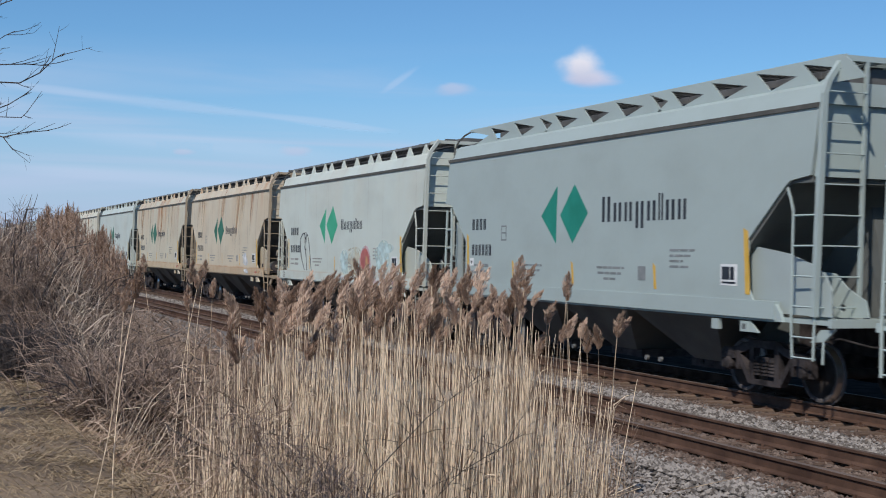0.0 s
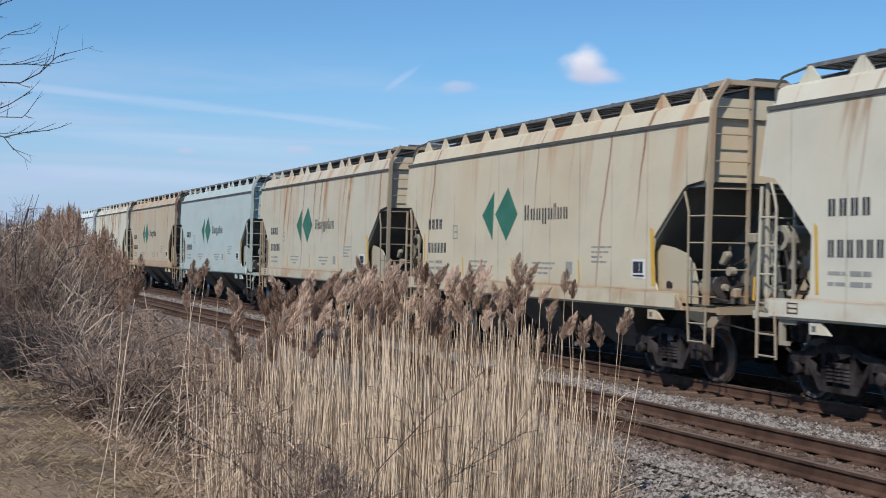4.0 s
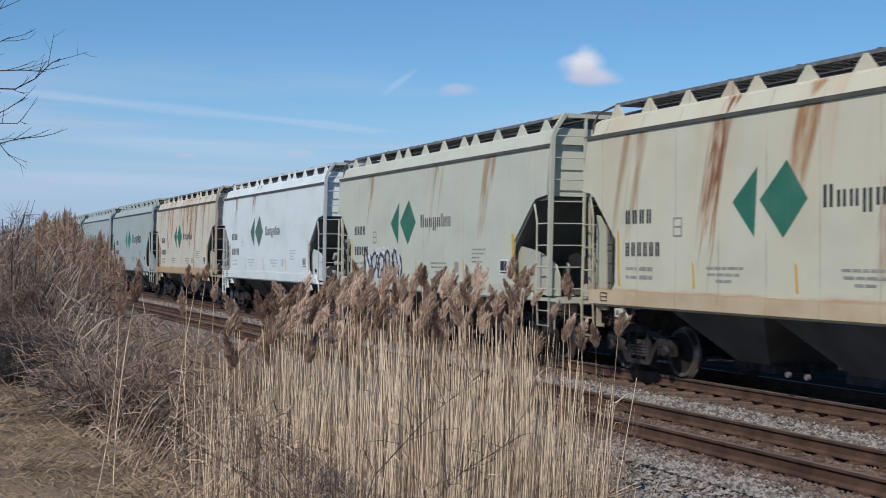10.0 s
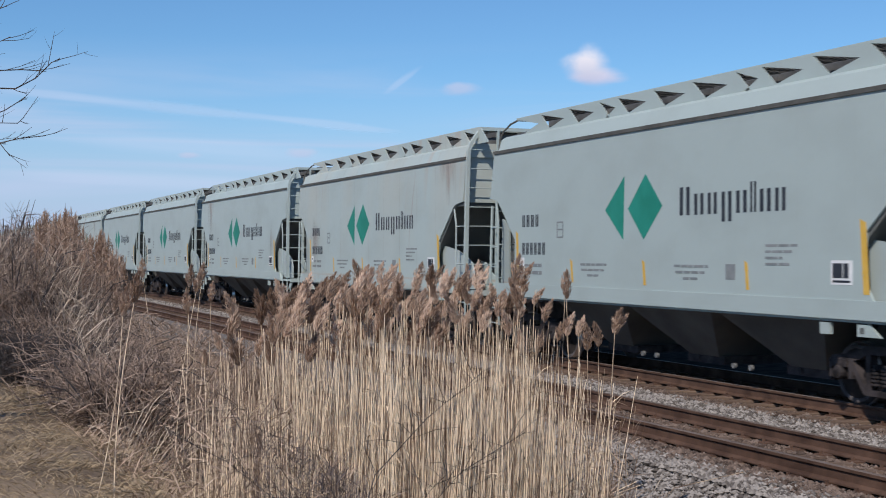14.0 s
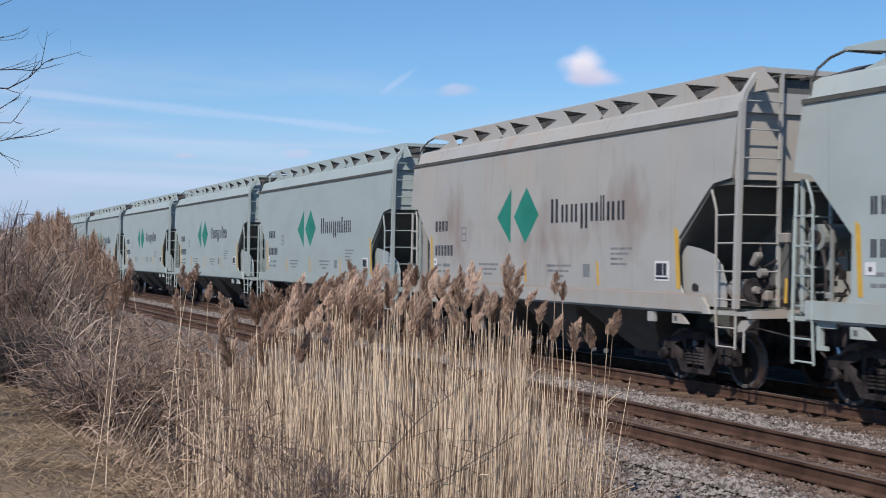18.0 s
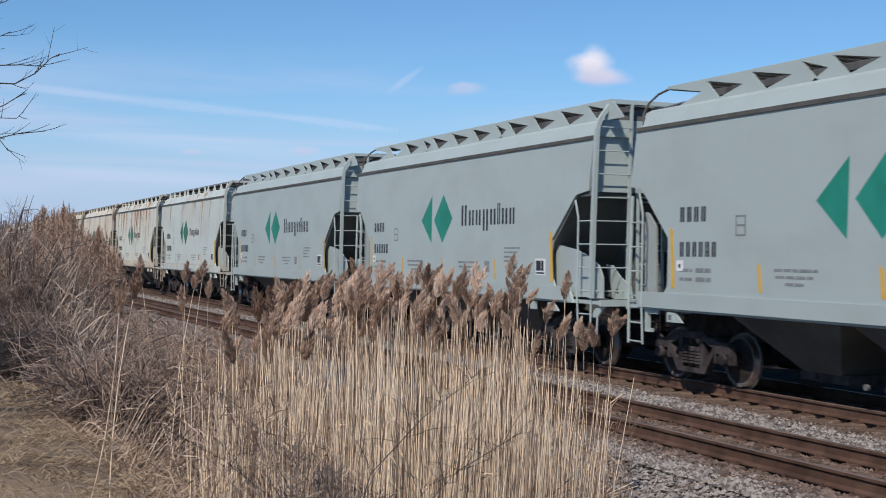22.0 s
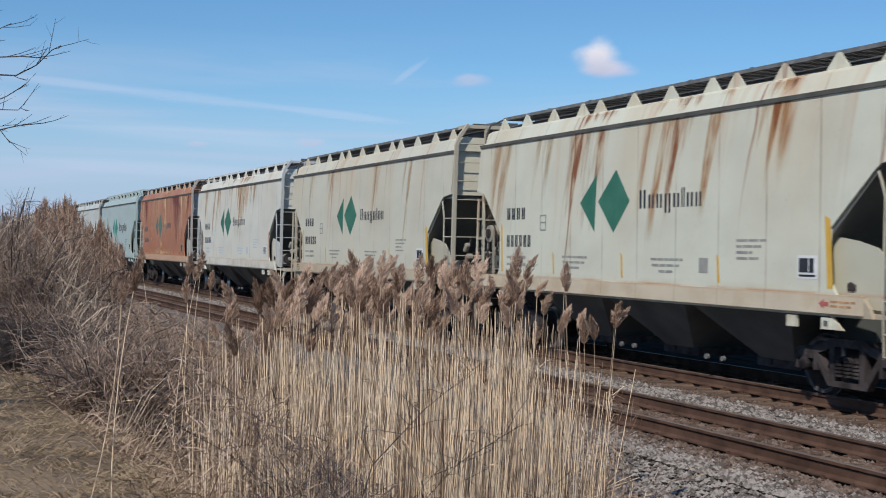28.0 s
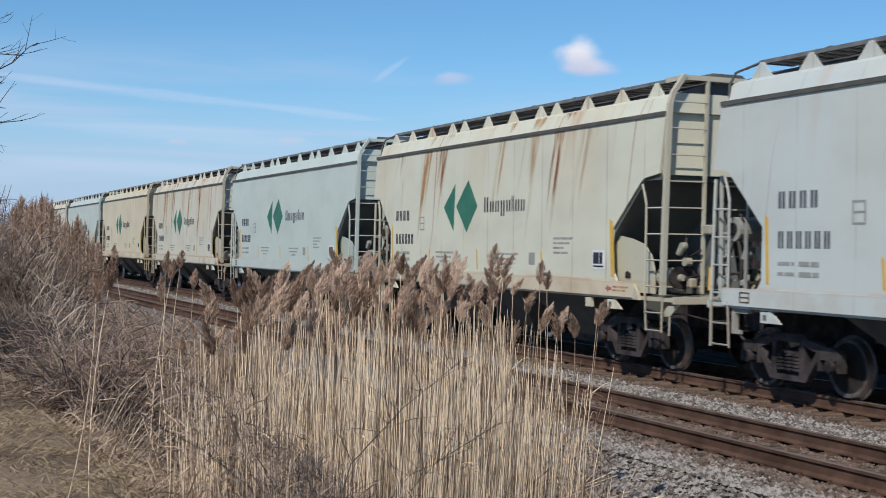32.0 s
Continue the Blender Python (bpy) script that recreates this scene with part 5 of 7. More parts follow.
# rust runs from the roof seam: place along the car, width, length, tone
RUNS = {
    3: ((-4.4, .8, 2.2, "tan"), (-.2, .5, 2.0, "orange"), (2.6, 1.0, 2.4, "tan"), (4.3, .3, 1.6, "red")),
    4: ((-2.2, .25, 1.8, "orange"), (.9, .3, 2.0, "orange"), (2.9, 1.2, 2.2, "tan"), (-4.6, .7, 1.8, "tan")),
    6: ((-2.6, .4, 1.6, "orange"), (1.2, .35, 2.0, "orange"), (2.2, .35, 1.8, "orange"), (4.4, .5, 2.2, "tan"), (-4.6, .4, 1.2, "tan")),
    8: ((-3.0, .5, 1.8, "orange"), (1.0, .4, 1.8, "tan"), (3.4, .5, 2.0, "orange")),
    11: ((-4.3, .40, 1.6, "orange"), (-3.3, .45, 1.9, "orange"), (-2.4, .30, 1.5, "red"), (-.3, .40, 1.3, "orange"), (.6, .35, 1.7, "orange"), (1.4, .50, 2.0, "orange"), (2.5, .35, 1.4, "red"), (4.0, .6, 2.5, "orange")),
    13: ((-2.6, .35, 1.6, "tan"), (1.7, .4, 1.4, "tan")),
    14: ((-3.6, .30, 1.5, "orange"), (-1.9, .24, 2.2, "red"), (-1.3, .22, 1.5, "red"), (1.2, .24, 2.6, "red"), (2.0, .28, 2.8, "red"), (2.5, .2, 1.3, "red"), (4.3, .35, 2.3, "orange")),
    15: ((-4.9, .5, 2.0, "tan"), (-2.3, .35, 2.2, "red"), (-.2, .35, 1.6, "orange"), (1.9, .32, 2.3, "red"), (4.2, .6, 2.4, "orange")),
    16: ((-3.8, .3, 1.5, "tan"), (1.0, .35, 2.0, "tan"), (3.9, .4, 2.0, "tan")),
    17: ((-1.6, .6, .7, "orange"), (-4.4, .3, 1.2, "tan")),
    18: ((-4.5, .5, 1.2, "orange"), (-3.4, .35, 1.6, "red"), (-2.5, .45, 1.9, "orange"), (-.5, .35, 1.7, "red"), (.3, .45, 2.1, "orange"), (1.2, .40, 1.6, "red"), (2.0, .7, 2.5, "orange"), (3.0, .35, 2.9, "red"), (4.3, .7, 2.4, "orange")),
    35: ((-1.5, .35, 1.2, "tan"), (1.0, .40, 1.4, "orange"), (2.7, .45, 1.6, "orange"), (4.3, .35, 1.8, "tan"), (-4.2, .35, 1.3, "tan")),
    36: ((-5.3, .32, 1.6, "orange"), (-4.4, .30, 1.9, "red"), (-3.5, .36, 2.1, "orange"), (-2.6, .28, 1.5, "red"), (-.8, .32, 1.4, "red"), (.3, .30, 1.9, "red"), (1.1, .55, 2.6, "red"), (2.1, .36, 1.7, "red"), (3.0, .36, 1.5, "orange"), (4.0, .34, 2.1, "red"), (4.8, .30, 1.4, "orange")),
    37: ((-3.4, .5, 1.6, "tan"), (1.2, .45, 1.3, "tan"), (3.9, .40, 2.4, "orange"), (4.7, .4, 2.2, "tan")),
    38: ((-4.4, .5, 1.8, "tan"), (-2.7, .4, 1.4, "orange"), (1.6, .45, 1.7, "tan"), (3.6, .45, 2.2, "orange")),
    39: ((-3.6, .5, 1.8, "tan"), (1.0, .4, 1.5, "orange"), (3.8, .4, 1.9, "tan")),
    40: ((-3.6, .55, 2.4, "tan"), (-2.6, .35, 2.0, "tan"), (1.0, .5, 1.2, "tan"), (3.0, .45, 1.8, "orange"), (4.7, .5, 2.6, "tan")),
    41: ((-5.4, .5, 1.8, "tan"), (-3.5, .45, 1.9, "tan"), (-2.0, .42, 2.4, "red"), (-1.35, .40, 1.8, "red"), (.8, .60, 1.8, "orange"), (1.4, .36, 1.6, "red"), (2.35, .26, 1.5, "orange"), (3.9, .60, 1.3, "orange"), (4.0, .32, .8, "red")),
    42: ((-4.5, .45, 1.7, "tan"), (-2.6, .35, 1.4, "tan"), (1.4, .40, 1.8, "tan"), (3.9, .45, 2.3, "tan")),
    43: ((-3.4, .45, 2.6, "tan"), (-2.6, .35, 2.0, "orange"), (-.6, .5, 1.2, "orange"), (.9, .9, 1.5, "orange"), (1.8, 1.0, 1.2, "orange"), (1.3, .5, 2.4, "tan"), (3.0, .5, 1.4, "tan"), (-5.0, .6, 1.1, "tan")),
    44: ((-6.0, .50, 2.2, "pale"), (-3.2, .62, 2.2, "pale"), (-1.9, .40, 1.6, "pale"), (.3, .60, 1.9, "pale"), (4.4, .70, 2.2, "pale"), (5.6, .40, 1.3, "pale")),
    47: ((-4.8, .4, 1.8, "tan"), (-3.2, .30, 1.9, "orange"), (-2.3, .26, 1.5, "red"), (.8, .30, 1.7, "orange"), (2.0, .34, 2.2, "orange"), (3.2, .26, 1.7, "red"), (4.3, .4, 1.9, "tan")),
    49: ((-3.6, .5, 1.8, "orange"), (-2.0, .35, 2.1, "red"), (1.3, .5, 1.9, "orange"), (3.0, .4, 2.2, "red")),
}
STAIN_WORDS = {"red": "dark red rust run", "orange": "orange rust run", "tan": "tan rust wash", "pale": "pale streak in the rust"}


def run_strip(hw, length, lean, steps=5):
    """A thin strip that hangs from the origin and trails back as it falls."""
    me = bpy.data.meshes.new("rust_run")
    verts, faces, shares = [], [], []
    for j in range(steps + 1):
        q = j / steps
        d = q * length
        for u in (0.0, 1.0):
            verts.append(((u * 2 - 1) * hw - lean * d * (1 - .25 * q), 0, -d))
            shares.append((u, q))
    faces = [(2 * j, 2 * j + 2, 2 * j + 3, 2 * j + 1) for j in range(steps)]
    me.from_pydata(verts, [], faces)
    met, sha = me.uv_layers.new(name="metres"), me.uv_layers.new(name="share")
    for loop in me.loops:
        u, q = shares[loop.vertex_index]
        met.data[loop.index].uv = (u * 2 * hw, -q * length)
        sha.data[loop.index].uv = (u, q)
    return me


def rust_runs(k, car):
    """Thin leaning stains that hang from the roof seam, and a short one on the roof's edge above each."""
    for i, (x, w, length, tone) in enumerate(RUNS[k]):
        hw = w * .95 + .06
        me = run_strip(hw, length * 1.25, .05 if tone == "pale" else .34)
        me.materials.append(RUN_PAINT[tone])
        ob = part("rust_run", me, None, car, STAIN_WORDS[tone])
        ob.location = (x, -SIDE - .0228 - .0004 * (i % 3), LIP_Z - .02)
        if tone in ("red", "orange", "pale"):
            me = run_strip(hw * .8, .33, .3, 1)
            me.materials.append(RUN_PAINT[tone])
            ob = part("rust_run", me, None, car, STAIN_WORDS[tone])
            ob.matrix_basis = pose(x + .10, -1.362 - .004, 4.585, -math.degrees(math.atan2(.11, .26)), 0, 0)


def smears(k, car):
    for i, (x, z, w, h, tone) in enumerate(SMEARS[k]):
        bm = bmesh.new()
        bm.faces.new([bm.verts.new((a, -SIDE - .0204 - .0003 * i, c)) for a, c in ((x - w, z - h), (x + w, z - h), (x + w, min(z + h, LIP_Z - .03)), (x - w, min(z + h, LIP_Z - .03)))])
        part("weather_stain", bm, SMEAR[tone], car, {"dark": "dark purple-brown rust patch", "peach": "bleached peach rust patch"}.get(tone, "faint red dust smear"))


def sill_sticker(car):
    """A small red arrow and two lines of print on the sill."""
    bm = bmesh.new()
    prism(bm, [(4.86, 1.37), (4.96, 1.44), (4.96, 1.40), (5.06, 1.40), (5.06, 1.34), (4.96, 1.34), (4.96, 1.30)], -1.544, -1.541)
    mark = part("sill_mark", bm, SPRAY["red"], car, "small red arrow mark")
    bm = bmesh.new()
    text_line(bm, 5.10, 1.39, .50, .03, -1.541, 3), text_line(bm, 5.10, 1.33, .42, .03, -1.541, 4)
    tagged(part("mark_print", bm, SPRAY["orange"], mark), kind="stuff")


GRAFFITI = {2: graffiti_two, 3: graffiti_three, 11: graffiti_eleven, 16: graffiti_sixteen, 40: graffiti_forty}
CLEAN_LEAD, CLEAN_TAIL = {2, 5, 15, 16, 35, 46}, {4, 14, 15, 18}      # older cars with no brake gear on that end
CARS = {}


def build_of(k):
    kind = ROSTER.get(k, ("new",))[0]
    if kind == "new":
        return kind, "gear" if k in (27, 45) else "clean", "gear" if k == 26 else "clean"
    return kind, "clean" if k in CLEAN_LEAD else "gear", "clean" if k in CLEAN_TAIL else "gear"


GEAR = ("air_", "control_valve", "release_", "brake_", "valve_cover", "retainer_", "pipe_clamp", "inner_panel", "web_")


def painted(ob):
    return ob.type == "MESH" and ob.data.materials and ob.data.materials[0] is PAINT


def make_train():
    masters = {}
    for k in range(0, 55):
        kind, rgb, rust = ROSTER.get(k, ("new", GREY, 0.0))
        build = build_of(k)
        start = pose(-6.53 - k * PITCH, FAR_Y, 0)
        if build in masters:
            car = copy_thing(masters[build], start)
        else:
            car = masters[build] = build_car(*build)
            car.matrix_basis = start
        CARS[k] = car
        tagged(car, tint_words(rgb, rust), "freight car", "cars of the freight train")
    for k, car in CARS.items():
        kind, rgb, rust = ROSTER.get(k, ("new", GREY, 0.0))
        tone = random.Random(k).uniform(.96, 1.04)
        shade = tuple(c * tone for c in rgb)
        owner_white = rgb == WHT or k in (40, 43, 46)
        pale = rgb == WHT or k == 43
        bare = []
        for ob in car.children_recursive:
            if painted(ob):
                ob.color = (*shade, rust)
                if kind == "old" and ob.name.startswith(("end_ladder", "side_ladder", "crossover", "step_hang", "roof_hand", "end_hand", "end_plat", "roof_plat")):
                    worn = min(.9, rust * 1.15 + .12) * (1 if k in (3, 4, 7, 8, 10, 38, 50, 53) else .75)
                    ob.color = (*(c * (1 - worn) + g * worn for c, g in zip(shade, (.23, .18, .13))), rust)
            if ob.name.startswith(("sill_step", "corner_br", "step_hang")) and kind == "old" and not pale:
                ob.color = (*(c * .35 + g for c, g in zip(shade, (.14, .11, .08))), rust)
            # grime on the brake gear; the inner panel is greyed for its shade
            if painted(ob) and ob.name.startswith(GEAR):
                g = (.3 if ob.name.startswith(("inner", "web")) else .6) if kind == "old" else .25 if ob.name.startswith("inner") else .5
                ob.color = (*(c * (1 - g) + q * g for c, q in zip((.5, .5, .47) if k == 44 else shade, (.13, .105, .085))), max(rust, .15))
            if ob.name.startswith(("emblem", "company")) and owner_white and k != 12:
                ob.location.x = -.30
            if ob.name.startswith(("emblem", "company")) and k in EMBLEM_SHIFT:
                ob.location.x = EMBLEM_SHIFT[k]
            if ob.name.startswith("emblem") and k in EMBLEMS:
                ob.material_slots[0].link = "OBJECT"
                ob.material_slots[0].material = EMBLEMS[k]
            if ob.name.startswith(("company", "owner", "car_number")) and (owner_white or k == 44):
                ob.material_slots[0].link = "OBJECT"
                ob.material_slots[0].material = INK_GREY
            if k == 44 and ob.name.startswith(("reflector", "data")):
                bare.append(ob)
            if k == 44 and ob.name.startswith(("walkway", "roof_hand")) and painted(ob):
                ob.color = (.52, .40, .30, .3)
            if k == 44 and ob.name.startswith(("placard", "notice")):
                ob.material_slots[0].link = "OBJECT"
                ob.material_slots[0].material = INK_FAINT if ob.name.startswith("placard") else RUSTY_RAIL
            if k == 44 and ob.name.startswith(("side_ladder", "end_", "roof_plat", "jacking")):
                ob.color = (.50, .53, .53, .25) if ob.name.startswith("end_sheet") else (.44, .42, .39, .3)
            if pale and ob.name.startswith(("end_ladder", "side_ladder", "roof_plat")):
                ob.color = (.50, .53, .53, .1)
            if pale and ob.name.startswith(("walkway_edge", "roof_deck", "reflector")):
                ob.material_slots[0].link = "OBJECT"
                ob.material_slots[0].material = FADED if ob.name.startswith("reflector") else PAINT
                ob.color = (.60, .64, .64, .05) if ob.name.startswith("walkway") else (.36, .38, .38, .05)
            if pale and ob.name.startswith(("notice_print", "data_lettering")):
                ob.material_slots[0].link = "OBJECT"
                ob.material_slots[0].material = INK_FAINT if ob.name.startswith("notice") else INK_PALE
            # car paint darkened for the wing's partial shade, warmed by wear on older cars
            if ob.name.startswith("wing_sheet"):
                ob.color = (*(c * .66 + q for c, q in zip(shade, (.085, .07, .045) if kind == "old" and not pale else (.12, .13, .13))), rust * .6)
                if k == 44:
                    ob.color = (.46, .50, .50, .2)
            if k in SILL_TINT and ob.name.startswith("side_sill"):
                ob.color = (*SILL_TINT[k], .3)
        for ob in reversed(bare):
            bpy.data.objects.remove(ob)
        if k in (2, 3, 4, 5, 6, 11, 14, 41, 47):
            sill_sticker(car)
        if k in SMEARS:
            smears(k, car)
        if k in RUNS:
            rust_runs(k, car)
        if k in GRAFFITI:
            GRAFFITI[k](car)


make_train()

# seconds and the run of the train in metres
RUN = [(0, -6.53), (1, 15.1), (2, 36.64), (3, 58.05), (6, 122.35), (7, 143.62), (8, 164.9), (9, 185.97), (10, 207.3), (12, 249.64), (13, 270.75), (14, 291.9), (17, 355.12), (18, 376.36), (19, 397.6), (20, 418.22), (21, 439.37), (22, 460.5), (23, 481.63), (24, 502.72), (28, 587.0), (29, 607.85), (32, 670.6)]


def run_at(t):
    for (t0, a), (t1, c) in zip(RUN, RUN[1:]):
        if t <= t1:
            return a + (c - a) * (t - t0) / (t1 - t0)
    return RUN[-1][1]


def wheel_rows(k, shift, at):
    """A wheel's turn while it rolls through the view; it rests, hidden, before and after."""
    rows = [i / FPS for i in range(0, 32 * FPS + 1) if -44 < run_at(i / FPS) - k * PITCH + shift < -8]
    if not rows:
        return []
    times = ([] if rows[0] == 0 else [0.0]) + rows + ([] if rows[-1] == 32 else [32.0])
    first = run_at(rows[0])
    out = []
    for t in times:
        roll = (min(max(run_at(t), first), run_at(rows[-1])) - first) / .47
        out.append((t, pose(*at, 0, math.degrees(roll), 0)))
    return out


def motions():
    for k, car in CARS.items():
        walk(car, [(t, pose(x - k * PITCH, FAR_Y, 0)) for t, x in RUN])
        for truck in car.children:
            if truck.name.startswith("truck"):
                for w in truck.children:
                    if w.name.startswith("wheelset"):
                        rows = wheel_rows(k, truck.location.x, tuple(w.location))
                        if rows:
                            walk(w, rows)
    for i, (r, *rest) in enumerate(REEDS):
        walk(r, sway_rows(i, *rest))
    for ob, (m0, m1) in CLOUDS:
        walk(ob, [(0, m0), (32, m1)])


# ---- plants ----
def blades_mesh(name, roots, tips, widths, material, droop=0.0):
    """Many thin two-piece blades as one mesh."""
    roots, tips = np.asarray(roots, float), np.asarray(tips, float)
    n = len(roots)
    d = tips - roots
    side = np.cross(d, np.random.default_rng(n).normal(size=(n, 3)))
    side /= np.linalg.norm(side, axis=1, keepdims=True) + 1e-9
    w = np.asarray(widths, float).reshape(-1, 1) * side
    mid = roots + d * .55
    mid[:, 2] += droop * np.linalg.norm(d, axis=1)
    v = np.stack([roots - w, roots + w, mid - w * .8, mid + w * .8, tips], 1).reshape(-1, 3)
    base = np.arange(n)[:, None] * 5
    quads = (base + [0, 1, 3, 2]).tolist()
    tris = (base + [2, 3, 4]).tolist()
    me = bpy.data.meshes.new(name)
    me.from_pydata(v.tolist(), [], quads + tris)
    me.materials.append(material)
    return me


def head_blades(rng, n, L, lean, fat):
    """Roots and tips of the fine silky strands of one seed head: a flame that is widest low down, its strands swept up and to one side."""
    k = rng.uniform(0, 1, n) ** 1.15
    swell = np.sin(np.pi * np.clip(k * .82 + .14, 0, 1)) ** 1.2
    a = rng.uniform(0, math.tau, n)
    spray = np.round(k * 9) / 9                       # strands gather in sprays along the stem
    a = np.where(rng.uniform(0, 1, n) < .55, spray * 23 + rng.normal(0, .45, n), a)
    out = np.stack([np.cos(a), np.sin(a), a * 0], 1)
    stem = np.stack([lean * k ** 1.8, k * 0, k * L * .86 - .2 * lean * k ** 3], 1)
    roots = stem + out * (fat * swell * rng.uniform(0, .72, n))[:, None]
    ln = rng.uniform(.030, .060, n) * (1.1 - .5 * k)
    flare = rng.uniform(.10, .55, n) * swell
    tips = roots + out * (ln * flare)[:, None] + np.stack([ln * rng.uniform(.05, .6, n), rng.normal(0, .004, n), ln * rng.uniform(.45, 1.0, n)], 1)
    return roots, tips


def plume_mesh(seed, h):
    """A soft seed head, nodding to one side, with its base at z = h."""
    rng = np.random.default_rng(seed)
    n = 640
    roots, tips = head_blades(rng, n, rng.uniform(.19, .27), rng.uniform(.03, .12), rng.uniform(.046, .064))
    up = np.array((0, 0, h))
    return blades_mesh("plume", roots + up, tips + up, rng.uniform(.0013, .0028, n), PLUME)


def stalk_mesh(seed, h):
    rng = random.Random(seed)
    bx, by = rng.uniform(-.10, .10), rng.uniform(-.10, .10)
    bm = bmesh.new()
    pts = [(bx * (1 - t) * t * 2, by * (1 - t) * t * 2, h * t) for t in (0, .2, .4, .6, .8, 1.0)] + [(.02, 0, h + .16)]
    tube(bm, pts, .0040, .0020, 5)
    return mesh_of("stalk", bm, STRAW)


def leaf_mesh(seed, h):
    rng = np.random.default_rng(seed)
    n = 5
    z = rng.uniform(.15, .75, n) * h
    a = rng.uniform(0, math.tau, n)
    ln = rng.uniform(.12, .34, n)
    roots = np.stack([z * 0, z * 0, z], 1)
    tips = roots + np.stack([np.cos(a) * ln * .55, np.sin(a) * ln * .55, ln * rng.uniform(-.9, .5, n)], 1)
    return blades_mesh("dry_leaf", roots, tips, rng.uniform(.003, .007, n), STRAW, .12)


FWD, RIGHT = Vector((-.9246, .381, 0)), Vector((.381, .9246, 0))


def spot(d, w):
    """Plan place d metres ahead and w metres to the side of the lens's middle line."""
    p = FWD * d + RIGHT * w
    return p.x, p.y


REEDS = []


def reed_stand():
    rng = random.Random(11)
    kinds = []
    for i in range(14):
        h = 2.45 + .04 * i
        kinds.append((h, stalk_mesh(i, h), plume_mesh(40 + i, h), leaf_mesh(80 + i, h)))

    def plant(x, y, top, lean=(0, 0), turn=None):
        h, st, pl, le = rng.choice(kinds)
        z = ground_z(x, y) - .03
        r = new("reed")
        r.rotation_mode = "QUATERNION"
        k = (top - z) / (h + .28)
        part("stalk", st, None, r), part("plume", pl, None, r, "brown feathery seed plume"), part("dry_leaves", le, None, r)
        for ch in r.children:
            ch.scale = (1, 1, k)
        for ch in r.children:
            if ch.name.startswith("plume"):
                s = rng.uniform(.9, 1.2)
                ch.scale, ch.location.z = (s, s, s), h * (k - s)
        if turn is None:
            turn = rng.uniform(-75, 120)
        r.matrix_basis = pose(x, y, z, lean[0], lean[1], turn)
        tagged(r, "tall dry straw-coloured reed with brown plume", "reed", "reeds by the track")
        REEDS.append((r, x, y, z, lean, turn))

    # dense stand in the ditch; taller in its middle
    for i in range(125):
        d = rng.uniform(8.6, 13.2)
        s = rng.triangular(-.178, .078, -.045)
        x, y = spot(d, s * d)
        top_s = .004 - (.26 * max(0, -.05 - s) + .22 * max(0, s)) - .055 * rng.random() ** 1.2
        tilt = rng.gauss(.4 + 14 * (s + .06), 2.2)
        plant(x, y, 2.1 + top_s * d, (-.92 * tilt + rng.gauss(0, 1.0), .38 * tilt + rng.gauss(0, 2.0)))
    # the thin edge of the stand towards the ballast
    for s, top in ((.042, .008), (.050, -.012), (.058, .004), (.064, .000), (.072, -.018), (.088, -.004), (.094, -.012), (.076, -.033), (.083, -.040), (.101, -.040), (.107, -.050), (.112, -.045), (.122, -.041), (.128, -.042), (.118, -.052)):
        d = rng.uniform(10.6, 12.4)
        x, y = spot(d, s * d)
        plant(x, y, 2.1 + top * d, (rng.gauss(-1.8, 1.2), rng.gauss(.8, 1.5)))
    # single reeds out in front, and a few towards the brush
    for d, s, top, lean in ((8.5, -.268, -.030, 8), (8.6, -.251, -.020, 5.0), (12.5, -.205, -.012, 6), (12.8, -.20, -.010, 2), (13.2, -.192, -.002, 3), (12.2, -.186, -.03, -4), (12.6, -.178, -.02, 1), (13.5, -.215, .0, -6)):
        x, y = spot(d, s * d)
        plant(x, y, 2.1 + top * d, (-.92 * lean, .38 * lean), 0)


reed_stand()


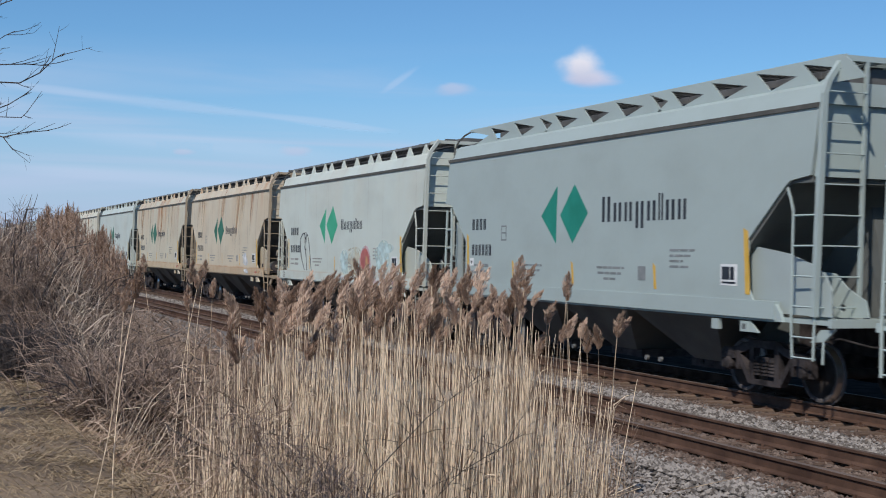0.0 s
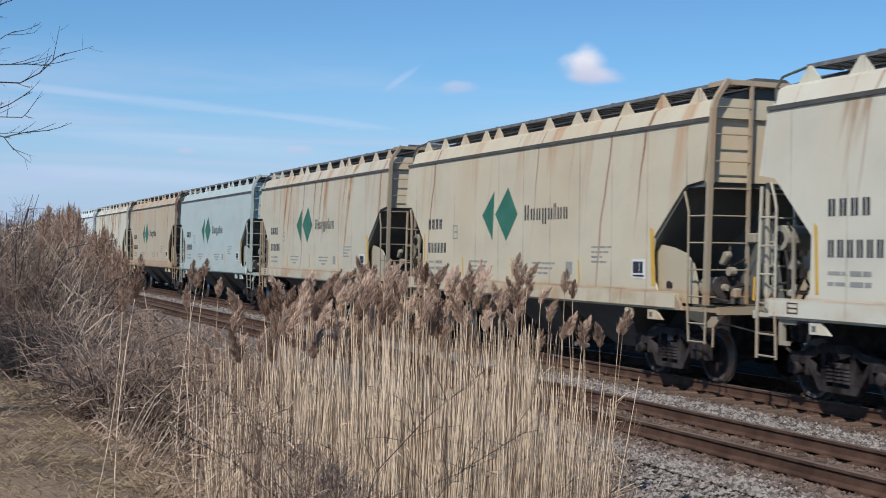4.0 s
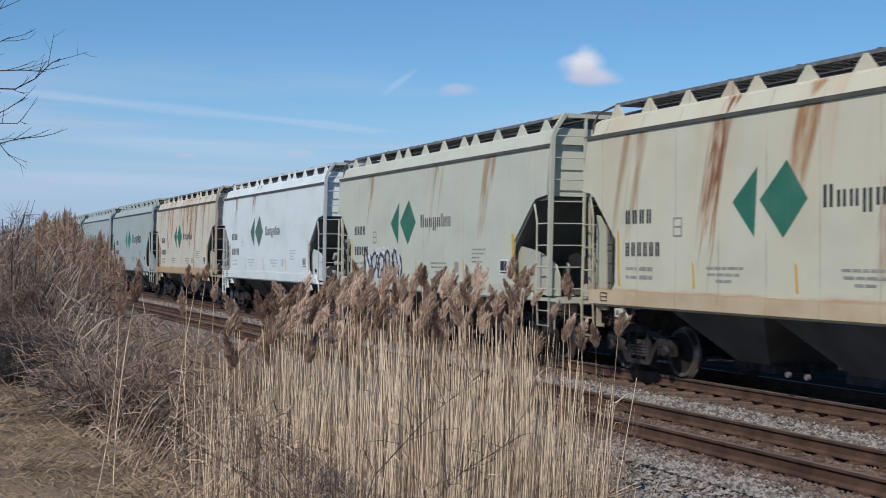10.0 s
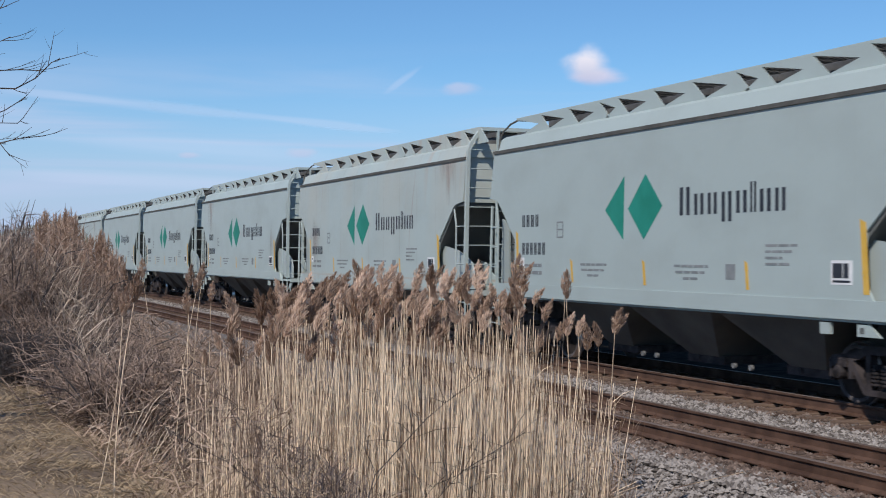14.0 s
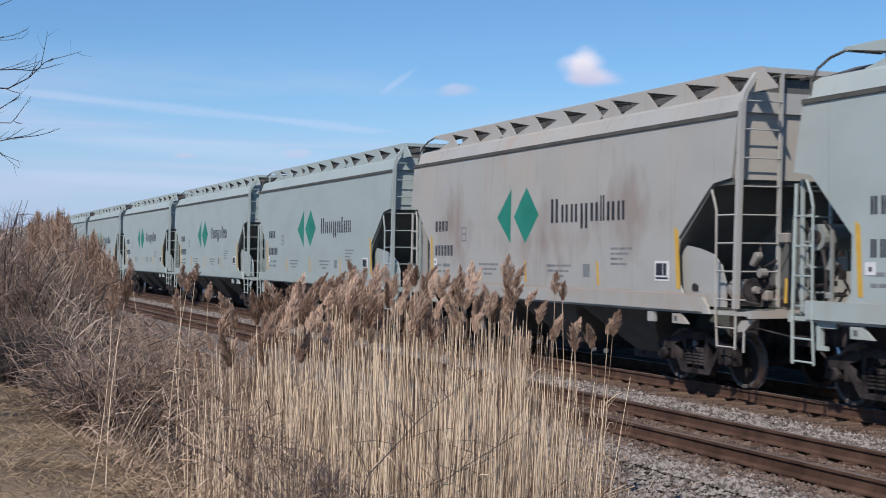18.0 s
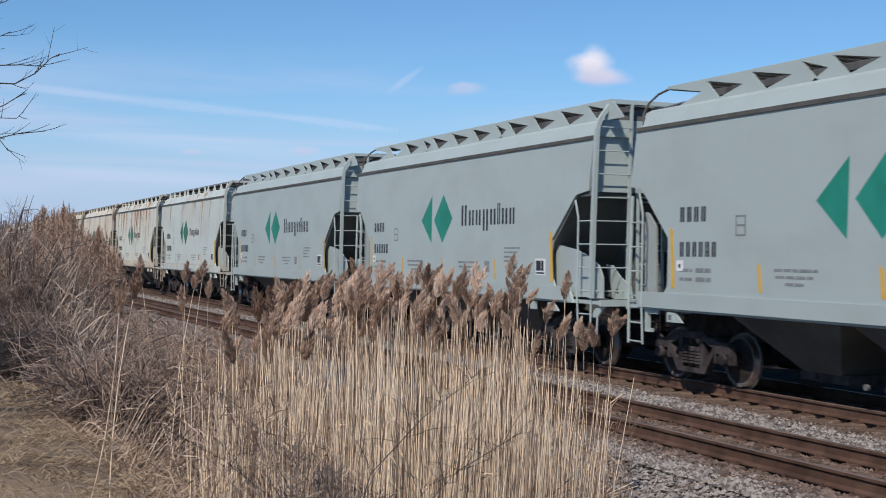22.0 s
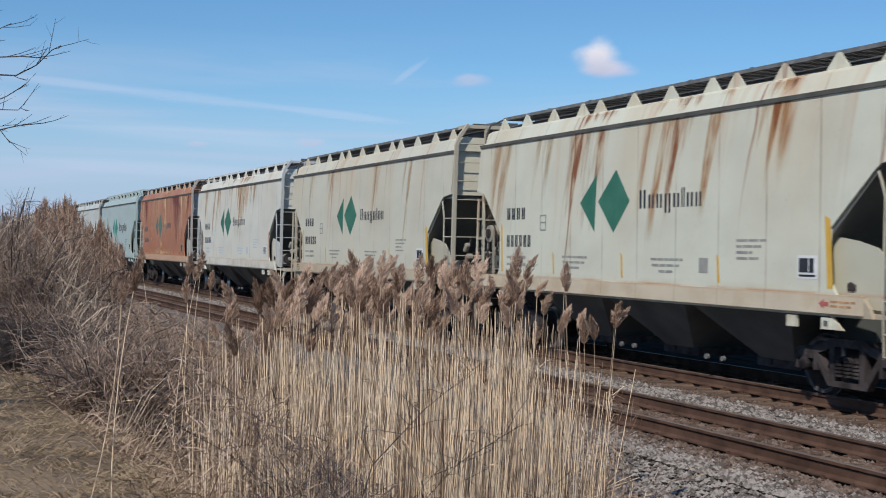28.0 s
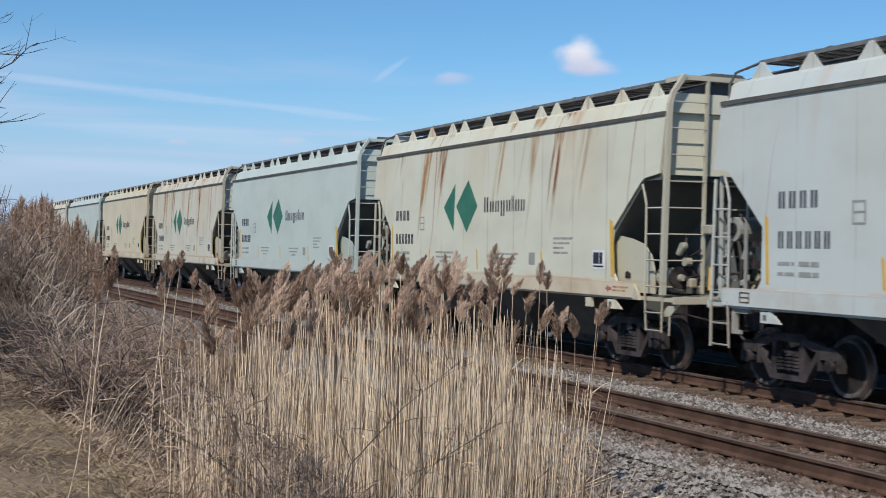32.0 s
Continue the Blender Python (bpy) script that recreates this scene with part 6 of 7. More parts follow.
def reed_thicket():
    """The rest of the stand: bare and broken stalks, too many to count."""
    rng = np.random.default_rng(5)
    bm = bmesh.new()
    for q in range(1900):
        d = rng.uniform(8.2, 13.4)
        s = rng.triangular(-.178, -.01, .140) if q < 1550 else rng.triangular(-.02, .05, .145)
        x, y = spot(d, s * d)
        z = ground_z(x, y)
        top = 2.1 + (rng.uniform(-.125, -.028 if s < .0 else -.045) - .75 * max(0, s - .055) - .25 * max(0, -.06 - s)) * d
        if rng.uniform() < .25:
            top = z + (top - z) * rng.uniform(.3, .8)
        tilt = rng.normal(.03 + .5 * max(0, s + .02), .08)
        lx, ly = RIGHT.x * tilt + rng.normal(0, .07), RIGHT.y * tilt + rng.normal(0, .04)
        r = rng.uniform(.0016, .0034)
        tube(bm, [(x, y, z), (x + lx * .4, y + ly * .4, z + (top - z) * .5), (x + lx, y + ly, top)], r, r * .6, 4)
    # the thinning edge towards the bank
    for q in range(250):
        d = rng.uniform(8.2, 13.0)
        s = -.105 - .085 * rng.uniform() ** 1.6
        x, y = spot(d, s * d)
        z = ground_z(x, y)
        top = 2.1 + (rng.uniform(-.115, -.040) + .45 * (s + .105)) * d
        if rng.uniform() < .3:
            top = z + (top - z) * rng.uniform(.3, .8)
        lx, ly = rng.normal(0, .12), rng.normal(0, .10)
        r = rng.uniform(.0016, .0032)
        tube(bm, [(x, y, z), (x + lx * .35, y + ly * .35, z + (top - z) * .5), (x + lx, y + ly, top)], r, r * .6, 4)
    # bent and fallen ones
    for q in range(400):
        d = rng.uniform(8.0, 13.0)
        s = rng.uniform(-.13, .16) if q < 150 else rng.uniform(.06, .165) if q < 240 else rng.uniform(.085, .155)
        x, y = spot(d, s * d)
        z = ground_z(x, y)
        a, ln = rng.uniform(0, math.tau), rng.uniform(.3, .75 if s < 0 or q >= 240 else 1.2)
        up = rng.uniform(.1, .9) * ln
        p1 = (x + math.cos(a) * ln * .4, y + math.sin(a) * ln * .4, z + up * .7)
        tube(bm, [(x, y, z), p1, (x + math.cos(a) * ln, y + math.sin(a) * ln, z + up)], .005, .003, 4)
    me = mesh_of("reed_thicket", bm, STRAW)
    tagged(new("reed_thicket", me), "dense dry straw reed stalks in the ditch", "reeds", kind="stuff")
    # seed heads of the crowded middle
    n, m = 46, 420
    roots, tips, ws = [], [], []
    for i in range(n):
        d = rng.uniform(9.0, 13.4)
        s = rng.triangular(-.165, -.04, .055)
        x, y = spot(d, s * d)
        h0 = 2.1 + (rng.uniform(-.066, -.024) - .20 * max(0, -.06 - s)) * d
        ro, ti = head_blades(rng, m, rng.uniform(.17, .25), rng.uniform(.02, .10), rng.uniform(.044, .060))
        b, at = rng.uniform(-1, 2), np.array((x, y, h0))
        turn = np.array(((math.cos(b), math.sin(b), 0), (-math.sin(b), math.cos(b), 0), (0, 0, 1)))
        roots.append(ro @ turn + at), tips.append(ti @ turn + at)
        ws.append(rng.uniform(.0013, .0028, m))
    me = blades_mesh("reed_plumes", np.concatenate(roots), np.concatenate(tips), np.concatenate(ws), PLUME)
    tagged(new("reed_plumes", me), "brown feathery plumes in the reed stand", "reeds", kind="stuff")
    # fine dark twigs at the foot of the stand
    n = 5200
    d, s = rng.uniform(7.9, 9.6, n), rng.triangular(-.165, -.07, .03, n)
    P = np.array([spot(a, b * a) for a, b in zip(d, s)])
    zz = np.array([ground_z(x, y) for x, y in P]) + rng.uniform(0, 1, n) ** 1.3 * .95
    a, ln = rng.uniform(0, math.tau, n), rng.uniform(.08, .30, n)
    roots = np.stack([P[:, 0], P[:, 1], zz], 1)
    tips = roots + np.stack([np.cos(a) * ln * .7, np.sin(a) * ln * .7, ln * rng.uniform(-.1, 1.0, n)], 1)
    me = blades_mesh("reed_undergrowth", roots, tips, rng.uniform(.0010, .0024, n), DARK_TWIG, .06)
    tagged(new("reed_undergrowth", me), "fine dark twigs at the foot of the reeds", "undergrowth", kind="stuff")
    # dead leaves and litter low in the stand
    n = 13000
    d = rng.uniform(7.6, 13.8, n)
    s = np.where(rng.uniform(0, 1, n) < .55, rng.uniform(-.21, .15, n), rng.uniform(-.02, .135, n))
    P = np.array([spot(a, b * a) for a, b in zip(d, s)])
    zz = np.array([ground_z(x, y) for x, y in P]) + rng.uniform(0, 1, n) ** 1.6 * 1.1
    a, ln = rng.uniform(0, math.tau, n), rng.uniform(.1, .35, n)
    roots = np.stack([P[:, 0], P[:, 1], zz], 1)
    tips = roots + np.stack([np.cos(a) * ln * .6, np.sin(a) * ln * .6, ln * rng.uniform(-.6, .9, n)], 1)
    me = blades_mesh("reed_litter", roots, tips, rng.uniform(.002, .005, n), THATCH, .08)
    tagged(new("reed_litter", me), "dead brown leaves among the reed stalks", "reeds", kind="stuff")


reed_thicket()


def saplings():
    """Thin dark bare saplings that lean through the reeds."""
    rng = random.Random(77)
    for d, s, hgt, lean in ((8.6, -.06, 1.35, 1), (8.8, .0, 1.15, 1), (8.4, -.10, 1.2, -1), (9.0, -.035, 1.5, 1), (8.5, .035, 1.0, -1), (9.4, -.075, 1.75, -1), (9.2, .012, 1.6, 1), (8.9, -.02, 1.3, -1), (9.0, .06, 1.2, 1), (8.1, -.075, 1.75, 1), (8.2, -.045, 1.55, 1), (8.1, .015, 1.45, -1)):
        x, y = spot(d, s * d)
        z = ground_z(x, y)
        t = new("sapling")
        stem, tw = bmesh.new(), bmesh.new()
        side = RIGHT * lean
        pts = [Vector((x, y, z)) + side * (q * q * .9) + Vector((rng.gauss(0, .03), rng.gauss(0, .03), hgt * q * (1.25 - .35 * q))) for q in (0, .25, .5, .75, 1)]
        tube(stem, pts, .0055, .002, 5)
        for a, c in zip(pts[1:], pts[2:]):
            for _ in range(8):
                q = a.lerp(c, rng.random())
                dv = (side * rng.uniform(-.6, 1) + Vector((rng.gauss(0, .3), rng.gauss(0, .3), rng.uniform(-.1, 1)))).normalized() * rng.uniform(.12, .4)
                tube(tw, [q, q + dv * .55 + Vector((0, 0, .02)), q + dv], .0024, .0011, 3)
        part("stem", stem, BARK, t), tagged(part("twig_mass", tw, BARK, t), kind="stuff")
        tagged(t, "thin dark bare sapling leaning among the reeds", "sapling", "saplings in the reeds")


saplings()


def shrub_twigs(seed, h, spread, n):
    """A thicket of arching bare twigs as one mesh, and its main stems as another."""
    rng = random.Random(seed)
    stems, twigs = bmesh.new(), bmesh.new()
    for i in range(n):
        a, r0 = rng.uniform(0, math.tau), rng.uniform(0, .35) * spread
        b = a + rng.gauss(0, .6)
        ht, out = h * rng.uniform(.45, 1.0), spread * rng.uniform(.2, 1.0)
        p0 = Vector((math.cos(a) * r0, math.sin(a) * r0, -.05))
        p1 = p0 + Vector((math.cos(b) * out * .3, math.sin(b) * out * .3, ht * .6))
        p2 = p0 + Vector((math.cos(b) * out * .7, math.sin(b) * out * .7, ht * .95))
        p3 = p0 + Vector((math.cos(b) * out * 1.1, math.sin(b) * out * 1.1, ht * rng.uniform(.8, 1.08)))
        if i % 6 == 0:
            tube(stems, [p0, p1, p2, p3], .014, .004, 5)
        for j in range(9):
            t = rng.uniform(.25, 1.0)
            q = p0.lerp(p1, t * 2) if t < .5 else p1.lerp(p3, t * 2 - 1)
            dv = Vector((rng.gauss(0, 1), rng.gauss(0, 1), rng.gauss(.5, .8))).normalized() * rng.uniform(.18, .55)
            tube(twigs, [q, q + dv * .5 + Vector((0, 0, .03)), q + dv], .0042, .0016, 3)
        tube(twigs, [p0, p1, p2, p3], .0065, .002, 3)
    return mesh_of("stems", stems, BARK), mesh_of("twigs", twigs, TWIG)


def brush():
    rng = random.Random(21)
    sorts = [(2.4, shrub_twigs(1, 2.4, 1.1, 120)), (1.8, shrub_twigs(2, 1.8, 1.0, 110)), (1.1, shrub_twigs(3, 1.1, .9, 90)), (.7, shrub_twigs(4, .7, .8, 80))]

    def shrub(x, y, k, s, label):
        h, (st, tw) = sorts[k]
        b = new("shrub")
        part("stem_clump", st, None, b), tagged(part("twig_mass", tw, None, b), kind="stuff")
        b.matrix_basis = pose(x, y, ground_z(x, y) - .02, 0, 0, rng.uniform(0, 360)) @ Matrix.Diagonal((s, s, s * rng.uniform(.92, 1.08), 1))
        # a third of the taller ones get dark twigs for the brush's inner shadows
        if k < 2 and rng.random() < .35:
            for ob in b.children:
                ob.material_slots[0].link = "OBJECT"
                ob.material_slots[0].material = DARK_TWIG
        return tagged(b, label, "shrub", "shrubs on the bank")

    tall, low = "tall bare grey-brown shrub with arching twigs", "low tangled bare brown shrub on the slope"
    # d ahead, share to the side, sort, size
    for d, s, k, z in ((19.5, -.335, 1, 1.15), (20.4, -.312, 1, 1.2), (21.5, -.345, 0, 1.0), (20.8, -.300, 1, 1.1), (22.0, -.330, 0, 1.0), (21.6, -.318, 0, .98), (22.5, -.305, 0, .9), (24.0, -.32, 0, 1.0), (25.5, -.302, 0, .95), (27.5, -.305, 0, 1.1), (30.0, -.29, 0, 1.15),
                       (33.0, -.315, 0, 1.2), (38.0, -.328, 0, 1.6), (42.0, -.318, 0, 1.55), (36.0, -.342, 0, 1.5), (47.0, -.332, 0, 1.8), (19.0, -.298, 1, .9), (21.5, -.285, 1, .95), (24.5, -.275, 1, 1.05), (18.4, -.285, 2, 1.2), (17.6, -.268, 2, 1.2), (16.5, -.262, 2, 1.1), (18.8, -.272, 2, 1.2), (19.5, -.262, 2, 1.0), (15.4, -.250, 2, 1.0), (14.4, -.245, 3, 1.2), (13.6, -.235, 3, 1.1)):
        x, y = spot(d, s * d)
        shrub(x, y, k, z, tall if k < 2 else low)
    for i in range(34):
        d, s = rng.uniform(12.5, 24), rng.uniform(-.25, -.13)
        x, y = spot(d, s * d)
        if 2.1 < y < 6.2:
            shrub(x, y, rng.choice((2, 3, 3)), rng.uniform(.8, 1.15), low)
    for d, s, z in ((43, -.338, 1.75), (50, -.326, 1.8), (58, -.333, 2.1)):
        x, y = spot(d, s * d)
        for ob in shrub(x, y, 0, z, "tall dark bare shrub against the sky").children:
            ob.material_slots[0].link = "OBJECT"
            ob.material_slots[0].material = DARK_TWIG
    # the shaded hollow under the brush, put in as shrubs in dark bark colour
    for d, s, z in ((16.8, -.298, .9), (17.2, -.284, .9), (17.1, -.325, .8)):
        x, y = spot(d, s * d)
        for ob in shrub(x, y, 2, z, "low tangled shrub coloured dark for the shaded brush foot").children:
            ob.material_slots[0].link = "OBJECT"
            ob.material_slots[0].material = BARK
    for i in range(26):
        x = rng.uniform(-110, -34)
        shrub(x, rng.uniform(-4, 4.6), 0, rng.uniform(1.0, 1.5), tall)


brush()


def far_reeds():
    """Rust-brown reed heads behind the brush, along the ditch."""
    rng = np.random.default_rng(9)
    roots, tips, ws = [], [], []
    bm = bmesh.new()
    for i in range(230):
        d = rng.uniform(20, 34)
        s = rng.uniform(-.312, -.243)
        x, y = spot(d, s * d)
        z = ground_z(x, y)
        top = 2.1 + (.032 - max(0, s + .300) * .62 - max(0, -.296 - s) * 1.0 + .005 * math.sin(s * 260) - .034 * rng.uniform() ** 1.5) * d
        tube(bm, [(x, y, z), (x + rng.normal(0, .05), y, (z + top) / 2), (x + rng.normal(0, .1), y, top)], .007, .004, 3)
        m = 90
        k, a = rng.uniform(-.6, 1, m), rng.uniform(0, math.tau, m)
        sp = (.02 + .07 * np.sin(np.pi * np.clip(k * .5 + .5, 0, 1))) * rng.uniform(.4, 1.3, m)
        ro = np.stack([x + k * .04, y + k * 0, top - .2 + k * .34], 1)
        roots.append(ro)
        tips.append(ro + np.stack([np.cos(a) * sp, np.sin(a) * sp, rng.uniform(-.05, .16, m)], 1))
        ws.append(rng.uniform(.003, .008, m))
    tagged(new("far_reed_stalks", mesh_of("far_reed_stalks", bm, TWIG)), "dry reed stalks behind the brush", "reeds", kind="stuff")
    me = blades_mesh("far_reed_plumes", np.concatenate(roots), np.concatenate(tips), np.concatenate(ws), PLUME)
    tagged(new("far_reed_plumes", me), "rust-brown reed plumes behind the brush", "reeds", kind="stuff")


far_reeds()


def bank_grass():
    rng = np.random.default_rng(15)
    n = 120000
    x, y = -6.8 - 15.5 * rng.uniform(0, 1, n) ** 1.15, rng.uniform(-4.2, 3.0, n)
    keep = (noise_mask(x * 1.6, y * 1.6) > rng.uniform(-1.0, .12, n)) & (y < 2.0 + rng.normal(0, .35, n)) & (y < -.52 * x - 1.5)  & (y > .72 * (-x) * .412 - 3.9)
    x, y = x[keep], y[keep]
    n = len(x)
    z = np.array([ground_z(a, b) for a, b in zip(x, y)])
    a, ln = noise_mask(x * .8, y * .8) * 5 + rng.normal(0, 1.5, n), rng.uniform(.04, .15, n)
    tuft = np.clip(noise_mask(x * 2.6, y * 2.6) * .35, 0, .2) + np.clip(noise_mask(x * 1.1 + 9, y * 1.1) * .5, 0, .25)
    roots = np.stack([x, y, z - .01 + tuft * rng.uniform(0, 1, n)], 1)
    tips = roots + np.stack([np.cos(a) * ln * .9, np.sin(a) * ln * .9, ln * rng.uniform(-.1, .55, n)], 1)
    me = blades_mesh("bank_grass", roots, tips, rng.uniform(.0014, .0036, n), GRASS, .12)
    tagged(new("bank_grass", me), "matted dead olive-brown grass on the bank", "grass", kind="stuff")
    # straw litter and short weeds down the slope
    n = 30000
    x, y = rng.uniform(-34, -7, n), rng.uniform(1.5, 7.0, n)
    z = np.array([ground_z(p, q) for p, q in zip(x, y)])
    a, ln = rng.uniform(0, math.tau, n), rng.uniform(.08, .4, n)
    roots = np.stack([x, y, z - .01], 1)
    tips = roots + np.stack([np.cos(a) * ln * .9, np.sin(a) * ln * .9, ln * rng.uniform(.05, .8, n)], 1)
    me = blades_mesh("slope_litter", roots, tips, rng.uniform(.002, .005, n), THATCH, .1)
    tagged(new("slope_litter", me), "brown twigs and straw litter on the slope", "litter", kind="stuff")


def shoulder_weeds():
    rng = np.random.default_rng(27)
    n = 9000
    x, y = -15.5 - rng.uniform(0, 1, n) ** 1.4 * 50, rng.uniform(5.6, 8.3, n)
    y = np.minimum(y, 8.35)
    z = np.maximum(np.array([ground_z(p, q) for p, q in zip(x, y)]), np.where(y > 7.3, -.36, -9))
    a, ln = rng.uniform(0, math.tau, n), rng.uniform(.1, .42, n) * np.where(x < -28, 1.5, 1)
    roots = np.stack([x, y, z - .01], 1)
    tips = roots + np.stack([np.cos(a) * ln * .8, np.sin(a) * ln * .8, ln * rng.uniform(.1, .8, n)], 1)
    me = blades_mesh("shoulder_weeds", roots, tips, rng.uniform(.003, .007, n) * np.where(x < -28, 2.0, 1), TWIG, .1)
    tagged(new("shoulder_weeds", me), "dead brown weeds on the ballast shoulder", "weeds", kind="stuff")


shoulder_weeds()


def noise_mask(x, y):
    return np.array([noise.noise((a * .7, b * .7, 2.0)) for a, b in zip(x, y)])


bank_grass()


def tall_grass():
    """Tan arching grass through and over the brush."""
    rng = np.random.default_rng(19)
    n = 13000
    d = rng.uniform(12.5, 27, n)
    s = rng.uniform(-.36, -.20, n)
    P = np.array([spot(a, b * a) for a, b in zip(d, s)])
    keep = (P[:, 1] > 1.9) | (d > 19.5)
    d, s, P, n = d[keep], s[keep], P[keep], int(keep.sum())
    z = np.array([ground_z(x, y) for x, y in P])
    hump = np.clip((-.215 - s) / .07, 0, 1) * np.clip((d - 12.5) / 5, 0.1, 1)
    low = z + rng.uniform(0, 1, n) * 1.9 * hump
    a, ln = rng.normal(.4, 1.3, n), rng.uniform(.25, .85, n)
    roots = np.stack([P[:, 0], P[:, 1], low], 1)
    tips = roots + np.stack([np.cos(a) * ln * .6, np.sin(a) * ln * .6, ln * rng.uniform(.0, .9, n)], 1)
    me = blades_mesh("tall_grass", roots, tips, rng.uniform(.002, .0055, n), GRASS_TAN, .12)
    tagged(new("tall_grass", me), "tan arching dead grass through the brush", "grass", kind="stuff")


tall_grass()


def bare_tree():
    """A tree beside the camera whose lowest boughs reach over the bank."""
    rng = random.Random(4)
    tree = new("bare_tree")
    bx, by = -12.3, -1.0
    bz = ground_z(bx, by)
    trunk, limbs, twigs = bmesh.new(), bmesh.new(), bmesh.new()
    tube(trunk, [(bx, by, bz - .1), (bx + .05, by + .03, bz + 1.6), (bx - .06, by + .1, bz + 3.4), (bx + .1, by + .02, bz + 5.2), (bx, by, bz + 7.0)], .15, .03, 9)

    def grow(p, d, length, r, depth):
        q1 = p + d * length * .5 + Vector((0, 0, rng.uniform(-.03, .03) * length))
        q2 = p + d * length + Vector((0, 0, rng.uniform(0, .10) * length))
        tube(limbs if r > .006 else twigs, [p, q1, q2], r, r * .45, 5 if r > .006 else 3)
        if depth == 0:
            return
        for _ in range(rng.choice((1, 2, 2))):
            t = rng.uniform(.25, 1.0)
            q = p.lerp(q1, t * 2) if t < .5 else q1.lerp(q2, t * 2 - 1)
            nd = (d + Vector((rng.gauss(0, .42), rng.gauss(0, .42), rng.gauss(.12, .35)))).normalized()
            grow(q, nd, length * rng.uniform(.35, .6), r * rng.uniform(.38, .55), depth - 1)

    # boughs by way points
    boughs = [
        [(bx, by, 2.9), (-11.85, .1, 3.45), (-11.6, .72, 3.525), (-11.48, 1.01, 3.516), (-11.42, 1.17, 3.607), (-11.37, 1.29, 3.736), (-11.34, 1.36, 3.774)],
        [(bx, by, 3.0), (-11.85, .1, 3.55), (-11.6, .724, 3.664), (-11.46, 1.06, 3.678), (-11.38, 1.25, 3.664)],
        [(-11.85, .1, 3.55), (-11.6, .724, 3.788), (-11.53, .89, 3.917), (-11.5, .97, 3.956)],
        [(bx, by, 2.6), (-11.85, .1, 3.06), (-11.6, .724, 3.243), (-11.51, .93, 3.334), (-11.45, 1.09, 3.444)],
        [(-11.85, .1, 3.06), (-11.6, .724, 3.229), (-11.47, 1.03, 3.224), (-11.44, 1.08, 3.277)],
        [(bx, by, 2.45), (-11.85, .1, 2.98), (-11.6, .724, 3.104), (-11.53, .89, 3.056), (-11.47, 1.04, 3.095), (-11.38, 1.25, 3.119)],
        [(-11.53, .89, 3.056), (-11.52, .93, 3.0), (-11.5, .97, 2.946)],
        [(bx, by, 3.4), (-11.85, .1, 3.95), (-11.6, .724, 4.085), (-11.56, .83, 4.176), (-11.5, .94, 4.214)],
        [(bx, by, 3.6), (-11.8, .3, 4.15), (-11.58, .8, 4.4)],
        [(bx, by, 4.0), (-12.6, -1.8, 4.9), (-12.9, -2.6, 5.3)], [(bx, by, 4.4), (-13.2, -.6, 5.4), (-13.8, -.3, 6.2)], [(bx, by, 4.8), (-11.6, -1.4, 5.8), (-11.2, -1.7, 6.6)], [(bx, by, 5.2), (-12.0, -.2, 6.4), (-11.8, .3, 7.2)],
    ]
    for b in boughs:
        pts = [Vector(p) for p in b]
        tube(limbs, pts, .009 if b[0][0] == bx else .0045, .0035, 6)
        for a, c in zip(pts[1:], pts[2:]):
            for _ in range(2):
                q = a.lerp(c, rng.random())
                nd = ((c - a).normalized() + Vector((rng.gauss(0, .4), rng.gauss(0, .4), rng.gauss(.1, .45)))).normalized()
                grow(q, nd, rng.uniform(.10, .30), .0038, 1)
    part("trunk", trunk, BARK, tree), part("bough", limbs, BARK, tree), tagged(part("twig_mass", twigs, BARK, tree), kind="stuff")
    tree.location = (-.06, -.155, -.02)
    tagged(tree, "bare dark grey tree with thin drooping branches", "tree")


bare_tree()


def far_woods():
    """A low line of bare woods at the horizon."""
    rng = np.random.default_rng(33)
    roots, tips, ws = [], [], []
    for i in range(900):
        x, y = rng.uniform(-1000, -260), rng.uniform(-160, 8)
        h = rng.uniform(6, 13) * (1.0 if y < -5 else .6)
        m = 26
        a, k = rng.uniform(0, math.tau, m), rng.uniform(.1, .9, m)
        ro = np.stack([x + k * 0, y + k * 0, k * h * .7], 1)
        ro[0] = (x, y, -1)
        tp = ro + np.stack([np.cos(a) * h * .28, np.sin(a) * h * .28, h * rng.uniform(.1, .45, m)], 1)
        roots.append(ro), tips.append(tp), ws.append(rng.uniform(.05, .14, m))
    me = blades_mesh("far_woods", np.concatenate(roots), np.concatenate(tips), np.concatenate(ws), HAZE_TWIG)
    tagged(new("far_woods", me), "hazy bare woods on the horizon", "woods", kind="stuff")


far_woods()


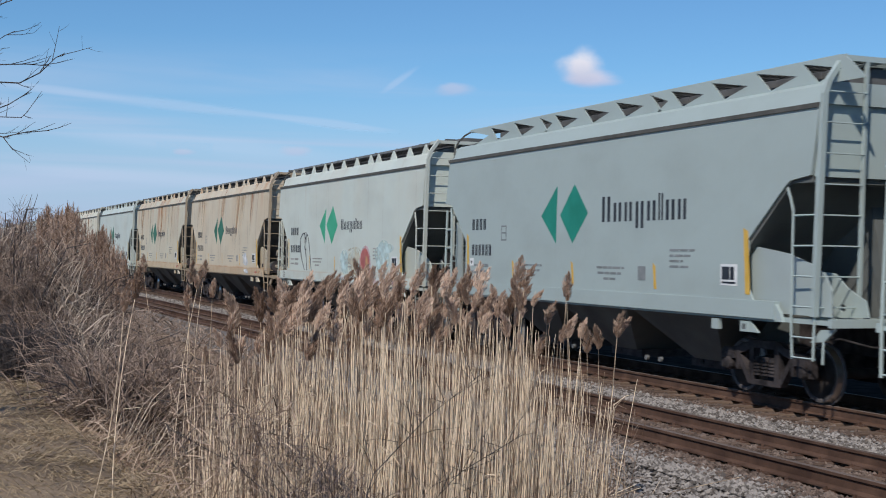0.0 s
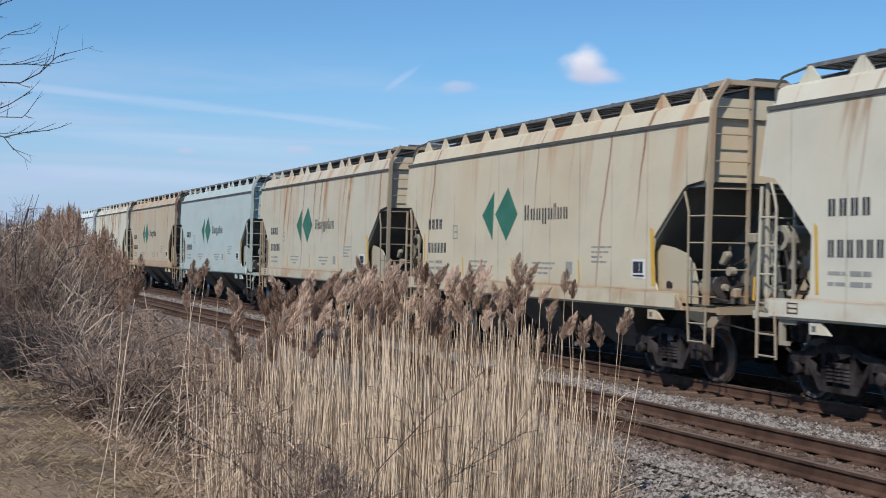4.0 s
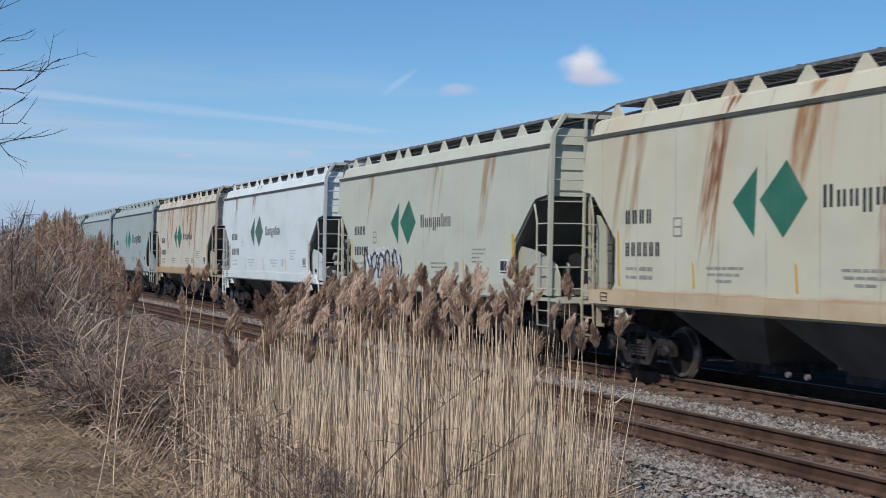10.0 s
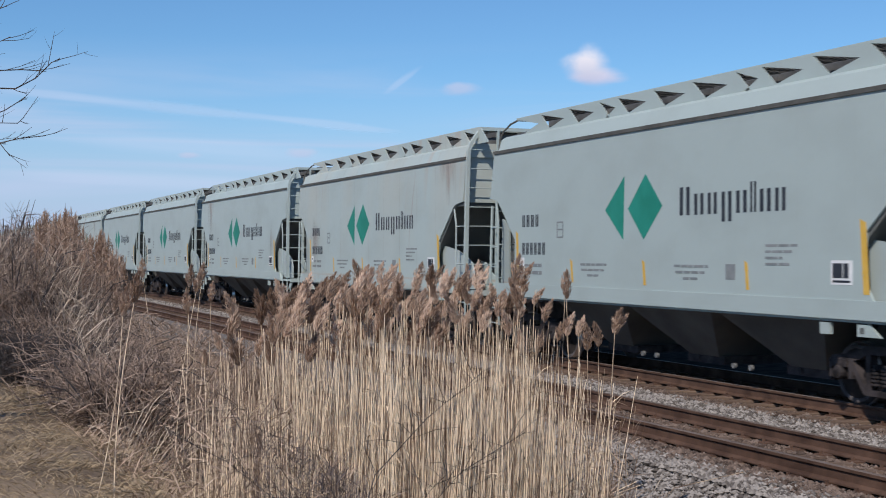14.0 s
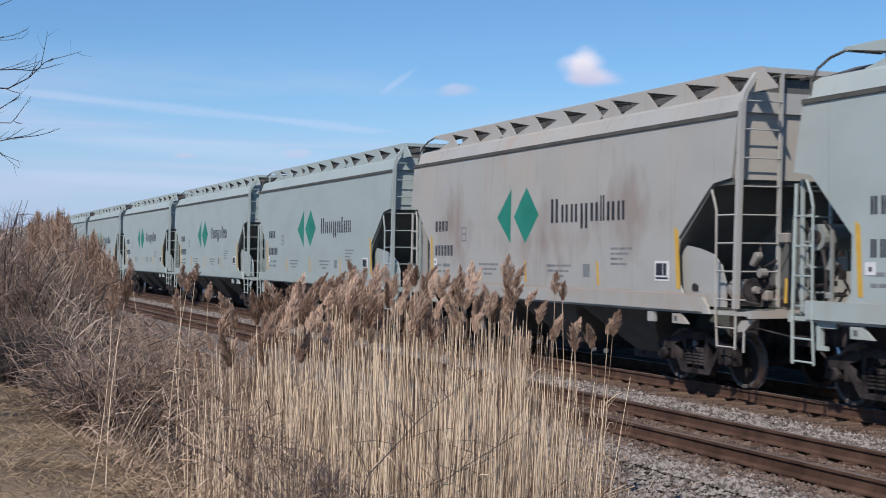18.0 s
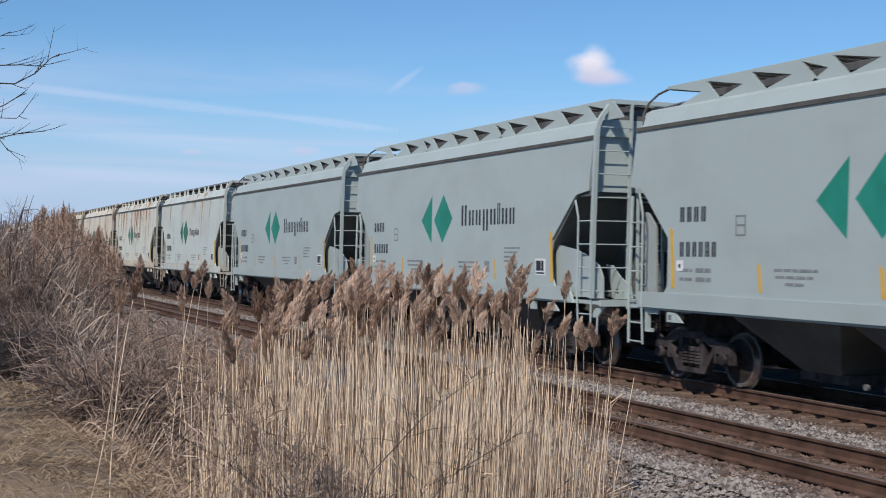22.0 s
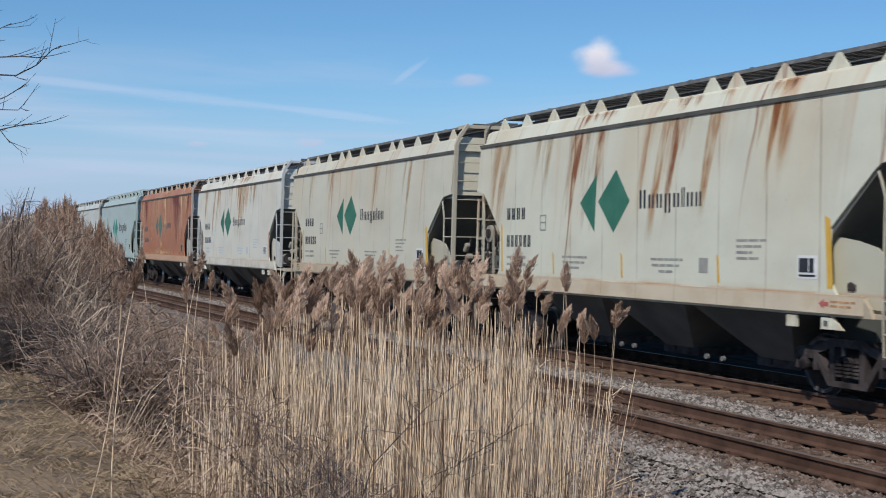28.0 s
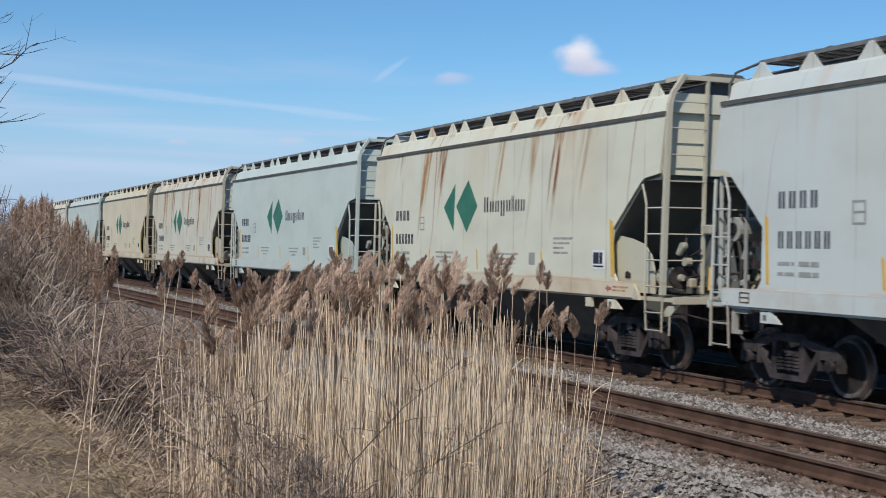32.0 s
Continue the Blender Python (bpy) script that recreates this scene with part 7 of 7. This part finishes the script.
# ---- clouds ----
# glowing backdrop; sunlit top and shaded base are put into its colour
def cloud_material(name, top, under, thin):
    m = bpy.data.materials.new(name)
    m.use_nodes = True
    n, l = m.node_tree.nodes, m.node_tree.links
    n.clear()
    tc, out = n.new("ShaderNodeTexCoord"), n.new("ShaderNodeOutputMaterial")
    nz = n.new("ShaderNodeTexNoise")
    nz.inputs["Scale"].default_value, nz.inputs["Detail"].default_value, nz.inputs["Roughness"].default_value = 1.3, 4.0, 0.5
    info = n.new("ShaderNodeObjectInfo")
    sh = n.new("ShaderNodeVectorMath")
    sh.operation, sh.inputs[1].default_value = "MULTIPLY_ADD", (9.0, 5.0, 7.0)
    l.new(info.outputs["Random"], sh.inputs[0])
    l.new(tc.outputs["Object"], sh.inputs[2])
    l.new(sh.outputs["Vector"], nz.inputs["Vector"])
    ln = n.new("ShaderNodeVectorMath")
    ln.operation = "LENGTH"
    l.new(tc.outputs["Object"], ln.inputs[0])
    sub, edge = n.new("ShaderNodeMath"), n.new("ShaderNodeMapRange")
    sub.operation = "MULTIPLY_ADD"
    sub.inputs[1].default_value = 0.6
    l.new(nz.outputs["Fac"], sub.inputs[0])
    neg = n.new("ShaderNodeMath")
    neg.operation, neg.inputs[0].default_value = "SUBTRACT", 0.0
    l.new(ln.outputs["Value"], neg.inputs[1])
    l.new(neg.outputs["Value"], sub.inputs[2])
    edge.interpolation_type = "SMOOTHSTEP"
    for k, v in zip(("From Min", "From Max", "To Min", "To Max"), (-.46, .10, 0.0, thin)):
        edge.inputs[k].default_value = v
    l.new(sub.outputs["Value"], edge.inputs["Value"])
    sp, rng_, mx = n.new("ShaderNodeSeparateXYZ"), n.new("ShaderNodeMapRange"), n.new("ShaderNodeMix")
    mx.data_type = "RGBA"
    l.new(tc.outputs["Object"], sp.inputs["Vector"])
    l.new(sp.outputs["Y"], rng_.inputs["Value"])
    rng_.inputs["From Min"].default_value, rng_.inputs["From Max"].default_value = -.6, .3
    l.new(rng_.outputs["Result"], mx.inputs["Factor"])
    mx.inputs["A"].default_value, mx.inputs["B"].default_value = (*under, 1), (*top, 1)
    em, tr, ms = n.new("ShaderNodeEmission"), n.new("ShaderNodeBsdfTransparent"), n.new("ShaderNodeMixShader")
    l.new(mx.outputs["Result"], em.inputs["Color"])
    l.new(edge.outputs["Result"], ms.inputs["Fac"])
    l.new(tr.outputs["BSDF"], ms.inputs[1])
    l.new(em.outputs["Emission"], ms.inputs[2])
    l.new(ms.outputs["Shader"], out.inputs["Surface"])
    return m


CUMULUS = cloud_material("sunlit_cumulus", (.88, .86, .93), (.46, .52, .72), .95)
LILAC = cloud_material("lavender_cloud_base", (.72, .70, .84), (.55, .57, .76), .85)
WISP = cloud_material("thin_lavender_wisp", (.58, .62, .80), (.48, .56, .78), .55)
CLOUDS = []


def cloud(name, material, s, up, w, h, drift, label, tilt=0):
    """A far cloud as a plain sky backdrop; s, up: tangents from the lens's middle line; w, h: half sizes in metres at 3 km."""
    me = bpy.data.meshes.new(name)
    me.from_pydata([(-1.6, -1.6, 0), (1.6, -1.6, 0), (1.6, 1.6, 0), (-1.6, 1.6, 0)], [], [(0, 1, 2, 3)])
    me.materials.append(material)
    ob = new(name, me)
    ob.visible_shadow = False
    d = 3000
    p = FWD * d + RIGHT * (s * d) + Vector((0, 0, 2.1 + up * d))
    p2 = p + RIGHT * (drift * d)
    ob.scale = (w, h, 1)
    CLOUDS.append((ob, [look(q, Vector((0, 0, q.z))) @ pose(0, 0, 0, 0, 180, tilt) for q in (p, p2)]))
    tagged(ob, label, "cloud", kind="structure")


cloud("backdrop_cloud", CUMULUS, .1045, .1465, 84, 70, .017, "small white domed cumulus cloud")
cloud("backdrop_cloud", LILAC, .1115, .1375, 116, 36, .017, "lavender base of the cumulus cloud")
cloud("backdrop_wisp", WISP, .008, .128, 75, 26, .017, "faint thin lavender cloud")
cloud("backdrop_wisp", WISP, -.115, .078, 60, 20, .015, "faint thin lavender cloud")
cloud("backdrop_wisp", WISP, -.20, .076, 40, 14, .015, "faint thin lavender cloud")


STREAK = cloud_material("thin_white_cirrus", (.62, .72, .92), (.60, .70, .92), .25)
for s, up, w, h, tilt in ((-.205, .112, 480, 22, 5), (-.20, .083, 620, 42, 3), (-.30, .122, 260, 16, 4), (-.035, .134, 90, 14, -38), (-.09, .100, 260, 18, 6), (-.22, .056, 600, 30, 2)):
    cloud("backdrop_cirrus", STREAK, s, up, w, h, .012, "thin pale cirrus streak", tilt)


def sway_rows(seed, x, y, z, lean, turn):
    r = random.Random(seed)
    p1, p2, a1, a2 = r.uniform(0, 6.28), r.uniform(0, 6.28), r.uniform(.35, .8), r.uniform(.2, .5)
    return [(t, pose(x, y, z, lean[0] + a1 * math.sin(t * .9 + p1), lean[1] + a2 * math.sin(t * .55 + p2) + .4 * math.sin(t * .25), turn)) for t in [i * 1.6 for i in range(21)]]


motions()
